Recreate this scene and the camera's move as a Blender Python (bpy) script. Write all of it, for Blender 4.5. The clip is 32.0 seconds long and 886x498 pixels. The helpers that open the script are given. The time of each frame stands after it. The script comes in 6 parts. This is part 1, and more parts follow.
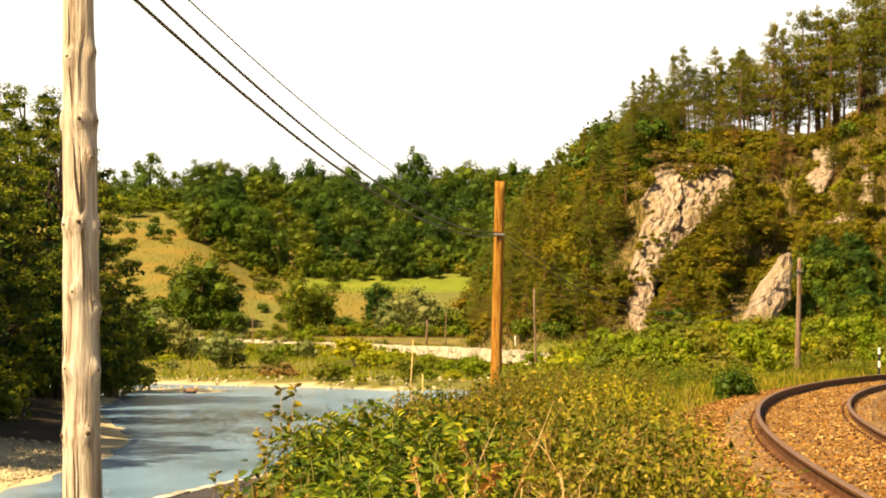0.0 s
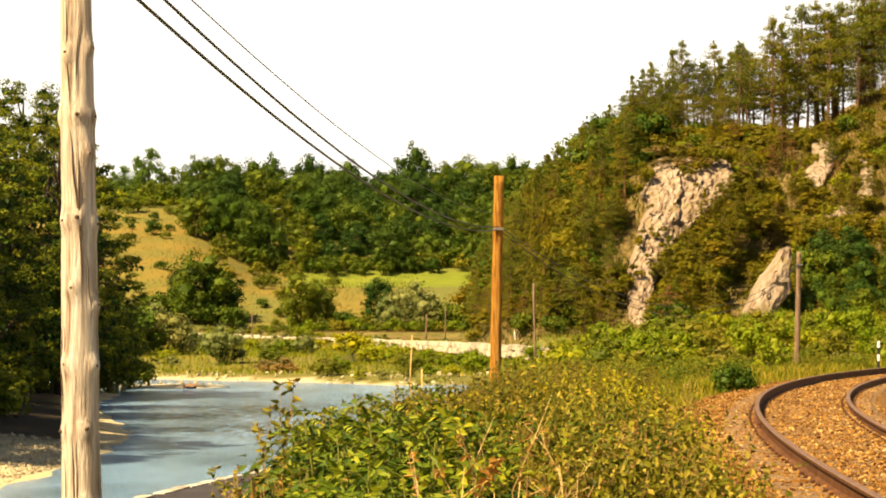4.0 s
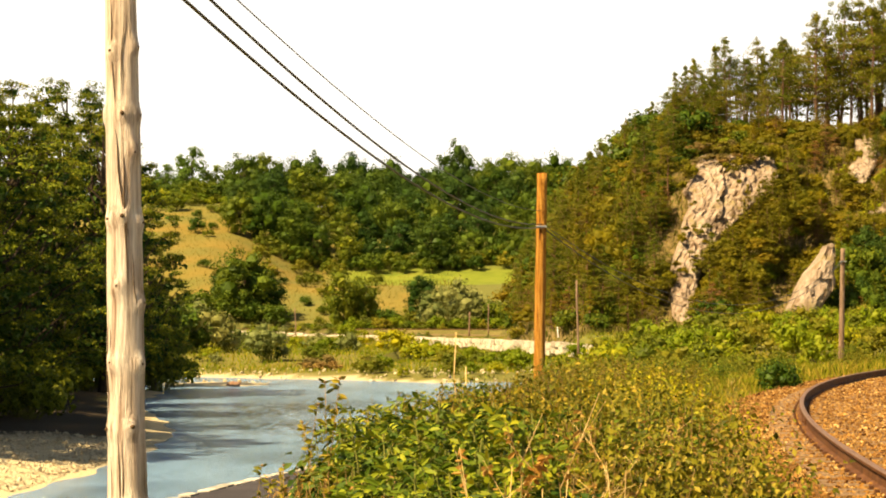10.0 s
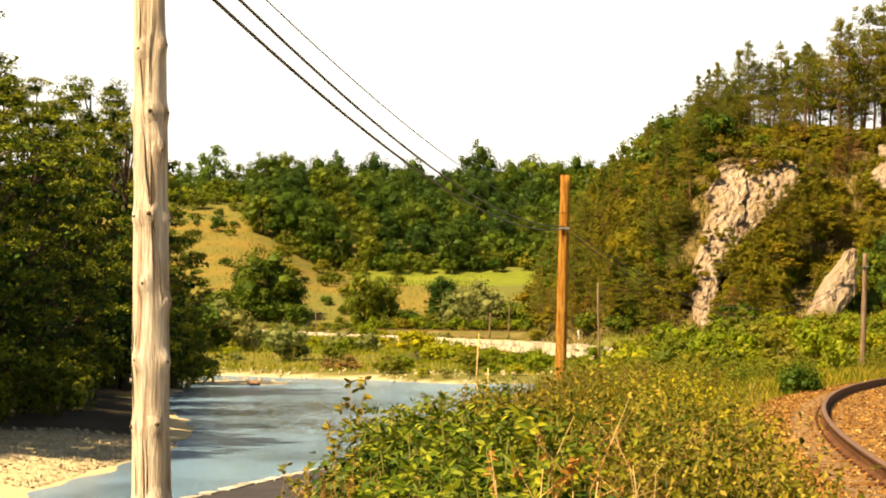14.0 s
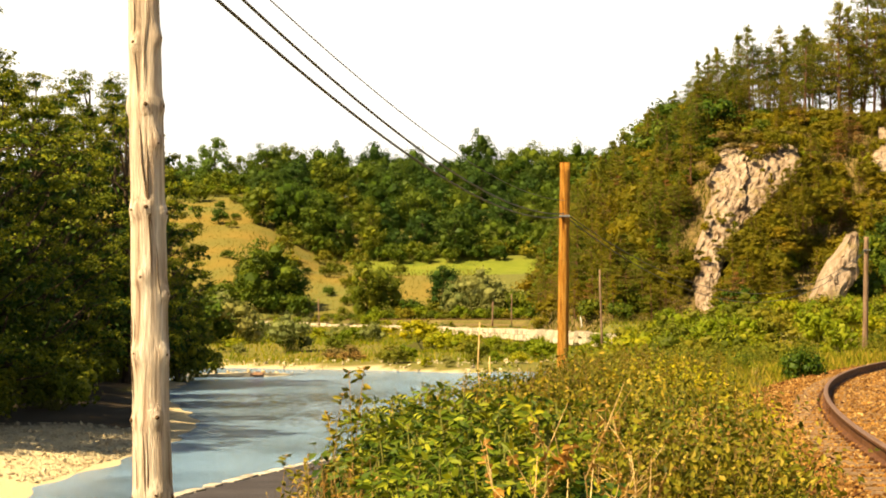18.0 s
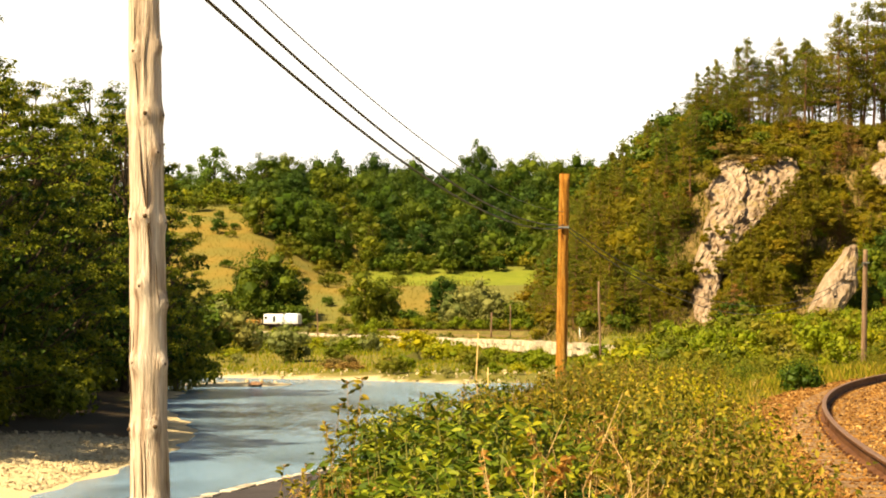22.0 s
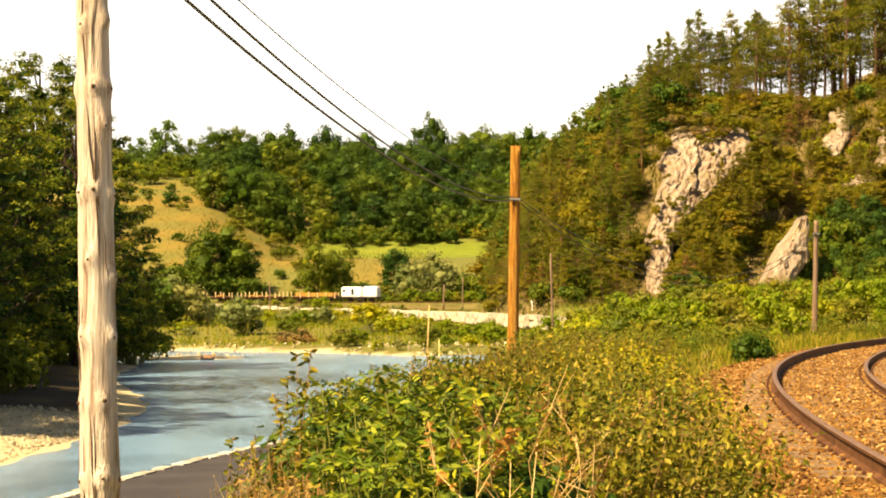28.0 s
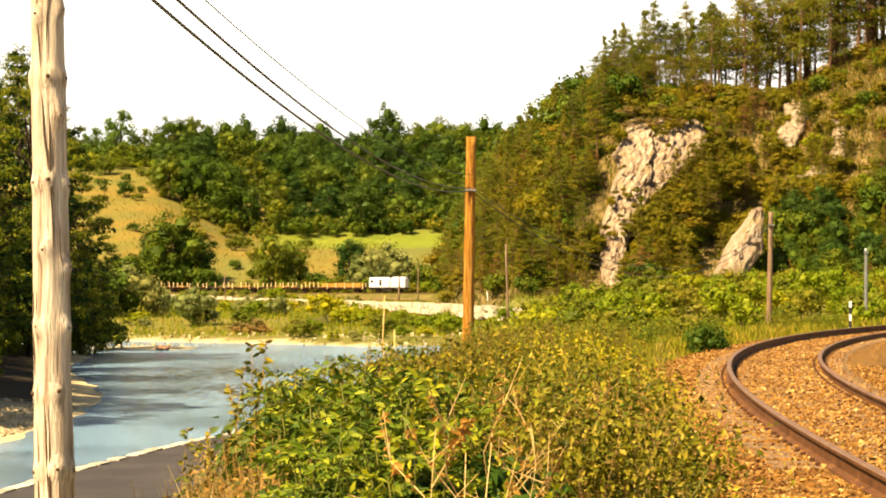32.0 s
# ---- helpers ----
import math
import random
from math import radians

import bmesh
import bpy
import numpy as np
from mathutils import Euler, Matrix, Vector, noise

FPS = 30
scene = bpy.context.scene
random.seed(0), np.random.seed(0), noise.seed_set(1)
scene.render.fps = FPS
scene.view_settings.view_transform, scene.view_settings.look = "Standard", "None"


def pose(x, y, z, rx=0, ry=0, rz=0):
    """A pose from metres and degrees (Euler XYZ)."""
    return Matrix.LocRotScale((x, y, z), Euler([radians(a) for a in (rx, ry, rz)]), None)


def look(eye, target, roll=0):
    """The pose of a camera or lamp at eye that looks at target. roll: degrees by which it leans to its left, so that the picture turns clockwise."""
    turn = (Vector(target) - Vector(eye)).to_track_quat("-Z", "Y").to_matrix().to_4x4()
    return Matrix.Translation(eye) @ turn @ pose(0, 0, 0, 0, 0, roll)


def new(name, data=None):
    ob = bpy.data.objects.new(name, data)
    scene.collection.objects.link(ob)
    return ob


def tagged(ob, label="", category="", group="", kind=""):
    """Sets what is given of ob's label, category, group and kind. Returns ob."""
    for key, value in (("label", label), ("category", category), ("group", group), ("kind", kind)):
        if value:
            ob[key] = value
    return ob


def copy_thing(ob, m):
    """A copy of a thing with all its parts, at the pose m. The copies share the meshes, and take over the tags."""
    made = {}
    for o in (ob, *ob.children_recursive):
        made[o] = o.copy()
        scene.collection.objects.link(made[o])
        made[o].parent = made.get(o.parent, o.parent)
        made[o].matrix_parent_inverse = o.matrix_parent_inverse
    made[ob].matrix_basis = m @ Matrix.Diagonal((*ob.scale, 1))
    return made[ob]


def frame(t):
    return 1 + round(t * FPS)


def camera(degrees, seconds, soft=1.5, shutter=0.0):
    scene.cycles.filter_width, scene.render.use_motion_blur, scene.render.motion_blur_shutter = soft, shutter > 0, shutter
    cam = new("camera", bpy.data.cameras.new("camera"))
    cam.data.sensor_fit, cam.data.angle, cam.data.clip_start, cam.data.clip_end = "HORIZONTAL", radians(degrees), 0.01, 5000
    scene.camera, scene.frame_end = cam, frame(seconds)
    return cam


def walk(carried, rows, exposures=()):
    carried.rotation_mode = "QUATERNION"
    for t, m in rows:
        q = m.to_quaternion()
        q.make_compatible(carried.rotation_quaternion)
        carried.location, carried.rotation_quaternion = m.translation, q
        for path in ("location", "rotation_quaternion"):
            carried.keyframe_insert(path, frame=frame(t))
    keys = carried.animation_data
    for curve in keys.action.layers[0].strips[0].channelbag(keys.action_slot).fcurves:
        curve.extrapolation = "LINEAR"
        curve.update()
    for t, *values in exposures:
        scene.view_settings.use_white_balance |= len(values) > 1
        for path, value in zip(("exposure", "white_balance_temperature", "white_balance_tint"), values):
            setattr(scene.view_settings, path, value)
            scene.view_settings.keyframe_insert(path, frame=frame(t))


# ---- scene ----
cam = camera(19.0, 32.0, soft=1.9)
# seconds, x, y, z, and the turn in degrees of a camera held by a standing operator
PATH = [
    (0.0, -0.010, 0.00, 1.36, 91.582, -0.309, 0.600),
    (0.5, -0.011, 0.00, 1.36, 91.628, -0.421, 0.601),
    (1.0, -0.009, 0.00, 1.36, 91.614, -0.364, 0.588),
    (1.5, -0.010, 0.00, 1.36, 91.551, -0.299, 0.544),
    (2.0, -0.014, 0.00, 1.36, 91.534, -0.406, 0.481),
    (2.5, -0.011, 0.00, 1.36, 91.538, -0.452, 0.460),
    (3.0, -0.005, 0.00, 1.36, 91.512, -0.331, 0.467),
    (3.5, -0.003, 0.00, 1.36, 91.489, -0.188, 0.503),
    (5.5, -0.013, 0.00, 1.36, 91.424, -0.152, 0.942),
    (6.0, -0.013, 0.00, 1.36, 91.427, -0.085, 1.051),
    (6.5, -0.019, 0.00, 1.36, 91.405, -0.221, 1.140),
    (7.0, -0.025, 0.00, 1.36, 91.417, -0.326, 1.213),
    (7.5, -0.025, 0.00, 1.36, 91.512, -0.187, 1.331),
    (8.0, -0.018, 0.00, 1.36, 91.533, -0.148, 1.379),
    (8.5, -0.017, 0.00, 1.36, 91.506, -0.069, 1.382),
    (9.0, -0.019, 0.00, 1.36, 91.431, -0.068, 1.420),
    (9.5, -0.015, 0.00, 1.36, 91.412, -0.065, 1.471),
    (10.0, -0.017, 0.00, 1.36, 91.413, -0.045, 1.518),
    (10.5, -0.017, 0.00, 1.36, 91.448, -0.030, 1.556),
    (11.0, -0.019, 0.00, 1.36, 91.466, -0.094, 1.586),
    (11.5, -0.021, 0.00, 1.36, 91.453, -0.242, 1.646),
    (12.0, -0.024, 0.00, 1.36, 91.440, -0.414, 1.674),
    (12.5, -0.030, 0.00, 1.36, 91.399, -0.382, 1.728),
    (13.0, -0.039, 0.00, 1.36, 91.389, -0.609, 1.807),
    (13.5, -0.046, 0.00, 1.36, 91.403, -0.696, 1.892),
    (14.0, -0.048, 0.00, 1.36, 91.429, -0.649, 1.962),
    (14.5, -0.045, 0.00, 1.36, 91.421, -0.468, 2.018),
    (16.5, -0.022, 0.00, 1.36, 91.300, 0.327, 2.190),
    (17.0, -0.019, 0.00, 1.36, 91.241, 0.334, 2.134),
    (17.5, -0.019, 0.00, 1.36, 91.200, 0.156, 2.026),
    (18.0, -0.021, 0.00, 1.36, 91.195, 0.157, 2.020),
    (18.5, -0.023, 0.00, 1.36, 91.197, 0.125, 2.013),
    (19.0, -0.027, 0.00, 1.36, 91.219, -0.019, 2.021),
    (19.5, -0.031, 0.00, 1.36, 91.267, -0.131, 2.067),
    (20.0, -0.032, 0.00, 1.36, 91.292, -0.200, 2.090),
    (20.5, -0.029, 0.00, 1.36, 91.304, -0.203, 2.092),
    (21.0, -0.029, 0.00, 1.36, 91.347, -0.228, 2.078),
    (21.5, -0.028, 0.00, 1.36, 91.390, -0.278, 2.031),
    (22.0, -0.020, 0.00, 1.36, 91.426, -0.136, 1.993),
    (22.5, -0.009, 0.00, 1.36, 91.439, 0.243, 1.920),
    (23.0, 0.002, 0.00, 1.36, 91.447, 0.132, 1.842),
    (23.5, -0.004, 0.00, 1.36, 91.485, 0.001, 1.767),
    (24.0, -0.014, 0.00, 1.36, 91.456, -0.004, 1.697),
    (24.5, -0.019, 0.00, 1.36, 91.431, -0.077, 1.624),
    (25.0, -0.016, 0.00, 1.36, 91.425, -0.159, 1.564),
    (25.5, -0.018, 0.00, 1.36, 91.376, -0.333, 1.497),
    (27.5, -0.002, 0.00, 1.36, 90.916, 0.067, 1.121),
    (28.0, -0.000, 0.00, 1.36, 90.828, 0.078, 0.966),
    (28.5, -0.002, 0.00, 1.36, 90.739, -0.009, 0.775),
    (29.0, -0.004, 0.00, 1.36, 90.701, -0.000, 0.630),
    (29.5, -0.005, 0.00, 1.36, 90.688, -0.074, 0.490),
    (30.0, -0.008, 0.00, 1.36, 90.672, -0.265, 0.373),
    (30.5, -0.009, 0.00, 1.36, 90.653, -0.259, 0.243),
    (31.0, -0.009, 0.00, 1.36, 90.646, -0.304, 0.131),
    (31.5, -0.004, 0.00, 1.36, 90.648, -0.204, 0.050),
    (32.0, -0.000, 0.00, 1.36, 90.627, 0.000, -0.000),
]
walk(cam, [(t, pose(x, y, z, a, b, c)) for t, x, y, z, a, b, c in PATH], exposures=[(0.0, 1.34, 8300, 6), (14.0, 1.36, 8300, 6), (28.0, 1.48, 8300, 6), (30.0, 1.56, 8300, 6), (32.0, 1.58, 8300, 6)])

# ---------------------------------------------------------------- light
SUN_AZ, SUN_EL = radians(232), radians(50)          # clockwise from +y
world = bpy.data.worlds.new("sky")
scene.world = world
world.use_nodes = True
wn = world.node_tree
sky = wn.nodes.new("ShaderNodeTexSky")
sky.sky_type, sky.sun_disc = "NISHITA", False
sky.sun_elevation, sky.sun_rotation = SUN_EL, SUN_AZ
sky.air_density, sky.dust_density, sky.ozone_density = 1.0, 1.0, 1.0
# bright summer haze low over the horizon, clear sky above it
tc = wn.nodes.new("ShaderNodeTexCoord")
up = wn.nodes.new("ShaderNodeSeparateXYZ")
wn.links.new(tc.outputs["Generated"], up.inputs[0])
haze = wn.nodes.new("ShaderNodeMapRange")
haze.interpolation_type = "SMOOTHSTEP"
for k, v in (("From Min", 0.10), ("From Max", 0.24), ("To Min", 1.0), ("To Max", 0.0)):
    haze.inputs[k].default_value = v
wn.links.new(up.outputs[2], haze.inputs["Value"])
veil = wn.nodes.new("ShaderNodeMix")
veil.data_type = "RGBA"
veil.inputs[7].default_value = (12.4, 12.7, 14.0, 1)
wn.links.new(haze.outputs[0], veil.inputs[0])
wn.links.new(sky.outputs[0], veil.inputs[6])
wn.links.new(veil.outputs[2], wn.nodes["Background"].inputs[0])
wn.nodes["Background"].inputs[1].default_value = 0.04
sun = new("sun", bpy.data.lights.new("sun", "SUN"))
sun.data.energy, sun.data.angle, sun.data.color = 5.0, radians(0.5), (1.0, 0.84, 0.60)
to_sun = Vector((math.sin(SUN_AZ) * math.cos(SUN_EL), math.cos(SUN_AZ) * math.cos(SUN_EL), math.sin(SUN_EL)))
sun.matrix_world = look((-60, -40, 60), Vector((-60, -40, 60)) - to_sun)


# ---------------------------------------------------------------- materials
def nodes_of(name):
    m = bpy.data.materials.new(name)
    m.use_nodes = True
    nt = m.node_tree
    return m, nt, nt.nodes, nt.links, nt.nodes["Principled BSDF"]


def noise_node(nt, scale, detail=4.0, rough=0.6, stretch=None):
    n = nt.nodes.new("ShaderNodeTexNoise")
    n.inputs["Scale"].default_value, n.inputs["Detail"].default_value, n.inputs["Roughness"].default_value = scale, detail, rough
    tc = nt.nodes.new("ShaderNodeTexCoord")
    if stretch:
        mp = nt.nodes.new("ShaderNodeMapping")
        mp.inputs["Scale"].default_value = stretch
        nt.links.new(tc.outputs["Object"], mp.inputs[0])
        nt.links.new(mp.outputs[0], n.inputs["Vector"])
    else:
        nt.links.new(tc.outputs["Object"], n.inputs["Vector"])
    return n


def ramp_node(nt, source, stops):
    r = nt.nodes.new("ShaderNodeValToRGB")
    while len(r.color_ramp.elements) < len(stops):
        r.color_ramp.elements.new(0.5)
    for e, (p, c) in zip(r.color_ramp.elements, stops):
        e.position, e.color = p, (*c, 1)
    nt.links.new(source, r.inputs[0])
    return r


def mix_node(nt, a, b, fac, blend="MIX"):
    m = nt.nodes.new("ShaderNodeMix")
    m.data_type, m.blend_type = "RGBA", blend
    for sock, v in ((m.inputs[6], a), (m.inputs[7], b), (m.inputs[0], fac)):
        if isinstance(v, (int, float)):
            sock.default_value = v
        elif isinstance(v, tuple):
            sock.default_value = (*v, 1)
        else:
            nt.links.new(v, sock)
    return m.outputs[2]


def surface(name, dark, mid, light, scale=3.0, rough=0.8, bump=0.3, metal=0.0, stretch=None, grain=12.0, vary=0.0):
    """A plain weathered surface: large stains, fine grain and a little relief."""
    m, nt, nn, ln, bs = nodes_of(name)
    big = noise_node(nt, scale, 5, 0.65, stretch)
    col = ramp_node(nt, big.outputs[0], [(0.3, dark), (0.5, mid), (0.72, light)])
    fine = noise_node(nt, scale * grain, 3, 0.7, stretch)
    fr = ramp_node(nt, fine.outputs[0], [(0.3, (0.72, 0.72, 0.72)), (0.7, (1.25, 1.25, 1.25))])
    out = mix_node(nt, col.outputs[0], fr.outputs[0], 1.0, "MULTIPLY")
    if vary:
        oi = nn.new("ShaderNodeObjectInfo")
        vr = ramp_node(nt, oi.outputs["Random"], [(0.0, (1 - vary,) * 3), (1.0, (1 + vary,) * 3)])
        out = mix_node(nt, out, vr.outputs[0], 1.0, "MULTIPLY")
    ln.new(out, bs.inputs["Base Color"])
    bs.inputs["Roughness"].default_value, bs.inputs["Metallic"].default_value = rough, metal
    bs.inputs["Specular IOR Level"].default_value = 0.2 if rough > 0.55 else 0.5
    b = nn.new("ShaderNodeBump")
    b.inputs["Strength"].default_value = bump
    b.inputs["Distance"].default_value = 0.4 / scale
    ln.new(fine.outputs[0], b.inputs["Height"])
    ln.new(b.outputs[0], bs.inputs["Normal"])
    return m


def leaf(name, stops, through_light=0.35, rough=0.55, vary=0.25):
    """Leaves: a colour of its own for each blade, a shift for each plant, light passing through."""
    m, nt, nn, ln, bs = nodes_of(name)
    geo = nn.new("ShaderNodeNewGeometry")
    col = ramp_node(nt, geo.outputs["Random Per Island"], [(i / max(1, len(stops) - 1), c) for i, c in enumerate(stops)])
    oi = nn.new("ShaderNodeObjectInfo")
    vr = ramp_node(nt, oi.outputs["Random"], [(0.0, (1 - vary, 1 - vary * 0.7, 1 - vary)), (0.5, (1, 1, 1)), (1.0, (1 + vary * 1.3, 1 + vary * 0.5, 1))])
    out = mix_node(nt, col.outputs[0], vr.outputs[0], 1.0, "MULTIPLY")
    ln.new(out, bs.inputs["Base Color"])
    bs.inputs["Roughness"].default_value = rough
    bs.inputs["Specular IOR Level"].default_value = 0.12
    tr = nn.new("ShaderNodeBsdfTranslucent")
    ln.new(out, tr.inputs[0])
    mx = nn.new("ShaderNodeMixShader")
    mx.inputs[0].default_value = through_light
    ln.new(bs.outputs[0], mx.inputs[1])
    ln.new(tr.outputs[0], mx.inputs[2])
    ln.new(mx.outputs[0], nn["Material Output"].inputs[0])
    return m


M_BARK = surface("bark", (0.03, 0.02, 0.012), (0.06, 0.04, 0.025), (0.11, 0.075, 0.048), 2.0, 0.9, 0.5, stretch=(3, 3, 0.6))
M_PINEBARK = surface("pine_bark", (0.10, 0.05, 0.025), (0.19, 0.10, 0.055), (0.28, 0.16, 0.09), 2.0, 0.9, 0.5, stretch=(3, 3, 0.6))
M_POLE_GREY = surface("weathered_pole_wood", (0.24, 0.14, 0.09), (0.65, 0.52, 0.41), (0.9, 0.8, 0.69), 8.0, 0.75, 0.7, stretch=(3.6, 3.6, 0.14), grain=3.5)
M_POLE_RED = surface("treated_pole_wood", (0.2, 0.065, 0.010), (0.57, 0.24, 0.036), (0.74, 0.42, 0.11), 4.0, 0.8, 0.8, stretch=(5.0, 5.0, 0.35))
M_POLE_OLD = surface("old_pole_wood", (0.14, 0.08, 0.05), (0.22, 0.14, 0.09), (0.30, 0.2, 0.14), 4.0, 0.85, 0.4, stretch=(3.0, 3.0, 0.3))
M_KNOT = surface("knot", (0.05, 0.025, 0.012), (0.09, 0.05, 0.025), (0.15, 0.09, 0.05), 30, 0.8, 0.3)
M_CRACK = surface("crack", (0.06, 0.04, 0.025), (0.10, 0.065, 0.04), (0.13, 0.09, 0.06), 30, 0.9, 0.2)
M_CABLE = surface("cable", (0.008, 0.009, 0.012), (0.015, 0.017, 0.022), (0.03, 0.032, 0.04), 8, 0.5, 0.1)
M_STEEL = surface("galvanised", (0.22, 0.22, 0.21), (0.32, 0.32, 0.31), (0.45, 0.44, 0.42), 12, 0.45, 0.1, metal=0.8)
M_RAIL = surface("rusty_rail", (0.05, 0.018, 0.007), (0.095, 0.037, 0.014), (0.16, 0.07, 0.03), 5, 0.7, 0.25)
M_RAILHEAD = surface("worn_rail_head", (0.12, 0.06, 0.034), (0.19, 0.105, 0.065), (0.28, 0.17, 0.11), 4, 0.5, 0.08, metal=0.2)
M_SLEEPER = surface("old_sleeper", (0.12, 0.07, 0.035), (0.2, 0.125, 0.07), (0.3, 0.2, 0.12), 4, 0.9, 0.5)
M_STONE = surface("rust_stained_ballast", (0.19, 0.078, 0.018), (0.41, 0.2, 0.05), (0.62, 0.4, 0.14), 9, 0.9, 0.5, vary=0.4)
M_ASPHALT = surface("asphalt", (0.036, 0.031, 0.034), (0.05, 0.044, 0.048), (0.07, 0.062, 0.064), 0.6, 0.85, 0.3, grain=60)
M_KERB = surface("pale_kerb_stone", (0.28, 0.24, 0.19), (0.46, 0.41, 0.34), (0.62, 0.57, 0.49), 3, 0.85, 0.3, vary=0.35)
M_WALLSTONE = surface("pale_limestone_block", (0.27, 0.22, 0.14), (0.48, 0.41, 0.3), (0.64, 0.57, 0.45), 0.8, 0.9, 0.5, vary=0.35)
M_PEBBLE = surface("river_pebble", (0.36, 0.28, 0.17), (0.58, 0.48, 0.32), (0.7, 0.62, 0.46), 1.2, 0.85, 0.3, vary=0.3)
M_WHITE = surface("white_train_paint", (0.56, 0.61, 0.68), (0.7, 0.74, 0.8), (0.8, 0.82, 0.85), 0.8, 0.45, 0.05)
M_DARK = surface("dark_underframe", (0.025, 0.018, 0.014), (0.045, 0.032, 0.026), (0.07, 0.05, 0.04), 1.2, 0.75, 0.2)
M_DECK = surface("wagon_deck", (0.06, 0.03, 0.02), (0.10, 0.05, 0.03), (0.16, 0.08, 0.05), 1.0, 0.8, 0.2)
M_STAKE = surface("pale_stake_wood", (0.5, 0.32, 0.14), (0.66, 0.46, 0.24), (0.75, 0.56, 0.33), 2.0, 0.8, 0.2)
M_CARGO = surface("orange_sawn_timber", (0.28, 0.13, 0.025), (0.42, 0.21, 0.045), (0.54, 0.31, 0.075), 1.2, 0.8, 0.2)
M_GLASSDARK = surface("dark_window", (0.02, 0.025, 0.03), (0.03, 0.035, 0.04), (0.05, 0.055, 0.06), 1.0, 0.15, 0.02)
M_BLACK = surface("black_paint", (0.015, 0.015, 0.015), (0.025, 0.025, 0.025), (0.04, 0.04, 0.04), 9, 0.6, 0.1)
M_WHITEPAINT = surface("white_post_paint", (0.6, 0.6, 0.57), (0.75, 0.75, 0.72), (0.82, 0.82, 0.8), 9, 0.6, 0.1)
M_DEADWOOD = surface("dead_stem", (0.38, 0.22, 0.08), (0.6, 0.4, 0.17), (0.74, 0.54, 0.27), 12, 0.85, 0.2)
M_DRYSTEM = surface("dry_weed_stem", (0.16, 0.09, 0.03), (0.26, 0.155, 0.055), (0.38, 0.25, 0.10), 12, 0.85, 0.2)
M_STEM = surface("green_stem", (0.06, 0.07, 0.012), (0.11, 0.115, 0.02), (0.17, 0.155, 0.035), 10, 0.8, 0.2)

L_WOOD = leaf("woodland_leaves", [(0.034, 0.062, 0.005), (0.052, 0.088, 0.007), (0.074, 0.114, 0.009), (0.108, 0.140, 0.013)], 0.18, vary=0.5)
# deep green of some trees; also painted shade inside alders and sapling bush
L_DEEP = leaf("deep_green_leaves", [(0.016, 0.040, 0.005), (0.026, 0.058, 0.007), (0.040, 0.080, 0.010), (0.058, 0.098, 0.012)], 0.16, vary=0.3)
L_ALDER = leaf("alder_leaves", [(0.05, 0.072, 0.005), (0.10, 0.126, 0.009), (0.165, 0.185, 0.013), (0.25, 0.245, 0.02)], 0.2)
L_PINE = leaf("pine_needles", [(0.060, 0.076, 0.006), (0.104, 0.118, 0.009), (0.142, 0.152, 0.012), (0.190, 0.178, 0.016)], 0.25, vary=0.3)
L_YPINE = leaf("young_pine_needles", [(0.108, 0.102, 0.006), (0.146, 0.134, 0.008), (0.176, 0.153, 0.010), (0.205, 0.165, 0.013)], 0.3, vary=0.22)
L_RUSTPINE = leaf("browned_needles", [(0.15, 0.075, 0.02), (0.21, 0.11, 0.03), (0.13, 0.1, 0.025)], 0.15)
L_SCRUB = leaf("scrub_leaves", [(0.085, 0.10, 0.010), (0.13, 0.145, 0.014), (0.165, 0.172, 0.018), (0.205, 0.19, 0.024)], 0.33, vary=0.35)
L_SLOPE = leaf("slope_leaves", [(0.096, 0.085, 0.005), (0.124, 0.107, 0.007), (0.150, 0.122, 0.009), (0.175, 0.132, 0.012)], 0.3, vary=0.22)
L_WILLOW = leaf("willow_leaves", [(0.13, 0.155, 0.045), (0.185, 0.21, 0.065), (0.255, 0.27, 0.09)], 0.3)
L_YELLOW = leaf("yellowing_leaves", [(0.2, 0.23, 0.014), (0.3, 0.3, 0.018), (0.38, 0.345, 0.024), (0.14, 0.19, 0.014)], 0.35)
L_FRESH = leaf("fresh_leaves", [(0.030, 0.055, 0.005), (0.058, 0.095, 0.008), (0.105, 0.148, 0.012), (0.17, 0.2, 0.016), (0.27, 0.28, 0.025)], 0.16)
L_MEADOW = leaf("meadow_leaves", [(0.11, 0.15, 0.008), (0.165, 0.215, 0.012), (0.21, 0.25, 0.016), (0.25, 0.27, 0.022)], 0.34, vary=0.35)
L_WEED = leaf("weed_leaves", [(0.046, 0.051, 0.005), (0.096, 0.099, 0.008), (0.156, 0.146, 0.012), (0.22, 0.185, 0.02), (0.36, 0.28, 0.045)], 0.24, vary=0.35)
L_DRY = leaf("dry_leaves", [(0.2, 0.11, 0.028), (0.34, 0.2, 0.05), (0.46, 0.31, 0.09)], 0.3)
L_GRASS = leaf("verge_grass", [(0.09, 0.125, 0.010), (0.16, 0.19, 0.016), (0.26, 0.24, 0.026), (0.38, 0.29, 0.06)], 0.35)
L_STRAW = leaf("dry_grass", [(0.42, 0.3, 0.1), (0.55, 0.42, 0.17), (0.62, 0.5, 0.24)], 0.3)


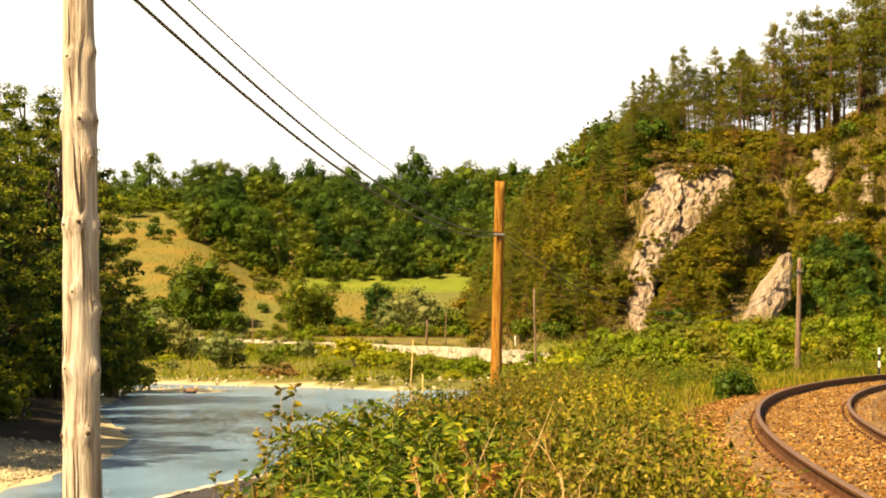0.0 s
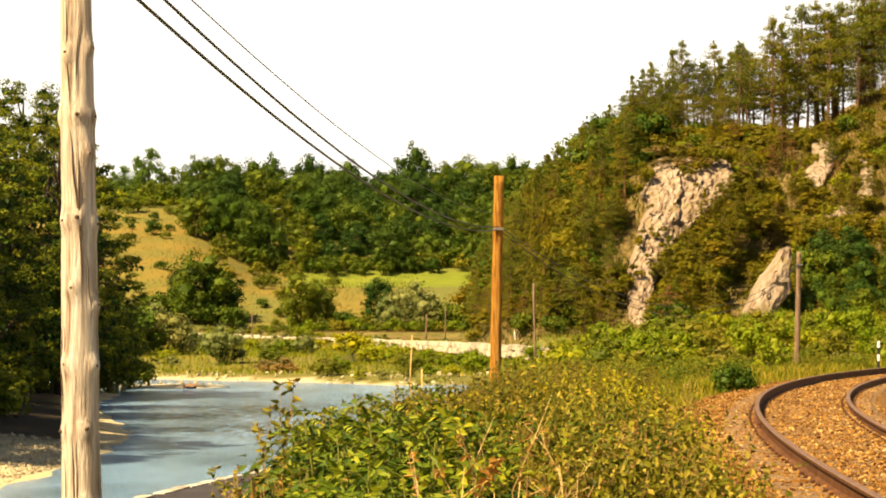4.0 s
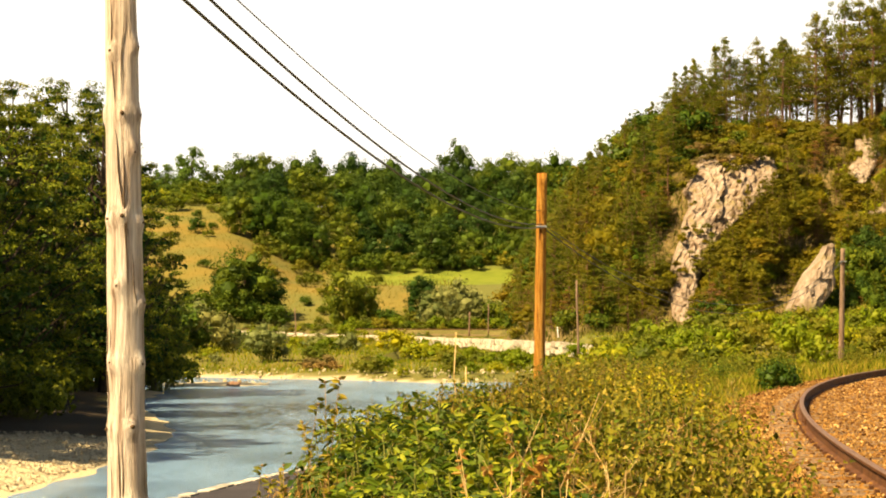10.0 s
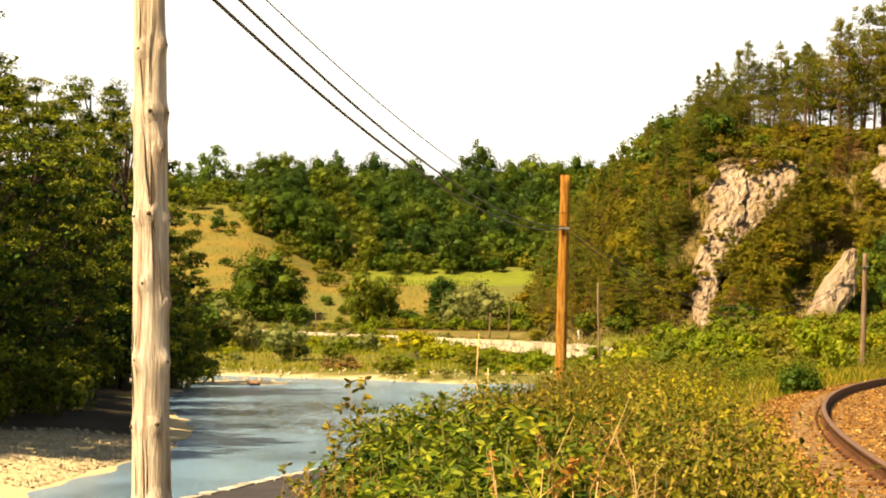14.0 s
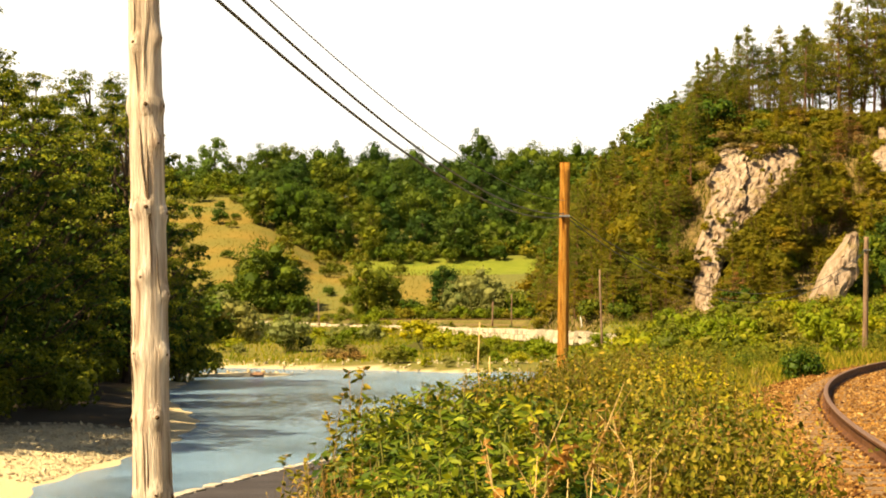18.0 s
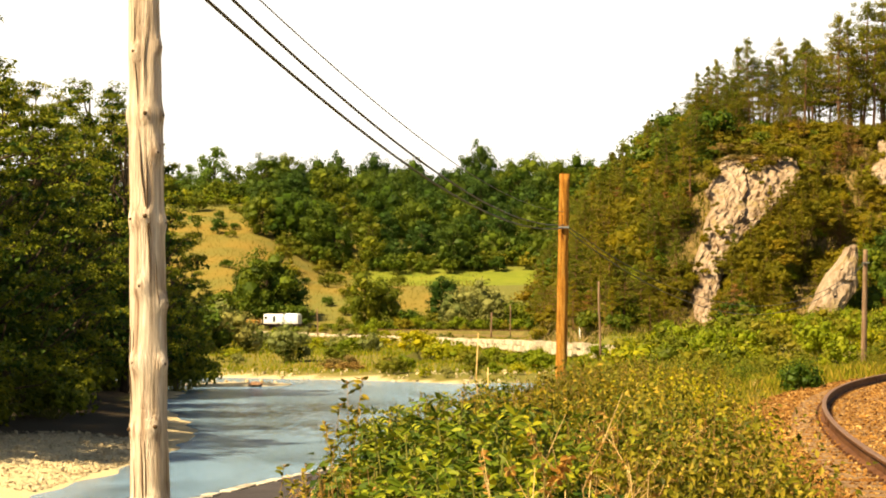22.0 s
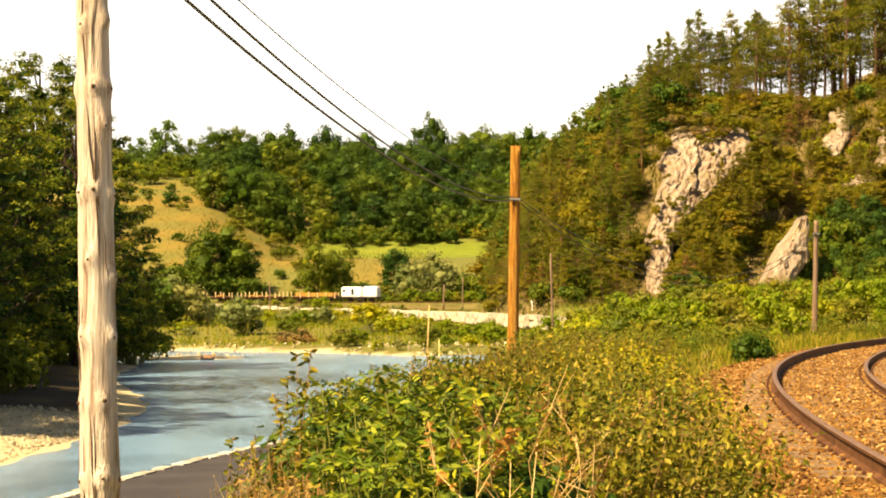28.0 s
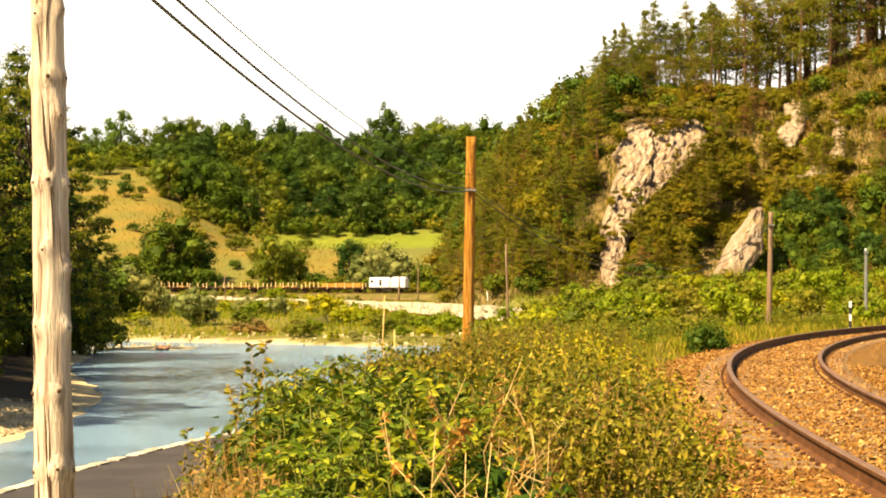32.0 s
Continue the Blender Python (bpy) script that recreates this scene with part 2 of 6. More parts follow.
# ---------------------------------------------------------------- mesh tools
class Build:
    """Gathers vertices and faces of one mesh."""

    def __init__(self):
        self.v, self.f, self.n = [], [], 0

    def add(self, verts, faces):
        verts = np.asarray(verts, float)
        self.v.append(verts)
        self.f.extend([tuple(int(i) + self.n for i in f) for f in faces])
        self.n += len(verts)
        return self

    def box(self, x0, y0, z0, x1, y1, z1, bevel=0.0, m=None):
        b = bevel
        if b <= 0:
            v = [(x, y, z) for z in (z0, z1) for x, y in ((x0, y0), (x1, y0), (x1, y1), (x0, y1))]
            f = [(3, 2, 1, 0), (4, 5, 6, 7), (0, 1, 5, 4), (1, 2, 6, 5), (2, 3, 7, 6), (3, 0, 4, 7)]
        else:
            v, f = [], []
            for z, k in ((z0, b), (z0 + b, 0), (z1 - b, 0), (z1, b)):
                xa, xb, ya, yb = x0 + k, x1 - k, y0 + k, y1 - k
                c = b * 0.6
                v += [(xa + c, ya, z), (xb - c, ya, z), (xb, ya + c, z), (xb, yb - c, z), (xb - c, yb, z), (xa + c, yb, z), (xa, yb - c, z), (xa, ya + c, z)]
            f = [tuple(range(7, -1, -1)), tuple(range(24, 32))]
            for r in range(3):
                for i in range(8):
                    f.append((r * 8 + i, r * 8 + (i + 1) % 8, r * 8 + 8 + (i + 1) % 8, r * 8 + 8 + i))
        v = np.array(v, float)
        if m is not None:
            v = np.array([m @ Vector(p) for p in v])
        return self.add(v, f)

    def tube(self, pts, radii, sides=6, cap=True):
        pts = np.asarray(pts, float)
        k = len(pts)
        radii = np.broadcast_to(np.asarray(radii, float), (k,))
        tang = np.gradient(pts, axis=0)
        tang /= np.linalg.norm(tang, axis=1, keepdims=True) + 1e-9
        ref = np.array([0.0, 0.0, 1.0]) if abs(tang[0][2]) < 0.9 else np.array([1.0, 0.0, 0.0])
        a = np.cross(tang, ref)
        a /= np.linalg.norm(a, axis=1, keepdims=True) + 1e-9
        b = np.cross(tang, a)
        ang = np.linspace(0, 2 * math.pi, sides, endpoint=False)
        ring = pts[:, None, :] + radii[:, None, None] * (np.cos(ang)[None, :, None] * a[:, None, :] + np.sin(ang)[None, :, None] * b[:, None, :])
        f = []
        for i in range(k - 1):
            for j in range(sides):
                f.append((i * sides + j, (i + 1) * sides + j, (i + 1) * sides + (j + 1) % sides, i * sides + (j + 1) % sides))
        if cap:
            f.append(tuple(range(sides)))
            f.append(tuple(range(k * sides - 1, (k - 1) * sides - 1, -1)))
        return self.add(ring.reshape(-1, 3), f)

    def mesh(self, name, material, smooth=False):
        me = bpy.data.meshes.new(name)
        v = np.concatenate(self.v) if self.v else np.zeros((0, 3))
        me.from_pydata(v.tolist(), [], self.f)
        me.materials.append(material)
        if smooth:
            me.polygons.foreach_set("use_smooth", [True] * len(me.polygons))
        me.update()
        return me


def part(name, data, parent, label="", m=None):
    ob = new(name, data)
    ob.parent = parent
    if m is not None:
        ob.matrix_basis = m
    if label:
        ob["label"] = label
    return ob


def unit(a):
    return a / (np.linalg.norm(a, axis=-1, keepdims=True) + 1e-9)


def leaves(build, pts, size, rng, out=None, aspect=0.55, flat=0.0, fold=0.12):
    """Leaf blades: four-cornered, folded along the midrib, round the given points. out: the way that each faces."""
    n = len(pts)
    if n == 0:
        return
    nor = rng.normal(size=(n, 3))
    nor /= np.linalg.norm(nor, axis=1, keepdims=True)
    if out is not None:
        nor = nor * 0.75 + out
    nor[:, 2] += flat
    nor /= np.linalg.norm(nor, axis=1, keepdims=True) + 1e-9
    u = rng.normal(size=(n, 3))
    u -= (u * nor).sum(1, keepdims=True) * nor
    u /= np.linalg.norm(u, axis=1, keepdims=True) + 1e-9
    w = np.cross(nor, u)
    s = (size * rng.uniform(0.65, 1.35, n))[:, None]
    base, tip = pts - u * s * 0.5, pts + u * s * 0.5
    mid = pts - u * s * 0.06 + nor * s * fold
    v = np.stack([base, mid + w * s * aspect * 0.5, tip, mid - w * s * aspect * 0.5], axis=1).reshape(-1, 3)
    i = np.arange(n) * 4
    build.add(v, np.stack([i, i + 1, i + 2, i + 3], axis=1).tolist())


ICO = np.array([(-1, 1.618, 0), (1, 1.618, 0), (-1, -1.618, 0), (1, -1.618, 0), (0, -1, 1.618), (0, 1, 1.618), (0, -1, -1.618), (0, 1, -1.618), (1.618, 0, -1), (1.618, 0, 1), (-1.618, 0, -1), (-1.618, 0, 1)]) / 1.902
ICO_FACES = [(0, 11, 5), (0, 5, 1), (0, 1, 7), (0, 7, 10), (0, 10, 11), (1, 5, 9), (5, 11, 4), (11, 10, 2), (10, 7, 6), (7, 1, 8), (3, 9, 4), (3, 4, 2), (3, 2, 6), (3, 6, 8), (3, 8, 9), (4, 9, 5), (2, 4, 11), (6, 2, 10), (8, 6, 7), (9, 8, 1)]


def dense_core(build, centre, radii, rng):
    """A solid core added inside a head of leaves to block light and darken its gaps."""
    build.add(np.asarray(centre) + ICO * np.asarray(radii) * rng.uniform(0.75, 1.15, (12, 1)), ICO_FACES)


def clump_points(rng, n, centre, radii, shell=0.55):
    d = rng.normal(size=(n, 3))
    d /= np.linalg.norm(d, axis=1, keepdims=True)
    r = shell + (1 - shell) * rng.uniform(0, 1, n) ** 0.6
    return np.asarray(centre) + d * np.asarray(radii) * r[:, None], d


def bend(rng, a, b, k=5, wob=0.06):
    a, b = np.asarray(a, float), np.asarray(b, float)
    t = np.linspace(0, 1, k)[:, None]
    p = a + (b - a) * t
    p[1:-1] += rng.normal(size=(k - 2, 3)) * np.linalg.norm(b - a) * wob
    return p


def thing(name, label, category, group="", at=(0, 0, 0)):
    e = new(name)
    e.location = at
    return tagged(e, label, category, group)


def dome_tree(name, label, seed, H, W, lobes, per, size, leafmat, group="trees", airy=0.0):
    """A full-crowned tree of closed woodland: boughs of uneven size, each broken into many small heads of leaves."""
    rng = np.random.default_rng(seed)
    ob = thing(name, label, "tree", group)
    wood, crown = Build(), Build()
    stem = bend(rng, (0, 0, -0.3), (0, 0, 0.7 * H), 6, 0.012)
    wood.tube(stem, np.linspace(0.022 * H, 0.006 * H, 6), 8)
    for i in range(lobes):
        v = 1 - 1.9 * (i + 0.4) / lobes
        a = i * 2.39996 + rng.uniform(-0.4, 0.4)
        r = math.sqrt(max(0.0, 1 - v * v)) * rng.uniform(0.5, 0.78)
        c = np.array([math.cos(a) * r * W * 0.5, math.sin(a) * r * W * 0.5, H * (0.45 + 0.36 * v * rng.uniform(0.85, 1.1))])
        R = W * rng.uniform(0.17, 0.26)
        wood.tube(bend(rng, stem[3], c, 4, 0.04), np.linspace(0.008 * H, 0.002 * H, 4), 4)
        if rng.uniform() >= airy:
            dense_core(crown, c, np.array([R, R, R]) * 0.55, rng)
        heads = int(rng.integers(9, 13))
        for j in range(heads):
            d = unit(rng.normal(size=3) + np.array([0, 0, 0.2]))
            e = c + d * R * rng.uniform(0.6, 1.0)
            er = R * rng.uniform(0.34, 0.56) * np.array([1, 1, 0.75])
            p, q = clump_points(rng, per, e, er, 0.35)
            leaves(crown, p, size, rng, q * 0.9 + d * 0.5, 0.62, 0.15)
    part("trunk", wood.mesh("trunk", M_BARK, True), ob)
    part("crown", crown.mesh("crown", leafmat), ob)
    return ob


def pine(name, label, seed, H, W, per, size, leafmat, bare=0.4, group="pines", peak=(2.4, 0.8)):
    """A pine: straight reddish trunk, whorls of limbs, needle tufts on their outer halves."""
    rng = np.random.default_rng(seed)
    ob = thing(name, label, "pine tree", group)
    wood, crown = Build(), Build()
    lean = rng.normal(size=2) * 0.02 * H
    stem = bend(rng, (0, 0, -0.4), (lean[0], lean[1], H * 0.97), 7, 0.006)
    wood.tube(stem, np.linspace(0.017 * H, 0.004 * H, 7), 6)
    levels = 10
    for i in range(levels):
        k = i / (levels - 1)
        z = H * (bare + (0.95 - bare) * k + rng.uniform(-0.025, 0.025))
        span = W * 0.5 * (1 - k ** peak[0] * peak[1]) * rng.uniform(0.6, 1.25)
        arms = 5 if k < 0.7 else 4
        for j in range(arms):
            if rng.uniform() < 0.14:
                continue
            a = j * 2 * math.pi / arms + i * 1.1 + rng.uniform(-0.5, 0.5)
            L = span * rng.uniform(0.55, 1.2)
            p0 = np.array([lean[0] * z / H, lean[1] * z / H, min(0.95 * H, z + rng.uniform(-0.03, 0.03) * H)])
            p1 = p0 + np.array([math.cos(a) * L, math.sin(a) * L, L * rng.uniform(-0.1, 0.4)])
            wood.tube([p0, p1], [0.0042 * H, 0.0012 * H], 3, False)
            for q, w in ((0.45, 0.8), (0.95, 1.0)):
                c = p0 + (p1 - p0) * q + rng.normal(size=3) * 0.012 * H
                cr = np.array([0.3 * L + 0.026 * H, 0.3 * L + 0.026 * H, 0.03 * H]) * w * rng.uniform(0.75, 1.2)
                p, d = clump_points(rng, int(per * 2.3), c, cr, 0.2)
                leaves(crown, p, size * 0.72, rng, d * 0.8, 0.22, 0.7)
    p, d = clump_points(rng, per * 2, (lean[0], lean[1], H * 0.96), (0.03 * H, 0.03 * H, 0.05 * H), 0.2)
    leaves(crown, p, size * 0.8, rng, d * 0.3, 0.2, 0.0)
    part("trunk", wood.mesh("trunk", M_PINEBARK, True), ob)
    part("crown", crown.mesh("crown", leafmat), ob)
    return ob


def shrub(name, label, seed, H, W, clumps, per, size, leafmat, group="shrubs", aspect=0.6, category="shrub", core=0.5):
    rng = np.random.default_rng(seed)
    wood, crown = Build(), Build()
    for i in range(clumps):
        a, r = i * 2.4 + rng.uniform(-0.5, 0.5), W * 0.5 * math.sqrt((i + 0.5) / clumps) * rng.uniform(0.7, 1.0)
        z = H * (0.8 - 0.5 * (2 * r / W) ** 2) * rng.uniform(0.4, 1.05)
        c = np.array([math.cos(a) * r, math.sin(a) * r, max(0.18 * H, z)])
        cr = np.array([0.2 * W, 0.2 * W, 0.2 * H]) * rng.uniform(0.8, 1.3)
        wood.tube(bend(rng, (c[0] * 0.25, c[1] * 0.25, -0.1), c, 4, 0.05), np.linspace(0.012 * H, 0.004 * H, 4), 4)
        p, d = clump_points(rng, per, c, cr, 0.3)
        p[:, 2] = np.maximum(p[:, 2], 0.02 * H)
        leaves(crown, p, size, rng, d * 0.9, aspect, 0.2)
        if core:
            dense_core(crown, c, cr * core, rng)
    ob = tagged(new(name, wood.mesh(name, M_STEM)), label, category, group)
    part("foliage", crown.mesh("foliage", leafmat), ob)
    return ob


# ---------------------------------------------------------------- the plan
def track_line():
    """The centre line of the near track: a long easement into a curve to the right."""
    out, x, y, a = [], 3.59, 4.99, 0.0125
    step = 0.25
    for i in range(120):
        out.append((x - math.sin(a) * step * i, y - math.cos(a) * step * i, a))
    out.reverse()
    for i in range(1, 700):
        s = i * step
        a += min(5e-5 + 1.4e-4 * s, 0.0106) * step
        x, y = x + math.sin(a) * step, y + math.cos(a) * step
        out.append((x, y, a))
    return np.array(out)


TRACK = track_line()
RIVER = [(-11, 12), (-13, 50), (-14.1, 78), (-13.8, 83), (-13.7, 89), (-13.6, 97), (-14.1, 108), (-15.3, 119), (-17.9, 132), (-21.7, 153), (-23.1, 175),
         (-27, 186), (-31, 201), (-80, 206), (-160, 190), (-160, 225), (-80, 226), (-31, 222), (-20, 212), (-13, 208), (-6, 199), (2, 203),
         (4, 190), (3, 165), (1, 125), (-2.5, 84), (-5.2, 60), (-8.4, 40), (-10, 12)]


def smooth(x, a, b):
    t = np.clip((x - a) / (b - a), 0, 1)
    return t * t * (3 - 2 * t)


def river_distance(X, Y):
    """Metres to the water's edge: positive on land, negative in the river."""
    d, inside = np.full(X.shape, 1e9), np.zeros(X.shape, bool)
    for (ax, ay), (bx, by) in zip(RIVER, RIVER[1:] + RIVER[:1]):
        vx, vy = bx - ax, by - ay
        t = np.clip(((X - ax) * vx + (Y - ay) * vy) / (vx * vx + vy * vy), 0, 1)
        d = np.minimum(d, np.hypot(X - ax - t * vx, Y - ay - t * vy))
        cross = (ay > Y) != (by > Y)
        xx = ax + (Y - ay) / (vy if vy else 1e-9) * vx
        inside ^= cross & (X < xx)
    return np.where(inside, -d, d)


def track_distance(X, Y):
    """Metres to the left of the near track's centre line (negative: to its right)."""
    sub = TRACK[::4]
    best, side = np.full(X.shape, 1e9), np.zeros(X.shape)
    for x, y, a in sub:
        dx, dy = X - x, Y - y
        d = np.hypot(dx, dy)
        near = d < best
        best = np.where(near, d, best)
        side = np.where(near, -(dx * math.cos(a) - dy * math.sin(a)), side)
    return np.where(side >= 0, best, -best)


def wave(X, Y, scale, seed=0.0):
    """Soft rolling unevenness between -1 and 1."""
    a, b = X / scale + seed, Y / scale - seed * 1.7
    return (np.sin(a * 1.3 + 1.7 * np.sin(b * 0.9)) + np.sin(b * 1.7 + 1.3 * np.sin(a * 1.1 + 2)) + 0.5 * np.sin(2.9 * a - 2.3 * b)) / 2.5


WATER = -3.8
CREST_X = [-60, -2.5, 6, 10.7, 16, 20.7, 30.7, 45, 53.0, 58, 100, 300, 900]
CREST_Z = [-9, -5, 12.5, 16.5, 21, 25, 25.5, 25.5, 30.5, 33.5, 40, 44, 44]


def spur(X, Y):
    """The steep rocky spur beyond the curve."""
    up = smooth(Y + 3 * wave(X, Y, 14), 292, 352)
    back = 1 - 0.75 * smooth(Y, 400, 540)
    base = np.interp(X, [-4, 8], [-9, -0.9])
    return base + (np.interp(X, CREST_X, CREST_Z) - base + 0.8 * wave(X, Y, 9)) * up ** 0.8 * back


def far_hill(X, Y):
    """The valley side beyond the far railway: a terrace with a meadow, then a wooded rise."""
    ys = [572, 582, 600, 640, 690, 760, 830, 900, 1500, 4000]
    a = np.interp(Y, ys, [-2.4, -2.2, 1, 8, 10.5, 24, 35, 38, 34, 30])
    b = np.interp(Y, ys, [-2.4, -2.2, 3, 12.5, 21.5, 32.5, 36, 37, 34, 30])
    k = smooth(X, -78, -48)
    return b * (1 - k) + a * k + 0.9 * wave(X, Y, 40) * smooth(Y, 585, 640)


def ground_height(X, Y):
    X, Y = np.asarray(X, float), np.asarray(Y, float)
    d, r = track_distance(X, Y), river_distance(X, Y)
    lane = np.interp(d, [-60, -8, -3.4, -2.4, -1.9, 1.9, 2.4, 3.0, 4.6, 6.4, 7.0, 12.6, 13.4, 17], [0.6, -0.1, -0.3, -0.42, -0.5, -0.5, -0.40, -0.25, -0.3, -1.5, -2.1, -2.1, -2.35, -3.6])
    lane = lane + 0.05 * wave(X, Y, 1.3) * (np.abs(d) > 2.2)
    shore = WATER + np.clip(r * 0.11, -1.1, 0.45) + 0.04 * wave(X, Y, 2.1) + 0.9 * smooth(r, 9, 30) * (X < -12)
    k = np.interp(X / np.maximum(Y, 1), [0.02, 0.09], [0, 1])
    plain = (WATER + np.clip(r * 0.12, -1.1, 0.5) + 0.15 * wave(X, Y, 11)) * (1 - k) + (-0.5 + 0.2 * wave(X, Y, 9)) * k
    plain = np.where(Y > 548, plain + (-2.6 - plain) * smooth(Y, 548, 560), plain)
    near = lane + (shore - lane) * smooth(d, 13, 17)
    far = smooth(Y, 120, 185)
    z = near * (1 - far) + plain * far
    z = np.where((r < 2) & (Y > 25), np.minimum(z, WATER + r * 0.11 + 0.02), z)
    z = np.where(X < -12, np.where(Y < 300, shore, z), z)
    bar = WATER + 0.13 - 0.14 * (((X + 21.9) / 4.2) ** 2 + ((Y - 194.5) / 6.0) ** 2)
    z = np.maximum(z, bar)
    z = np.where(Y > 285, np.maximum(z, spur(X, Y)), z)
    return np.where(Y > 572, np.maximum(far_hill(X, Y), np.where(Y < 640, spur(X, Y), -5)), z)


def gz(x, y):
    return float(ground_height(np.array([x]), np.array([y]))[0])


# ---------------------------------------------------------------- ground
def ground_material():
    m, nt, nn, ln, bs = nodes_of("ground_cover")

    def mask(name):
        a = nn.new("ShaderNodeAttribute")
        a.attribute_name = name
        return a.outputs["Fac"]
    big, mid, fine = noise_node(nt, 0.12, 8, 0.7), noise_node(nt, 2.2, 5, 0.7), noise_node(nt, 14, 4, 0.75)
    grass = ramp_node(nt, mid.outputs[0], [(0.3, (0.07, 0.085, 0.018)), (0.5, (0.13, 0.13, 0.03)), (0.7, (0.18, 0.155, 0.035))]).outputs[0]
    dry = ramp_node(nt, big.outputs[0], [(0.3, (0.11, 0.105, 0.018)), (0.44, (0.2, 0.135, 0.026)), (0.58, (0.22, 0.145, 0.03)), (0.72, (0.13, 0.13, 0.02))]).outputs[0]
    green = ramp_node(nt, big.outputs[0], [(0.3, (0.09, 0.12, 0.013)), (0.5, (0.15, 0.18, 0.018)), (0.7, (0.2, 0.2, 0.03))]).outputs[0]
    gravel = ramp_node(nt, fine.outputs[0], [(0.3, (0.32, 0.24, 0.13)), (0.5, (0.54, 0.44, 0.27)), (0.72, (0.68, 0.59, 0.42))]).outputs[0]
    bed = ramp_node(nt, fine.outputs[0], [(0.3, (0.2, 0.092, 0.025)), (0.5, (0.38, 0.2, 0.055)), (0.72, (0.56, 0.36, 0.13))]).outputs[0]
    c = mix_node(nt, grass, dry, mask("dry"))
    rocky = ramp_node(nt, mid.outputs[0], [(0.3, (0.085, 0.062, 0.022)), (0.5, (0.15, 0.105, 0.038)), (0.72, (0.25, 0.165, 0.075))]).outputs[0]
    c = mix_node(nt, c, rocky, mask("slope"))
    c = mix_node(nt, c, green, mask("meadow"))
    c = mix_node(nt, c, gravel, mask("gravel"))
    # near-black tone paints the trees' shade on the opposite bank
    shade_tone = ramp_node(nt, fine.outputs[0], [(0.3, (0.022, 0.015, 0.008)), (0.5, (0.045, 0.031, 0.017)), (0.72, (0.09, 0.062, 0.034))]).outputs[0]
    c = mix_node(nt, c, shade_tone, mask("bank_shade"))
    c = mix_node(nt, c, bed, mask("bed"))
    ln.new(c, bs.inputs["Base Color"])
    bs.inputs["Roughness"].default_value = 0.95
    bs.inputs["Specular IOR Level"].default_value = 0.2
    b = nn.new("ShaderNodeBump")
    b.inputs["Strength"].default_value, b.inputs["Distance"].default_value = 0.7, 0.06
    ln.new(fine.outputs[0], b.inputs["Height"])
    ln.new(b.outputs[0], bs.inputs["Normal"])
    return m


def make_ground():
    xs = np.sinh(np.linspace(-6.9, 6.9, 361)) * 5.0 / 1.0
    xs = np.concatenate([xs[np.abs(xs) < 2500]])
    ys = np.concatenate([[-2500, -1200, -500, -200, -80, -30, -10, 0, 5], np.geomspace(8, 1100, 420), [1300, 1700, 2300, 3200, 4500]])
    X, Y = np.meshgrid(xs, ys)
    Z = ground_height(X, Y)
    nx, ny = len(xs), len(ys)
    me = bpy.data.meshes.new("ground")
    idx = np.arange(nx * ny).reshape(ny, nx)
    q = np.stack([idx[:-1, :-1], idx[:-1, 1:], idx[1:, 1:], idx[1:, :-1]], axis=-1).reshape(-1, 4)
    me.from_pydata(np.stack([X, Y, Z], -1).reshape(-1, 3).tolist(), [], q.tolist())
    me.polygons.foreach_set("use_smooth", [True] * len(me.polygons))
    d, r = track_distance(X, Y), river_distance(X, Y)
    u = wave(X, Y, 0.9) * 0.35 + wave(X, Y, 6) * 0.5
    masks = {
        "bed": smooth(2.75 + 0.5 * u - np.abs(d) - 1.45 * (d < 0) * smooth(Y, 44, 52), 0, 0.35) * (Y < 140),
        "gravel": smooth(np.where(Y > 160, np.where(X > -12.5, 1.0, 2.4), np.where(Y > 104, 2.2, 7.5)) + 1.5 * u - r, 0, 1.2) * (Y < 240) * smooth(-X, -1, 6) * (d > 13.5),
        "dry": np.where(Y > 572, smooth(np.where(Y < 652, -14, -44) + 6 * u - X, 0, 8) * (1 - smooth(Y, 730, 770)) * (0.6 + 0.6 * wave(X, Y, 9) + 0.35 * wave(X, Y, 3.1) - 0.35 * smooth(640 - Y, 0, 40)).clip(0, 1), np.where(Y > 180, (0.15 + 0.3 * u) * (Y < 285) + 0.2 * smooth(-X, 8, 16) * (Y < 262), 0.3 + 0.4 * u)).clip(0, 1),
        # where the bank under the trees is coloured dark as their shade
        "bank_shade": smooth(-X, 11, 13) * smooth(Y + 3 * u, 101, 106) * (1 - smooth(Y, 178, 184)) * smooth(r + 0.8 * u, 1.2, 2.2),
        "slope": smooth(Y, 288, 300) * (Y < 572),
        "meadow": smooth(X, -50, -40) * smooth(Y + 4 * u, 650, 658) * (1 - smooth(Y, 700, 715)) * (1 - smooth(X, 5, 20)),
    }
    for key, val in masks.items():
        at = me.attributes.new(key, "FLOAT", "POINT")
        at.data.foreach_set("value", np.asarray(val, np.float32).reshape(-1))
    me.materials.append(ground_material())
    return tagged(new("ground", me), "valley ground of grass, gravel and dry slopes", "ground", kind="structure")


make_ground()


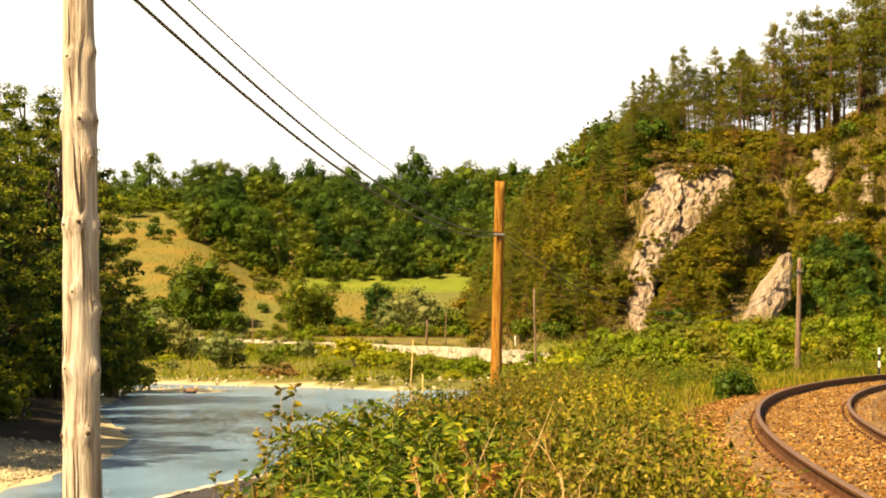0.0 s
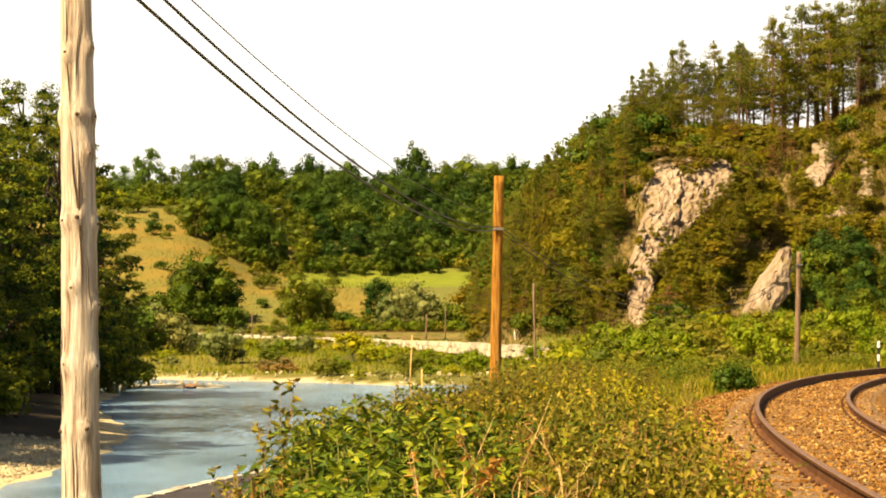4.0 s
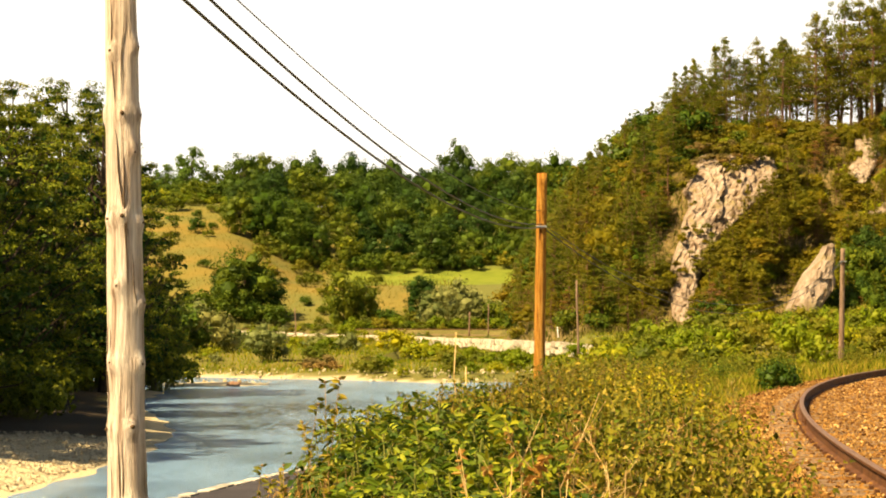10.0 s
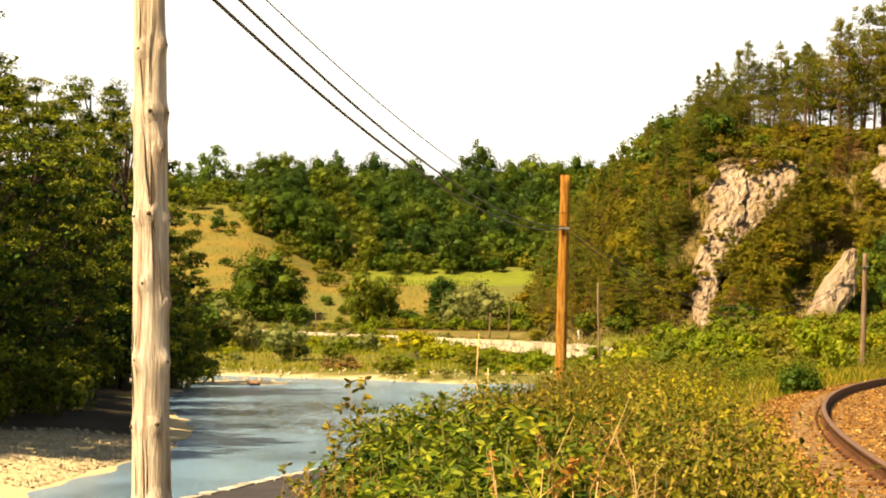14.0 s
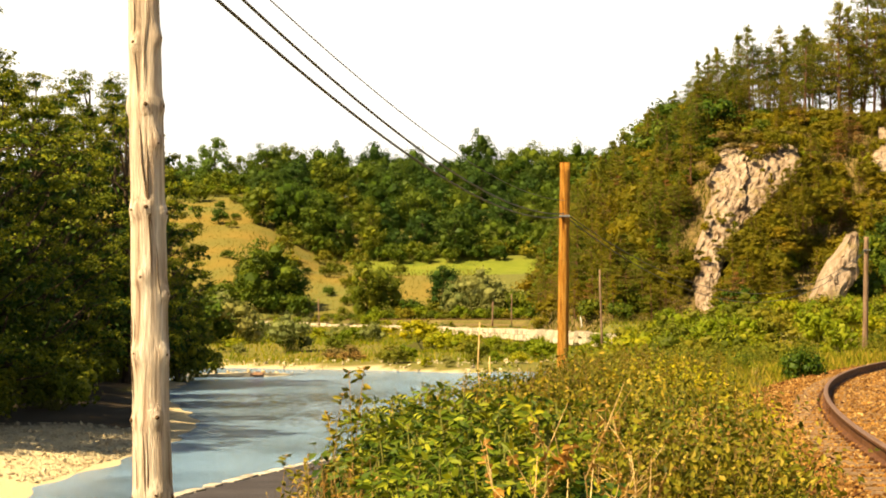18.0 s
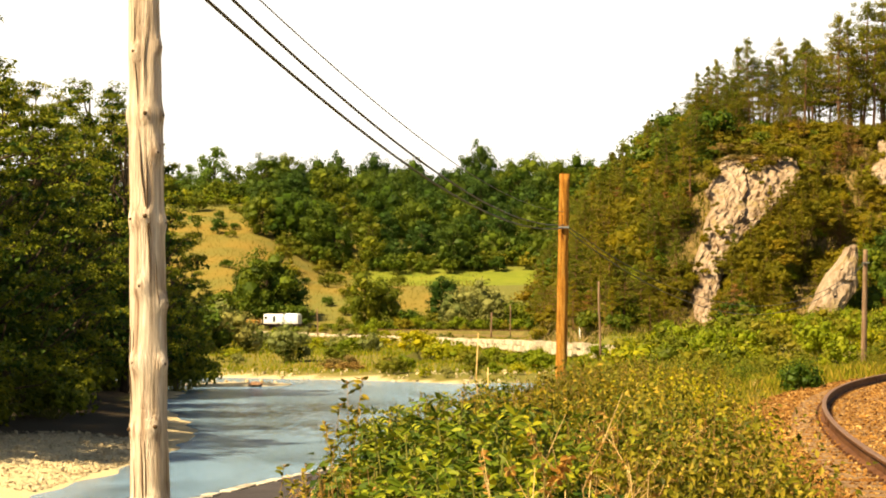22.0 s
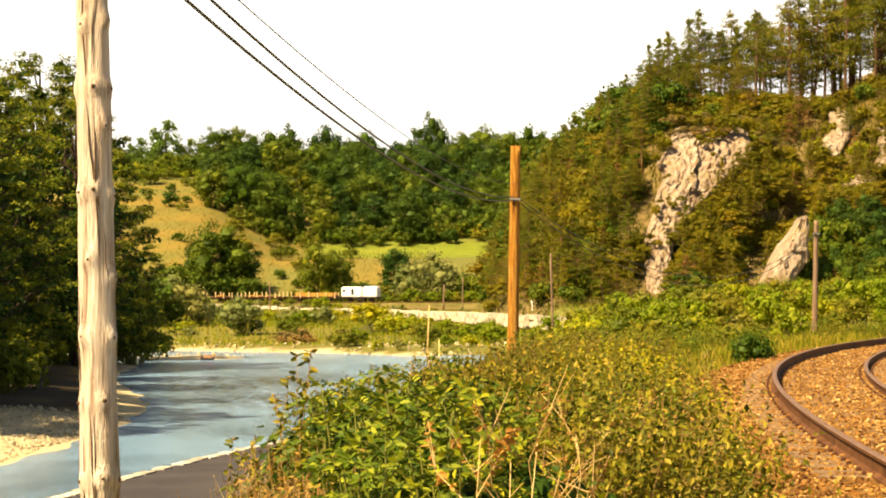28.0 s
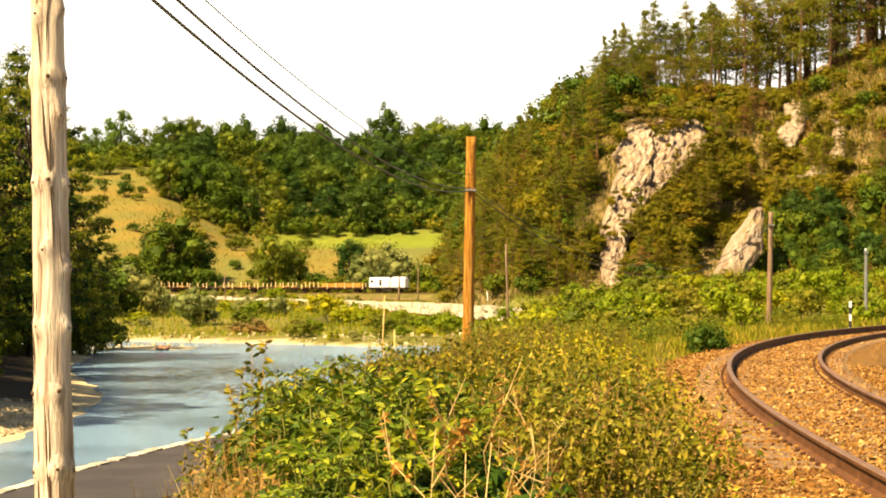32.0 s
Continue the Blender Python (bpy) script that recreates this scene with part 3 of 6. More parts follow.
def make_water():
    m, nt, nn, ln, bs = nodes_of("river_water")
    bs.inputs["Base Color"].default_value = (0.13, 0.22, 0.33, 1)
    bs.inputs["Roughness"].default_value = 0.12
    bs.inputs["IOR"].default_value = 1.33
    bs.inputs["Specular IOR Level"].default_value = 0.5
    deep = nn.new("ShaderNodeRGB")
    deep.outputs[0].default_value = (0.18, 0.305, 0.465, 1)
    shoal = nn.new("ShaderNodeRGB")
    shoal.outputs[0].default_value = (0.045, 0.042, 0.04, 1)
    riffle = nn.new("ShaderNodeAttribute")
    riffle.attribute_name = "riffle"
    streak = noise_node(nt, 2.0, 6, 0.75, (1.1, 0.3, 1))
    cut = ramp_node(nt, streak.outputs[0], [(0.4, (0.0,) * 3), (0.56, (1.0,) * 3)])
    both = nn.new("ShaderNodeMath")
    both.operation = "MULTIPLY"
    ln.new(riffle.outputs["Fac"], both.inputs[0])
    ln.new(cut.outputs[0], both.inputs[1])
    ln.new(mix_node(nt, deep.outputs[0], shoal.outputs[0], both.outputs[0]), bs.inputs["Base Color"])
    a = noise_node(nt, 1.6, 8, 0.78, (0.6, 0.7, 1))
    c = noise_node(nt, 0.09, 3, 0.6, (1.6, 0.6, 1))
    b = nn.new("ShaderNodeBump")
    b.inputs["Distance"].default_value = 0.9
    st = ramp_node(nt, c.outputs[0], [(0.38, (0.3,) * 3), (0.62, (1.0,) * 3)])
    ln.new(st.outputs[0], b.inputs["Strength"])
    ln.new(a.outputs[0], b.inputs["Height"])
    ln.new(b.outputs[0], bs.inputs["Normal"])
    xs, ys = np.linspace(-170, 40, 90), np.linspace(10, 240, 120)
    X, Y = np.meshgrid(xs, ys)
    idx = np.arange(X.size).reshape(X.shape)
    q = np.stack([idx[:-1, :-1], idx[:-1, 1:], idx[1:, 1:], idx[1:, :-1]], axis=-1).reshape(-1, 4)
    me = bpy.data.meshes.new("river")
    me.from_pydata(np.stack([X, Y, np.full(X.shape, WATER)], -1).reshape(-1, 3).tolist(), [], q.tolist())
    at = me.attributes.new("riffle", "FLOAT", "POINT")
    shallow = np.exp(-(((X + 13.5) / 5.5) ** 2 + ((Y - 143) / 15) ** 2)) + 0.8 * np.exp(-(((X + 9.5) / 3.5) ** 2 + ((Y - 120) / 9) ** 2))
    at.data.foreach_set("value", np.clip(shallow * 1.3, 0, 1).astype(np.float32).reshape(-1))
    me.materials.append(m)
    return tagged(new("water", me), "shallow blue river water with ripples", "river", kind="structure")


make_water()


# ---------------------------------------------------------------- near track
def at_track(s_index, off, z=0.0):
    x, y, a = TRACK[s_index]
    return np.array([x + off * math.cos(a), y - off * math.sin(a), z])


def sweep(build, profile, i0, i1, step=2, off=0.0, z=0.0):
    """Carry a closed profile (across, up) along the track."""
    k, rows = len(profile), []
    ids = list(range(i0, i1, step))
    for i in ids:
        rows.append([at_track(i, off + p[0], z + p[1]) for p in profile])
    f = []
    for r in range(len(ids) - 1):
        for j in range(k):
            f.append((r * k + j, r * k + (j + 1) % k, (r + 1) * k + (j + 1) % k, (r + 1) * k + j))
    f += [tuple(range(k - 1, -1, -1)), tuple(range((len(ids) - 1) * k, len(ids) * k))]
    build.add(np.array(rows).reshape(-1, 3), f)


track = tagged(new("railway_track"), "single curved railway track with rusty rails on ballast", "railway", kind="structure")
bed = Build()
sweep(bed, [(-3.0, -0.75), (-2.55, -0.42), (-1.75, -0.2), (-0.6, -0.17), (0.6, -0.17), (1.75, -0.2), (2.55, -0.42), (3.0, -0.75)], 60, 800, 2)
part("ballast_bed", bed.mesh("ballast_bed", surface("ballast_bed", (0.15, 0.065, 0.016), (0.3, 0.148, 0.038), (0.46, 0.26, 0.08), 6, 0.95, 1.0)), track)
for side, cant in ((-0.7535, 0.0), (0.7535, -0.036)):
    rb, hb = Build(), Build()
    sweep(rb, [(-0.07, -0.172), (0.07, -0.172), (0.07, -0.16), (0.012, -0.14), (0.009, -0.045), (0.034, -0.036), (0.034, -0.012), (-0.034, -0.012), (-0.034, -0.036), (-0.009, -0.045), (-0.012, -0.14), (-0.07, -0.16)], 60, 800, 2, side, cant)
    sweep(hb, [(-0.034, -0.0118), (0.034, -0.0118), (0.034, -0.006), (0.026, 0.0), (-0.026, 0.0), (-0.034, -0.006)], 60, 800, 2, side, cant)
    rail = part("rail", rb.mesh("rail", M_RAIL), track)
    part("rail_head", hb.mesh("rail_head", M_RAILHEAD), rail, "worn running surface of the rail")

# ---------------------------------------------------------------- telegraph poles and cables
POLE1, POLE2, POLE3 = (-2.545, 17.0), (0.60, 60.0), (13.0, 105.0)
def pole_axis(z):
    """Centre and radius of the near pole at a height."""
    return -2.494 - 0.0159 * (z + 0.055), 0.127 - 0.0073 * (z + 0.05)


# height and place across the face (-1 to 1) of the knots of the near pole
KNOTS = [(2.65, 0.12), (2.64, -0.97), (2.64, 0.95), (2.40, 0.68), (1.99, 0.06), (1.97, -0.7), (1.95, 0.97), (1.54, -0.25), (1.43, 0.95), (1.05, -0.62), (1.04, 0.85), (0.62, -0.85), (0.64, 0.42), (0.14, 0.3), (0.13, 0.95), (0.12, -0.8), (3.05, -0.5), (3.08, 0.9)]


def near_pole():
    ob = thing("telegraph_pole", "barked pale wooden telegraph pole with knots and drying cracks", "telegraph pole", "telegraph poles")
    zs = np.arange(-2.0, 5.21, 0.03)
    sides = 40
    ang = np.linspace(0, 2 * math.pi, sides, endpoint=False)
    V = []
    for z in zs:
        cx, r = pole_axis(z)
        rr = r * (1 + 0.025 * np.sin(ang * 3 + z * 1.1) + 0.02 * np.sin(ang * 5 - z * 2.3) + 0.03 * math.sin(z * 7.1) * math.sin(z * 2.2))
        for kz, kx in KNOTS:
            ka = -math.pi / 2 + math.asin(max(-1, min(1, kx)))
            da = np.abs((ang - ka + math.pi) % (2 * math.pi) - math.pi)
            rr = rr + 0.024 * np.exp(-((z - kz) / 0.06) ** 2 - (da / 0.42) ** 2)
        V.append(np.stack([cx + rr * np.cos(ang), POLE1[1] + rr * np.sin(ang), np.full(sides, z)], 1))
    b = Build()
    f = [(i * sides + j, i * sides + (j + 1) % sides, (i + 1) * sides + (j + 1) % sides, (i + 1) * sides + j) for i in range(len(zs) - 1) for j in range(sides)]
    f.append(tuple(range((len(zs) - 1) * sides, len(zs) * sides)))
    b.add(np.concatenate(V), f)
    part("shaft", b.mesh("shaft", M_POLE_GREY, True), ob)
    for kz, kx in KNOTS:
        k = Build()
        cx, r = pole_axis(kz)
        a = -math.pi / 2 + math.asin(max(-1, min(1, kx)))
        d = np.array([math.cos(a), math.sin(a), 0.0])
        c = np.array([cx, POLE1[1], kz])
        k.tube([c + d * (r + 0.004), c + d * (r + 0.021), c + d * (r + 0.027)], [0.017, 0.014, 0.006], 8)
        part("knot", k.mesh("knot", M_KNOT, True), ob, "dark branch knot")
    for z0, z1, x0, x1, w in ((2.55, 2.0, -0.3, 0.1, 0.006), (2.02, 1.85, 0.3, 0.32, 0.005), (1.3, 0.95, -0.72, -0.62, 0.004), (0.62, -0.35, -0.35, 0.05, 0.008), (0.45, -0.6, -0.72, -0.5, 0.007), (3.3, 2.75, 0.3, 0.0, 0.004), (1.75, 1.35, 0.55, 0.75, 0.004), (2.5, 1.55, 0.12, 0.28, 0.007), (0.55, -0.9, -0.1, 0.02, 0.009), (0.2, -0.8, 0.35, 0.5, 0.006), (1.3, 0.7, -0.9, -0.84, 0.006), (3.4, 2.7, -0.55, -0.35, 0.006)):
        k = Build()
        pts = []
        for t in np.linspace(0, 1, 9):
            z, xx = z0 + (z1 - z0) * t, x0 + (x1 - x0) * t + 0.03 * math.sin(t * 9)
            cx, r = pole_axis(z)
            a = -math.pi / 2 + math.asin(xx)
            pts.append((cx + (r + 0.0035) * math.cos(a), POLE1[1] + (r + 0.0035) * math.sin(a), z))
        k.tube(pts, w * np.sin(np.linspace(0.1, math.pi - 0.1, 9)), 5)
        part("crack", k.mesh("crack", M_CRACK, True), ob, "long drying crack")
    arm = Build()
    arm.box(-2.66, 16.72, 3.66, -2.5, 16.86, 4.16, 0.01)
    part("cable_bracket", arm.mesh("cable_bracket", M_STEEL), ob, "steel cable bracket")
    return ob


def plain_pole(name, label, x, y, z0, z1, r0, r1, lean, material, fittings):
    ob = thing(name, label, "telegraph pole", "telegraph poles")
    rng = np.random.default_rng(int(abs(x * 10)))
    zs = np.linspace(z0, z1, 26)
    k = (zs - z0) / (z1 - z0)
    b = Build()
    b.tube(np.stack([x + lean * k, np.full(26, y), zs], 1), (r0 + (r1 - r0) * k) * (1 + 0.02 * rng.normal(size=26)), 14)
    part("shaft", b.mesh("shaft", material, True), ob)
    for z, w in fittings:
        c = Build()
        t = (z - z0) / (z1 - z0)
        r = r0 + (r1 - r0) * t
        c.tube([(x + lean * t, y, z - 0.02), (x + lean * t, y, z + 0.02)], r + 0.008, 14)
        part("clamp_band", c.mesh("clamp_band", M_STEEL), ob, "steel clamp band")
        h = Build()
        h.box(x + lean * t - w, y - r - 0.07, z - 0.02, x + lean * t + w, y - r - 0.02, z + 0.03, 0.005)
        part("hook", h.mesh("hook", M_STEEL), ob)
    return ob


near_pole()
plain_pole("telegraph_pole", "orange-brown treated wooden telegraph pole in the scrub", 0.555, 60.0, -0.9, 4.56, 0.135, 0.115, 0.085, M_POLE_RED, ((3.34, 0.12),))
plain_pole("telegraph_pole", "weathered brown wooden telegraph pole by the curve", 12.93, 105.0, -0.7, 3.98, 0.12, 0.09, 0.08, M_POLE_OLD, ((3.45, 0.14),))
plain_pole("telegraph_pole", "short grey telegraph pole behind the shrubs", 23.95, 150.0, -0.6, 3.03, 0.11, 0.09, 0.02, M_STEEL, ((2.81, 0.16),))


def cable(label, a, b, sag, r, material):
    k = Build()
    s = np.linspace(0, 1, 41)[:, None]
    p = np.array(a) + (np.array(b) - np.array(a)) * s
    p[:, 2] -= sag * 4 * (s * (1 - s))[:, 0]
    k.tube(p, r, 6)
    return tagged(new("overhead_cable", k.mesh("overhead_cable", material, True)), label, "cable", "overhead cables")


cable("thick black overhead cable sagging between two poles", (-2.55, 16.8, 3.76), (0.60, 59.85, 3.33), 0.575, 0.0135, M_CABLE)
cable("thick black overhead cable sagging between two poles", (-2.55, 16.8, 3.94), (0.62, 59.85, 3.40), 0.56, 0.0125, M_CABLE)
cable("thin bare overhead wire between two poles", (-2.55, 16.8, 4.10), (0.62, 59.85, 3.70), 0.49, 0.0058, M_CABLE)
cable("slack black overhead cable beyond the pole", (0.64, 60.1, 3.34), (12.98, 104.9, 3.45), 2.0, 0.012, M_CABLE)
cable("slack black overhead cable beyond the pole", (0.64, 60.1, 3.42), (12.98, 104.9, 3.5), 1.8, 0.010, M_CABLE)


# ---------------------------------------------------------------- road along the river
def make_road():
    road = tagged(new("road"), "dark asphalt country road below the railway", "road", kind="structure")
    b = Build()
    sweep(b, [(-12.3, -2.6), (-12.3, -2.03), (-9.7, -1.98), (-7.1, -2.03), (-7.1, -2.6)], 60, 420, 2)
    part("carriageway", b.mesh("carriageway", M_ASPHALT), road)
    return road


make_road()


# ---------------------------------------------------------------- the far railway, its wall and the work train
def far_y(x):
    return 560 - 0.3 * (x + 10.9)


FAR_TURN = math.atan(-0.3)


def make_far_line():
    line = tagged(new("far_railway"), "distant railway line on a low ballasted bank", "railway", kind="structure")
    b = Build()
    x0, x1, n = -260, 80, 35
    prof = [(-5.0, -4.2), (-2.3, -1.95), (2.3, -1.95), (5.0, -4.2)]
    V, f = [], []
    for i in range(n):
        x = x0 + (x1 - x0) * i / (n - 1)
        V += [(x - math.sin(FAR_TURN) * p, far_y(x) + math.cos(FAR_TURN) * p, z) for p, z in prof]
    for i in range(n - 1):
        for j in range(3):
            f.append((i * 4 + j, i * 4 + 4 + j, i * 4 + 5 + j, i * 4 + 1 + j))
    b.add(V, f)
    part("ballast_bank", b.mesh("ballast_bank", surface("ballast_bank", (0.08, 0.075, 0.02), (0.13, 0.11, 0.03), (0.2, 0.155, 0.055), 0.3, 0.95, 0.4)), line)
    for off in (-0.75, 0.75):
        r = Build()
        r.tube([(x - math.sin(FAR_TURN) * off, far_y(x) + math.cos(FAR_TURN) * off, -1.84) for x in (-260, -90, 80)], 0.08, 4)
        part("rail", r.mesh("rail", M_RAIL), line)


make_far_line()

WALL = [(-75, 566, -2.3, -3.3), (-63.83, 560, -2.0, -3.3), (-47.26, 548, -2.35, -3.5), (-34.39, 530, -2.75, -3.6), (-17.28, 440, -2.3, -3.3), (-6.45, 360, -1.95, -3.1), (-0.93, 310, -1.6, -3.0), (2.80, 285, -1.5, -2.9), (7.61, 262, -1.62, -2.7), (12.06, 250, -1.75, -2.5)]


def make_wall():
    rng = np.random.default_rng(8)
    wall = tagged(new("wall_river"), "pale limestone retaining wall along the river plain", "wall", kind="structure")
    block = Build()
    block.box(-0.5, -0.45, -0.5, 0.5, 0.45, 0.5, 0.07)
    me = block.mesh("block", M_WALLSTONE)
    for (ax, ay, at, ab), (bx, by, bt, bb) in zip(WALL, WALL[1:]):
        L = math.hypot(bx - ax, by - ay)
        n = max(2, int(L / 1.9))
        turn = math.atan2(by - ay, bx - ax)
        for i in range(n):
            k = (i + 0.5) / n
            top, bot = at + (bt - at) * k, ab + (bb - ab) * k
            rows = 2
            for j in range(rows):
                h = (top - bot) / rows
                z = bot + h * (j + 0.5) + rng.uniform(-0.1, 0.1) - (0.15 if rng.uniform() < 0.2 else 0)
                m = Matrix.Translation((ax + (bx - ax) * k + rng.uniform(-.1, .1), ay + (by - ay) * k + rng.uniform(-0.15, 0.15) + 0.12 * j, z)) @ Matrix.Rotation(turn + rng.uniform(-0.06, 0.06), 4, "Z") @ Matrix.Diagonal((L / n * rng.uniform(0.86, 1.02), 1.2, h * rng.uniform(0.85, 1.02), 1))
                part("block", me, wall, m=m)


make_wall()


def wheelset(parent, x, z=0.45):
    b = Build()
    for y in (-0.75, 0.75):
        b.tube([(0, y - 0.07, 0), (0, y + 0.07, 0)], 0.45, 16)
        b.tube([(0, y - 0.09, 0), (0, y - 0.06, 0)] if y > 0 else [(0, y + 0.06, 0), (0, y + 0.09, 0)], 0.49, 16)
    b.tube([(0, -0.85, 0), (0, 0.85, 0)], 0.08, 8)
    b.box(-0.3, -0.83, -0.05, 0.3, -0.82, 0.05)
    return part("wheelset", b.mesh("wheelset", M_DARK), parent, m=Matrix.Translation((x, 0, z)))


def add_buffers(parent, half):
    for x in (-half, half):
        for y in (-0.85, 0.85):
            bf = Build()
            bf.tube([(x, y, 1.0), (x + math.copysign(0.5, x), y, 1.0)], [0.1, 0.16], 8)
            part("buffer", bf.mesh("buffer", M_DARK), parent)


def work_locomotive():
    ob = thing("work_locomotive", "small white diesel track vehicle with two cabs", "locomotive", "work train")
    b = Build()
    b.box(-4.1, -1.3, 0.85, 4.1, 1.3, 1.15, 0.05)
    b.box(-3.9, -1.2, 0.55, -3.6, 1.2, 0.9)
    b.box(3.6, -1.2, 0.55, 3.9, 1.2, 0.9)
    b.box(-1.2, -1.1, 0.4, 1.0, 1.1, 0.9, 0.05)
    part("underframe", b.mesh("underframe", M_DARK), ob)
    for x0, x1, h in ((-4.0, 0.55, 3.25), (0.95, 4.0, 3.35)):
        c = Build()
        prof = [(-1.28, 1.16), (1.28, 1.16), (1.28, h - 0.5), (1.1, h - 0.12), (0.6, h), (-0.6, h), (-1.1, h - 0.12), (-1.28, h - 0.5)]
        V, f = [], []
        for x, k in ((x0, 0.93), (x0 + 0.18, 1.0), (x1 - 0.25, 1.0), (x1, 0.9)):
            V += [(x, p[0] * k, 1.16 + (p[1] - 1.16) * k) for p in prof]
        for i in range(3):
            for j in range(8):
                f.append((i * 8 + j, (i + 1) * 8 + j, (i + 1) * 8 + (j + 1) % 8, i * 8 + (j + 1) % 8))
        f += [tuple(range(8)), tuple(range(31, 23, -1))]
        c.add(V, f)
        cab = part("cab", c.mesh("cab", M_WHITE), ob, "white painted cab")
        if x0 < 0:
            for a, w, zl, zh in ((-3.7, 0.55, 2.1, 2.75), (-1.75, 0.55, 1.5, 2.85)):
                for side in (-1, 1):
                    g = Build()
                    g.box(a, side * 1.29 - 0.012, zl, a + w, side * 1.29 + 0.012, zh)
                    part("window", g.mesh("window", M_GLASSDARK), cab, "dark cab window")
        else:
            g = Build()
            g.box(3.84, -0.9, 2.1, 3.92, 0.9, 2.8)
            part("window", g.mesh("window", M_GLASSDARK), cab, "dark windscreen")
    d = Build()
    d.box(0.55, -1.0, 1.16, 0.95, 1.0, 2.7)
    part("engine_casing", d.mesh("engine_casing", surface("grey_casing", (0.3, 0.31, 0.33), (0.45, 0.46, 0.48), (0.55, 0.56, 0.58), 1, 0.6, 0.1)), ob)
    e = Build()
    e.tube([(0.2, -0.5, 3.2), (0.2, -0.5, 3.75)], 0.1, 8)
    e.box(-1.0, -0.5, 3.22, 0.4, 0.5, 3.42, 0.03)
    e.box(1.2, -0.35, 3.32, 2.4, 0.35, 3.48, 0.03)
    part("roof_gear", e.mesh("roof_gear", M_DARK), ob, "dark exhaust and roof gear")
    rl = Build()
    for x in np.linspace(-3.9, 3.9, 14):
        rl.tube([(x, -1.38, 1.1), (x, -1.38, 1.5)], 0.025, 5)
    rl.tube([(-4.0, -1.38, 1.5), (4.0, -1.38, 1.5)], 0.03, 5)
    part("side_rail", rl.mesh("side_rail", M_WHITEPAINT), ob)
    add_buffers(ob, 4.1)
    return ob, [wheelset(ob, -2.4), wheelset(ob, 2.4)]


def flat_wagon(seed, load):
    rng = np.random.default_rng(seed)
    ob = thing("flat_wagon", "brown flat wagon carrying orange timber" if load else "brown flat wagon with upright stakes", "wagon", "work train")
    b = Build()
    b.box(-5.3, -1.35, 0.98, 5.3, 1.35, 1.2, 0.03)
    b.box(-4.9, -0.9, 0.62, 4.9, -0.7, 0.98)
    b.box(-4.9, 0.7, 0.62, 4.9, 0.9, 0.98)
    part("deck", b.mesh("deck", M_DECK), ob)
    stake = Build()
    stake.box(-0.09, -0.07, 1.0, 0.09, 0.07, 2.15, 0.015)
    me = stake.mesh("stake", M_STAKE)
    for x in np.linspace(-4.9, 4.9, 6):
        for y in (-1.4, 1.4):
            if rng.uniform() < 0.2:
                continue
            part("stake", me, ob, "pale wooden stake", m=Matrix.Translation((x + rng.uniform(-0.12, 0.12), y, rng.uniform(-0.25, 0.1))) @ Matrix.Rotation(rng.uniform(-0.06, 0.06), 4, "Y"))
    t = Build()
    rows = 3 if load else 1
    for k in range(rows):
        for y in np.linspace(-1.1, 1.1, 6):
            if not load and rng.uniform() < 0.75:
                continue
            x0 = rng.uniform(-4.8, -3.3) if load else rng.uniform(-4.6, 2.2)
            x1 = rng.uniform(4.4, 4.9) if load else x0 + rng.uniform(1.2, 2.6)
            t.box(x0, y - 0.17, 1.2 + 0.27 * k, x1, y + 0.17, 1.45 + 0.27 * k, 0.02)
    part("timber", t.mesh("timber", M_CARGO), ob, "orange sawn timber")
    add_buffers(ob, 5.3)
    return ob, [wheelset(ob, -3.4), wheelset(ob, 3.4)]


loco = work_locomotive()
TRAIN = [(loco, 0.0)] + [(flat_wagon(40 + i, i == 0), -10.4 - 11.75 * i) for i in range(7)]


def train_x(t):
    return -0.0729 * t * t + 8.2712 * t - 201.46


def motions():
    """The work train rolls from the far side of the valley, slowing down, its wheels turning."""
    slope = math.hypot(1, 0.3)
    times = [i * 0.5 for i in range(65)]
    fine = [i * 0.1 for i in range(321)]
    for (ob, wheels), lag in TRAIN:
        rows = []
        for t in times:
            x = train_x(t) + lag / slope
            rows.append((t, pose(x, far_y(x), -1.76, 0, 0, math.degrees(FAR_TURN))))
        walk(ob, rows)
        for w in wheels:
            at = w.location.copy()
            walk(w, [(t, pose(at.x, at.y, at.z, 0, math.degrees((train_x(t) - train_x(0)) * slope / 0.45), 0)) for t in fine])


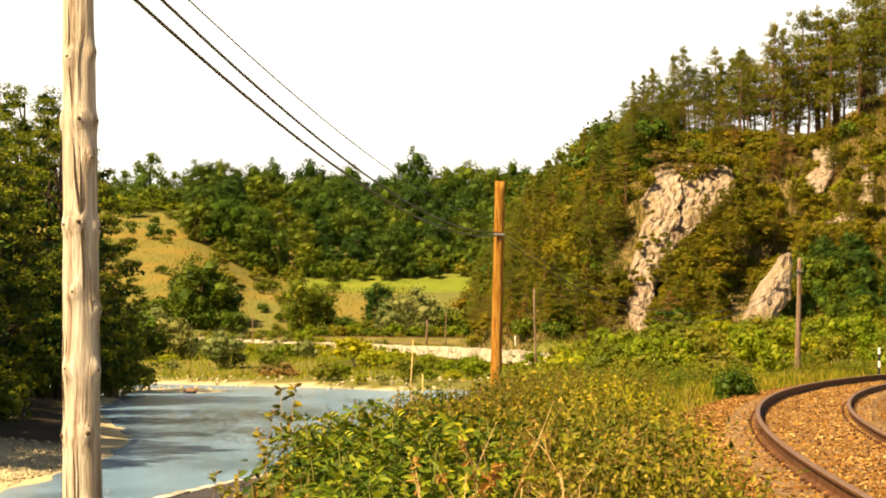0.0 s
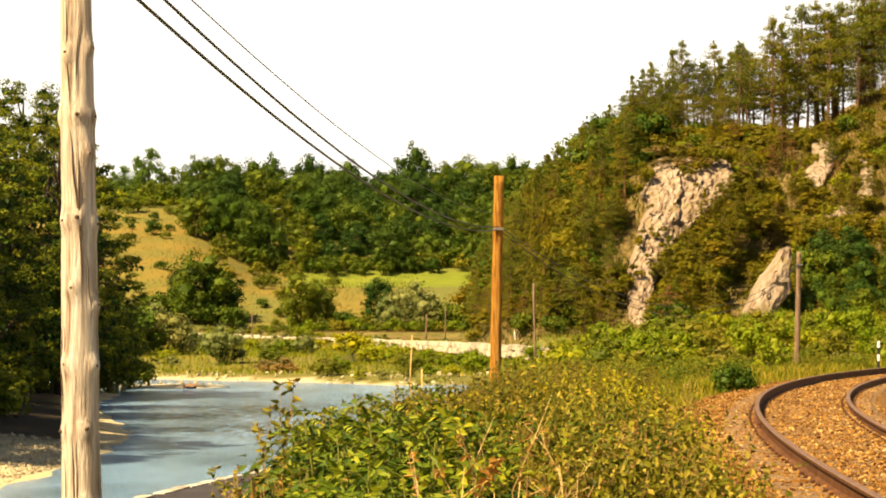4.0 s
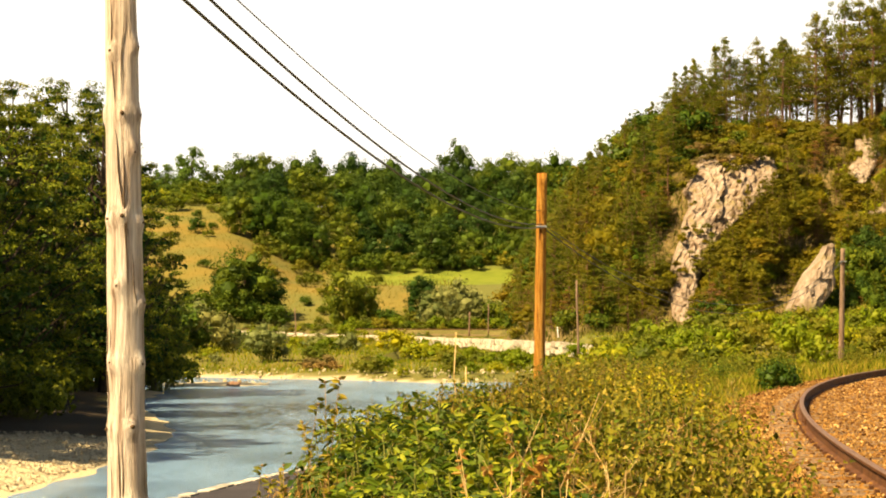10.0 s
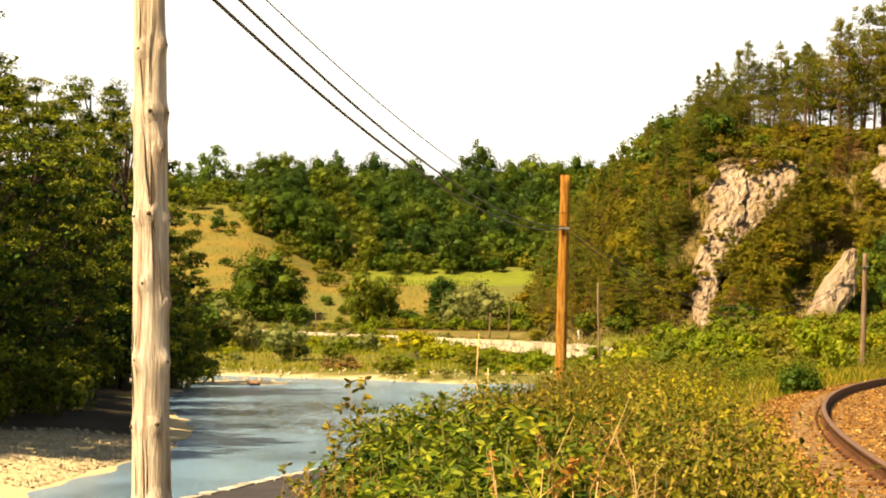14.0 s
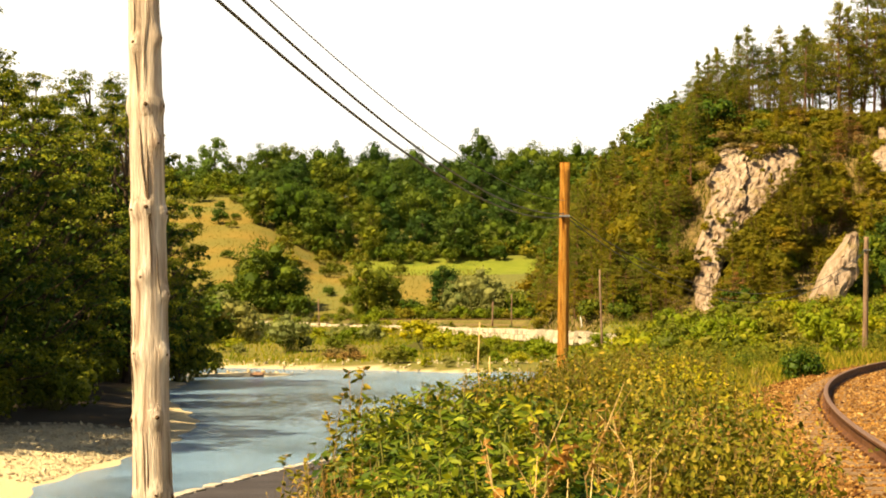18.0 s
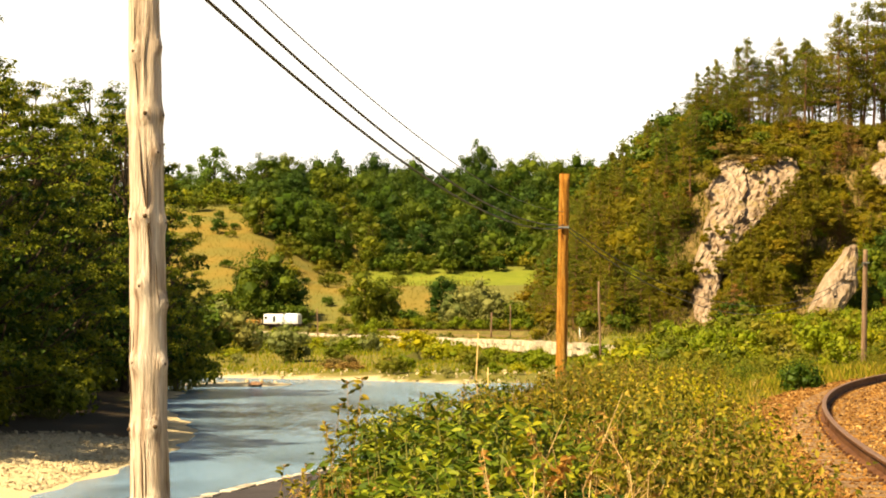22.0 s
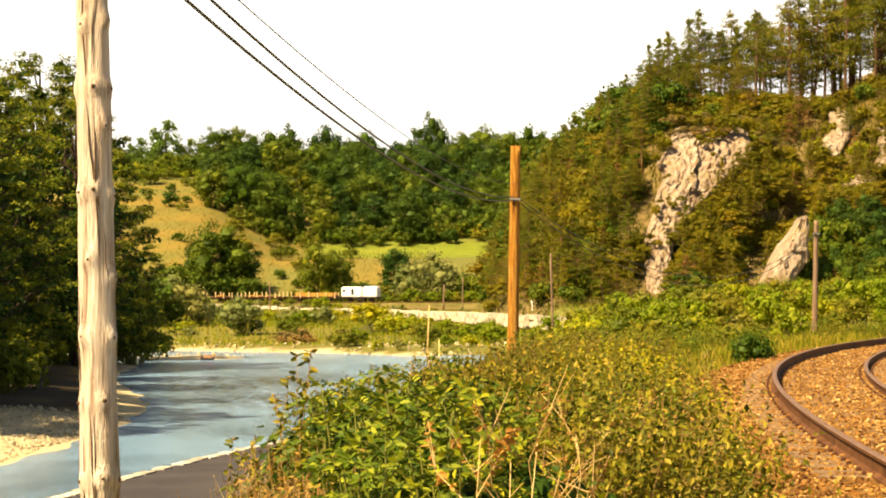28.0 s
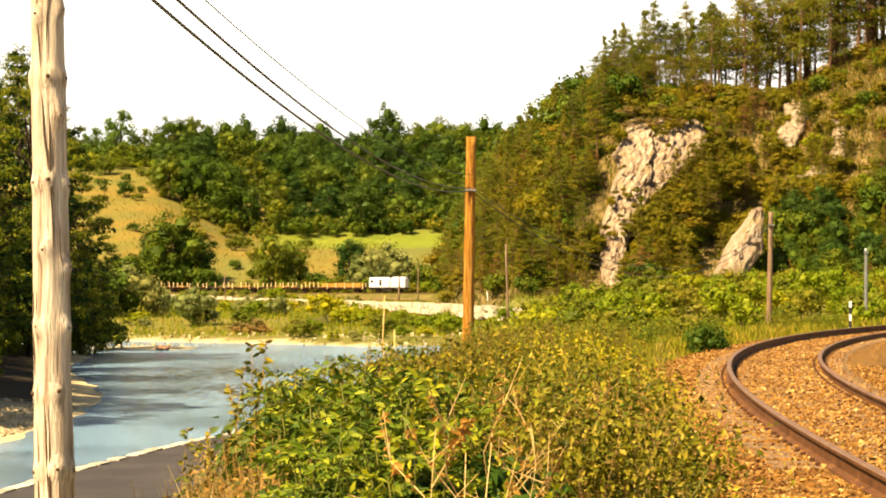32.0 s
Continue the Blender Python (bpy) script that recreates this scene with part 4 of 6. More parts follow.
# ---------------------------------------------------------------- cliffs of the spur
def rock_material():
    """Pale limestone: warm and grey blotches, dark runs of water down the face, fine cracks and a bloom of dry moss."""
    m, nt, nn, ln, bs = nodes_of("pale_weathered_limestone")
    blotch, runs, crack = noise_node(nt, 0.35, 6, 0.7), noise_node(nt, 0.9, 5, 0.7, (1.0, 1.0, 0.16)), noise_node(nt, 2.4, 6, 0.72, (1.0, 1.0, 0.22))
    col = ramp_node(nt, blotch.outputs[0], [(0.3, (0.205, 0.142, 0.095)), (0.48, (0.315, 0.24, 0.18)), (0.68, (0.40, 0.325, 0.26))]).outputs[0]
    dark = ramp_node(nt, runs.outputs[0], [(0.36, (0.5, 0.42, 0.35)), (0.52, (1.0, 1.0, 1.0))]).outputs[0]
    fine = ramp_node(nt, crack.outputs[0], [(0.3, (0.68, 0.63, 0.58)), (0.45, (0.95, 0.94, 0.92)), (0.7, (1.08, 1.08, 1.08))]).outputs[0]
    c = mix_node(nt, mix_node(nt, col, dark, 1.0, "MULTIPLY"), fine, 1.0, "MULTIPLY")
    patch = ramp_node(nt, noise_node(nt, 0.55, 6, 0.75, (1.0, 1.0, 0.6)).outputs[0], [(0.52, (0.0,) * 3), (0.66, (0.75,) * 3)]).outputs[0]
    ln.new(mix_node(nt, c, (0.2, 0.155, 0.055), patch), bs.inputs["Base Color"])
    bs.inputs["Roughness"].default_value, bs.inputs["Specular IOR Level"].default_value = 0.92, 0.15
    b = nn.new("ShaderNodeBump")
    b.inputs["Strength"].default_value, b.inputs["Distance"].default_value = 0.6, 0.2
    ln.new(crack.outputs[0], b.inputs["Height"])
    ln.new(b.outputs[0], bs.inputs["Normal"])
    return m


M_ROCK = rock_material()


def blocky(p, seed):
    """Depth of the slab that a point of the face belongs to: jointed rock stands in steps, not in waves."""
    best, depth = 9.0, 0.0
    cx, cz = math.floor(p[0]), math.floor(p[1])
    for i in (-1, 0, 1):
        for j in (-1, 0, 1):
            key = Vector((cx + i + 0.5, cz + j + 0.5, seed))
            ox, oz, dep = noise.cell(key), noise.cell(key + Vector((17, 3, 0))), noise.cell(key + Vector((5, 29, 0)))
            d = math.hypot(cx + i + 0.5 + 0.45 * ox - p[0], cz + j + 0.5 + 0.45 * oz - p[1])
            if d < best:
                best, depth = d, dep
    return depth


def cliff(name, label, seed, left, right, zs, y0, lean, rough=1.0, deep=9.0, nu=64, nv=96):
    """A jointed face: left and right give its edges at each height, y0 its foot, lean how far it leans back."""
    z0, z1 = zs[0], zs[-1]
    V = np.zeros((nv, nu, 3))
    for i in range(nv):
        v = i / (nv - 1)
        z = z0 + (z1 - z0) * v
        a, b = np.interp(z, zs, left), np.interp(z, zs, right)
        for j in range(nu):
            u = j / (nu - 1)
            x = a + (b - a) * u
            wob = noise.fractal(Vector((x * 0.5, z * 0.4, seed)), 1.0, 2.0, 4)
            slab = blocky((x / 2.2 + 0.5 * wob + z * 0.05, z / 6.5 - x * 0.06 + 0.2 * wob), seed)
            chip = blocky((x / 0.8 + 0.6 * wob, z / 2.6 + 0.4 * wob), seed + 40)
            grit = noise.fractal(Vector((x * 1.6, z * 1.1, seed)), 0.9, 2.1, 4)
            edge = math.sin(math.pi * u) ** 0.3
            x += (b - a) * 0.06 * noise.fractal(Vector((z * 0.45, u * 2.0, seed * 2.1)), 0.9, 2.0, 4)
            y = y0 + (z - z0) * lean - rough * (0.7 * slab + 0.2 * chip + 0.3 * grit) * (0.4 + 0.6 * edge) + (1 - edge) * 1.6
            y += max(0, v - 0.88) ** 1.5 * 60
            V[i, j] = (x + 0.15 * grit * rough, y, z + 0.25 * grit + 0.9 * max(0, v - 0.8) * 5 * noise.fractal(Vector((u * 7, seed, 0)), 1.0, 2.0, 3))
    B = V.copy()
    B[..., 1] += deep
    b = Build()
    n = nu * nv
    f = []
    for i in range(nv - 1):
        for j in range(nu - 1):
            f.append((i * nu + j, i * nu + j + 1, (i + 1) * nu + j + 1, (i + 1) * nu + j))
    for i in range(nv - 1):
        f.append((i * nu, (i + 1) * nu, n + (i + 1) * nu, n + i * nu))
        f.append((i * nu + nu - 1, n + i * nu + nu - 1, n + (i + 1) * nu + nu - 1, (i + 1) * nu + nu - 1))
    for j in range(nu - 1):
        f.append(((nv - 1) * nu + j, (nv - 1) * nu + j + 1, n + (nv - 1) * nu + j + 1, n + (nv - 1) * nu + j))
    b.add(np.concatenate([V.reshape(-1, 3), B.reshape(-1, 3)]), f)
    return tagged(new(name, b.mesh(name, M_ROCK)), label, "cliff", "rock faces")


CLIFF_Z = [-0.6, 3.0, 6.5, 10.0, 13.0, 15.5, 18.0, 20.9]
CLIFF_L = [17.9, 18.0, 18.4, 19.6, 20.5, 21.0, 21.8, 23.0]
CLIFF_R = [19.4, 19.8, 21.0, 23.2, 26.2, 29.6, 31.4, 31.6]
cliff("cliff", "tall pale limestone cliff among pines", 3, CLIFF_L, [r + 0.8 for r in CLIFF_R], CLIFF_Z, 297.25, 1.25)
cliff("rock_outcrop", "pale slanting limestone outcrop at the foot of the slope", 7, [29.9, 30.4, 31.6, 33.2, 34.9], [33.5, 33.7, 35.4, 35.5, 35.7], [-1.4, 1.8, 4.6, 6.8, 8.8], 289.0, 0.35, 0.45, 5.0, 36, 50)
cliff("rock_outcrop", "weathered rock band high on the slope", 11, [41.0, 41.4, 43.2, 43.6], [43.2, 44.6, 46.2, 46.0], [17.4, 19.0, 21.5, 23.8], 325.2, 1.85, 0.7, 6.0, 36, 50)
cliff("rock_outcrop", "small pale rock knob on the slope", 17, [46.9, 47.2, 48.2, 48.6], [48.6, 49.2, 49.9, 50.0], [15.6, 17.5, 20.0, 21.4], 319.6, 1.35, 0.7, 6.0, 30, 44)
cliff("rock_outcrop", "pinkish ledge of bare rock and scree on the slope", 23, [40.8, 41.2, 42.6, 45.2], [42.4, 44.4, 47.2, 48.4], [10.8, 12.2, 13.6, 15.2], 315.0, 1.25, 0.5, 6.0, 40, 40)

# ---------------------------------------------------------------- prototypes of plants, and the woods
rng = np.random.default_rng(21)
OAK = [dome_tree("broadleaf_tree", "olive green broadleaf tree of the valley wood", 100 + i, 12 + i, 13.0, 12, 40, 0.46, L_WOOD) for i in range(4)]
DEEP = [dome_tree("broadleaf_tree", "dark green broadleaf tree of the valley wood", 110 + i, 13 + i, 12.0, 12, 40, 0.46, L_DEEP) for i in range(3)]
PINE = [pine("pine_tree", "green pine with a bare reddish trunk", 200 + i, 10, 6.2, 14, 0.46, L_PINE, b, peak=k) for i, (b, k) in enumerate(((0.34, (2.2, 0.85)), (0.22, (1.3, 0.93)), (0.4, (2.6, 0.8)), (0.28, (1.6, 0.92))))]
YPINE = [pine("young_pine", "young bushy pine on the rocky slope", 210 + i, 6, 3.8, 9, 0.38, L_YPINE, 0.08, peak=(1.3, 0.92)) for i in range(3)]
RPINE = [pine("browned_pine", "half-dead pine with browned needles", 220, 5.5, 3.6, 10, 0.34, L_RUSTPINE, 0.12)]
SCRUB = [shrub("scrub_bush", "olive-green scrub bush on rough ground", 300 + i, 3.0, 3.6, 16, 42, 0.26, L_SCRUB) for i in range(3)]
SLOPEB = [shrub("slope_bush", "olive and brown low bush on the rocky slope", 360 + i, 3.0, 5.0, 22, 50, 0.23, L_SLOPE) for i in range(2)]
SLOPEB += [shrub("juniper_bush", "feathery olive-green juniper on the rocky slope", 364 + i, 3.6, 3.6, 24, 64, 0.36, L_YPINE, aspect=0.2) for i in range(2)]
GREENB = [shrub("green_bush", "fresh green leafy bush in the grass", 310 + i, 3.0, 3.4, 16, 42, 0.26, L_MEADOW) for i in range(3)]
WILLOW = [shrub("willow_bush", "grey-green willow bush near the river", 320 + i, 4.0, 4.4, 18, 46, 0.34, L_WILLOW, aspect=0.3) for i in range(2)]
YELLOW = [shrub("yellow_bush", "yellowing leafy bush on the plain", 330 + i, 2.0, 3.0, 14, 36, 0.24, L_YELLOW) for i in range(2)]
DRYB = [shrub("dry_bush", "brown dried-up low bush", 340, 1.6, 2.6, 12, 34, 0.22, leaf("brown_leaves", [(0.13, 0.09, 0.03), (0.2, 0.14, 0.045), (0.27, 0.19, 0.06)], 0.2))]
WOODB = [shrub("dark_bush", "dark green dense bush with small leaves", 350 + i, 3.5, 3.8, 18, 46, 0.3, L_WOOD) for i in range(2)]
DEEPB = [shrub("thicket_bush", "dense dark bush painting the shade between the saplings", 358 + i, 3.5, 3.8, 18, 60, 0.34, L_DEEP) for i in range(2)]
SHADEB = [shrub("bank_bush", "dark bush in the shade of the riverside trees", 355 + i, 3.5, 3.8, 18, 46, 0.3, L_ALDER) for i in range(2)]
USED = set()


def put(kind, x, y, height, base, turn=None, tall=1.0, sink=0.0):
    """Set a plant of the given height; the first of each kind is the prototype itself."""
    fresh = [q for q in kind if q not in USED]
    p = fresh[0] if fresh else kind[int(rng.integers(len(kind)))]
    s = height / base
    z = gz(x, y) - sink
    turn = rng.uniform(0, 6.28) if turn is None else turn
    m = Matrix.Translation((x, y, z)) @ Matrix.Rotation(turn, 4, "Z") @ Matrix.Diagonal((s, s, s * tall, 1))
    if p not in USED:
        USED.add(p)
        p.matrix_basis = m
        return p
    return copy_thing_at(p, m)


def copy_thing_at(p, m):
    q = copy_thing(p, Matrix.Identity(4))
    q.matrix_basis = m
    return q


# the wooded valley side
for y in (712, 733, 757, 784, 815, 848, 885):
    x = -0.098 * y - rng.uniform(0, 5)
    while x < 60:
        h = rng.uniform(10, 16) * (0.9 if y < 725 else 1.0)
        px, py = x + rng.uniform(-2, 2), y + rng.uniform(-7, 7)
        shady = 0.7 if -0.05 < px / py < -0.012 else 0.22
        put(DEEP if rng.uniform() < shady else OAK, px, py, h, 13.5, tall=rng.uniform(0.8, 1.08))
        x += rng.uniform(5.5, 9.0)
for x, y, h, kind in ((-116.84, 850, 10, OAK), (-113.63, 860, 9, DEEP), (-122.28, 850, 13, DEEP), (-129.54, 850, 12, OAK), (-138.61, 850, 13, OAK), (-108.0, 865, 11, DEEP), (-149.50, 850, 13, OAK), (-19.3, 880, 17.5, DEEP), (-1.2, 880, 17.5, OAK), (-10.5, 880, 14, OAK), (-42.07, 880, 14, OAK), (-53.5, 880, 17, DEEP), (-66.0, 870, 15, DEEP), (14.28, 880, 15, OAK)):
    put(kind, x, y, h, 13.5, tall=1.15)
for i in range(26):
    y = rng.uniform(770, 850)
    put(WOODB if i % 3 else SCRUB, rng.uniform(-0.145, -0.108) * y, y, rng.uniform(5, 8), 3)
for i in range(70):
    y = rng.uniform(772, 822)
    put(GREENB if i % 3 else WOODB, -0.138 * y + 0.042 * y * i / 69, y, rng.uniform(3.0, 6.0), 3)
for i in range(34):
    y = rng.uniform(756, 786)
    put(GREENB if i % 4 else SCRUB, -0.14 * y + 0.040 * y * i / 33, y, rng.uniform(2.4, 4.2), 3)
for i in range(22):
    y = rng.uniform(600, 760)
    x = rng.uniform(-0.145, -0.062) * y
    put(SCRUB if i % 2 else WOODB, x, y, rng.uniform(1.5, 3.6), 3 if i % 2 else 3.5)
put(WOODB, -84.21, 702, 5, 3.5)
put(WOODB, -79.31, 730, 6, 3.5)
for x, y, h in ((-50.54, 640, 4), (-49.49, 655, 5), (-55.82, 690, 5), (-61.56, 700, 6), (-46.92, 700, 5), (-34.11, 655, 4), (-64.93, 670, 6), (-59.97, 640, 6)):
    put(SCRUB, x, y, h, 3)
for i in range(54):
    x = -66 + 1.6 * i
    put(WOODB if i % 4 else SCRUB, x, rng.uniform(700, 714), rng.uniform(3.5, 6), 3)
PALE = [dome_tree("broadleaf_tree", "pale green airy tree standing above the hillside", 130, 14, 8.5, 11, 44, 0.4, leaf("pale_leaves", [(0.085, 0.145, 0.02), (0.13, 0.2, 0.03), (0.18, 0.25, 0.045)], 0.3), airy=0.3)]
put(PALE, -103.6, 850, 21, 14)
put(PALE, -96.5, 855, 15, 14)
put(PALE, -112.5, 852, 15, 14)
put(WOODB, -95.5, 745, 6.5, 3.5)
# trees beside the far line
put(OAK, -60.6, 594, 18.0, 14, tall=1.05)
put(DEEP, -63.5, 598, 14, 14, tall=0.95)
put(DEEP, -56.4, 596, 13.5, 14, tall=0.95)
for px in (-64.10, -60.75, -57.71, -54.40):
    put(WOODB, px, 590, 6.0, 3.5)
put(OAK, -37.4, 584, 11.5, 14, tall=1.2)
put(OAK, -33.6, 587, 10.0, 14, tall=1.2)
put(WOODB, -35.1, 549, 2.8, 3.5)
put(DEEP, -20.6, 590, 10.5, 14, tall=1.1)
for x, y, h in ((-77.5, 566, 10.0), (-74.2, 565, 6.5), (-81.0, 567, 11.5), (-85.0, 567, 10.5)):
    put(WILLOW if h < 11 else GREENB, x, y, h, 4 if h < 11 else 3)
for px in ((-13.4, 585, 12.5), (-16.6, 587, 9.5), (-10.2, 586, 10.0)):
    put(WILLOW, *px, 4)
for x, h in ((-24.22, 4.5), (-21.76, 4.0), (-30.47, 4.5), (-28.11, 5.0), (-42.73, 3.0), (-4.83, 6.0), (-1.73, 7.0), (1.36, 6.0), (4.42, 7.0), (-52.14, 5), (-67.93, 7.0), (-69.82, 8)):
    put(SCRUB if h < 4.6 else WOODB, x, 586, h, 3)

# the rocky spur: pines along the crest, mixed growth on the slope


def cliff_clear(x, z, y):
    """True where a plant would not stand in front of the bare rock."""
    lo = [np.interp(z, CLIFF_Z, CLIFF_L), np.interp(z, [-1.4, 1.8, 4.6, 6.8, 8.8], [29.9, 30.4, 31.6, 33.2, 34.9])]
    hi = [np.interp(z, CLIFF_Z, CLIFF_R), np.interp(z, [-1.4, 1.8, 4.6, 6.8, 8.8], [33.5, 33.7, 35.4, 35.5, 35.7])]
    tall = [(-1, 21.5), (-3, 9)]
    for a, b, (p, q) in zip(lo, hi, tall):
        if a - 1.8 < x < b + 1.8 and p < z < q:
            return False
    return True


n = 0
while n < 62:
    x, y = rng.uniform(3, 22.5), rng.uniform(334, 368)
    k = n % 3
    n += 1
    put(PINE if k == 0 else (YPINE if k == 1 else WOODB), x, y, rng.uniform(4.5, 7.5), (10, 6, 3.5)[k], sink=0.2)
n = 0
while n < 80:
    x, y = 20.5 + 54 * (n + rng.uniform()) / 80, rng.uniform(345, 358)
    n += 1
    h = np.interp(x, [20, 25, 30, 38, 46, 56], [6.5, 8, 11, 13, 14.5, 16])
    put(PINE, x, y, h * rng.uniform(0.72, 1.15), 10, sink=0.2, tall=rng.uniform(1.0, 1.2))
for i in range(44):
    x = rng.uniform(21, 62)
    if 30 < x < 46:
        continue
    put(YPINE if i % 3 else PINE, x, rng.uniform(346, 364), rng.uniform(3.0, 6.5), 6 if i % 3 else 10, sink=0.2)
for i in range(14):
    put(PINE, rng.uniform(22, 33), rng.uniform(339, 347), rng.uniform(5.0, 8.0), 10, sink=0.2)
n = 0
while n < 860:
    y = rng.uniform(293, 347)
    x = rng.uniform(0, 66)
    z = gz(x, y)
    if z < -0.6 or not cliff_clear(x, z, y) or not cliff_clear(x, z + 1.5, y):
        continue
    if x / y > 0.119 and z > 13 and rng.uniform() < 0.45:
        continue
    n += 1
    k = rng.uniform()
    if x > 23 and z > 22.5 and k < 0.5:
        put(SLOPEB, x, y, rng.uniform(1.2, 2.6), 3, sink=0.2)
    elif x < 23 or z > 22.5:
        h = rng.uniform(3.5, 7.0) * (1.0 if x < 23 else 0.7)
        if k < 0.35:
            put(PINE, x, y, h * 1.15, 10, sink=0.2)
        elif k < 0.6:
            put(YPINE, x, y, h, 6, sink=0.2)
        elif k < 0.78:
            put(WOODB, x, y, h * 0.7, 3.5, sink=0.2)
        elif k < 0.86:
            put(RPINE, x, y, h * 0.8, 5.5, sink=0.2)
        else:
            put(SLOPEB, x, y, h * 0.7, 3, sink=0.2)
    elif k < 0.07:
        put(RPINE, x, y, rng.uniform(2.5, 4.5), 5.5, sink=0.2)
    elif k < 0.46:
        put(SLOPEB, x, y, rng.uniform(1.6, 3.2), 3, sink=0.2)
    elif k < 0.8:
        put(YPINE, x, y, rng.uniform(2.6, 5.0), 6, sink=0.2)
    elif k < 0.86:
        put(PINE, x, y, rng.uniform(4.0, 6.0), 10, sink=0.2)
    else:
        put(GREENB, x, y, rng.uniform(1.6, 3.0), 3, sink=0.2)

for i in range(46):
    y = rng.uniform(293, 313)
    u = rng.uniform(0.124, 0.172)
    put((OAK, DEEP, WOODB)[i % 3], u * y, y, rng.uniform(3.2, 6.0), (13.5, 13.5, 3.5)[i % 3], sink=0.4)
for i in range(20):
    y = rng.uniform(301, 314)
    put((YPINE, SLOPEB)[i % 2], rng.uniform(30.5, 37.0), y, rng.uniform(2.2, 4.2), (6, 3)[i % 2], sink=0.3)
for x0, x1, z0, y0 in ((41.0, 44.0, 17.4, 324.4), (46.8, 49.0, 15.5, 318.8), (41.0, 45.5, 11.6, 314.6)):
    for i in range(5):
        z = z0 + rng.uniform(-0.4, 0.8)
        q = put((SLOPEB, YPINE)[i % 2], rng.uniform(x0, x1), y0, rng.uniform(0.9, 2.0), (3, 6)[i % 2])
        q.matrix_basis = Matrix.Translation((0, 0, z - 1.0 - q.matrix_basis.translation.z)) @ q.matrix_basis
for x in np.linspace(22.0, 32.0, 16):
    put(SLOPEB if rng.uniform() < 0.6 else YPINE, x + rng.uniform(-0.4, 0.4), rng.uniform(328, 333), rng.uniform(1.0, 2.0), 3.6)
for z in np.concatenate([np.linspace(2, 20, 20), np.linspace(1.5, 15.5, 72)]):
    x = np.interp(z, CLIFF_Z, CLIFF_R) + rng.uniform(0.5, 2.4 if z > 16 else 7.0)
    y = 300 + (z - 1.6) * 1.25 - rng.uniform(1.2, 3.0)
    q = put(SLOPEB if rng.uniform() < 0.6 else YPINE, x, y, rng.uniform(1.5, 2.8), 3.6)
    q.matrix_basis = Matrix.Translation((0, 0, max(0.0, z - 1.2 - q.matrix_basis.translation.z))) @ q.matrix_basis

for i in range(30):
    z = rng.uniform(2.5, 20.5) if i < 16 else rng.uniform(19.8, 21.8)
    a, b = np.interp(z, CLIFF_Z, CLIFF_L), np.interp(z, CLIFF_Z, CLIFF_R)
    x = a - rng.uniform(0.3, 2.0) if i < 16 else a + (b - a) * rng.uniform(0.0, 1.05)
    q = put((SLOPEB, YPINE)[i % 2], x, 299 + (z - 1.6) * 1.25, rng.uniform(0.8, 2.0), (3, 6)[i % 2])
    q.matrix_basis = Matrix.Translation((0, 0, z - 0.7 - q.matrix_basis.translation.z)) @ q.matrix_basis
for i in range(34):
    z = rng.uniform(20.0, 22.6)
    q = put(DRYB, rng.uniform(21.5, 33.5), 299.5 + (z - 1.6) * 1.25, rng.uniform(0.5, 1.2), 1.6)
    q.matrix_basis = Matrix.Translation((0, 0, z - 0.4 - q.matrix_basis.translation.z)) @ q.matrix_basis
# small growth that clings to the face of the cliff
for i in range(26):
    z = rng.uniform(6, 19.5)
    a, b = np.interp(z, CLIFF_Z, CLIFF_L), np.interp(z, CLIFF_Z, CLIFF_R)
    q = put(SLOPEB, a + (b - a) * rng.uniform(0.0, 1.0), 300 + (z - 1.6) * 1.25 - 0.9, rng.uniform(0.35, 1.0), 3)
    q.matrix_basis = Matrix.Translation((0, 0, z - q.matrix_basis.translation.z)) @ q.matrix_basis

# big alders on the opposite bank


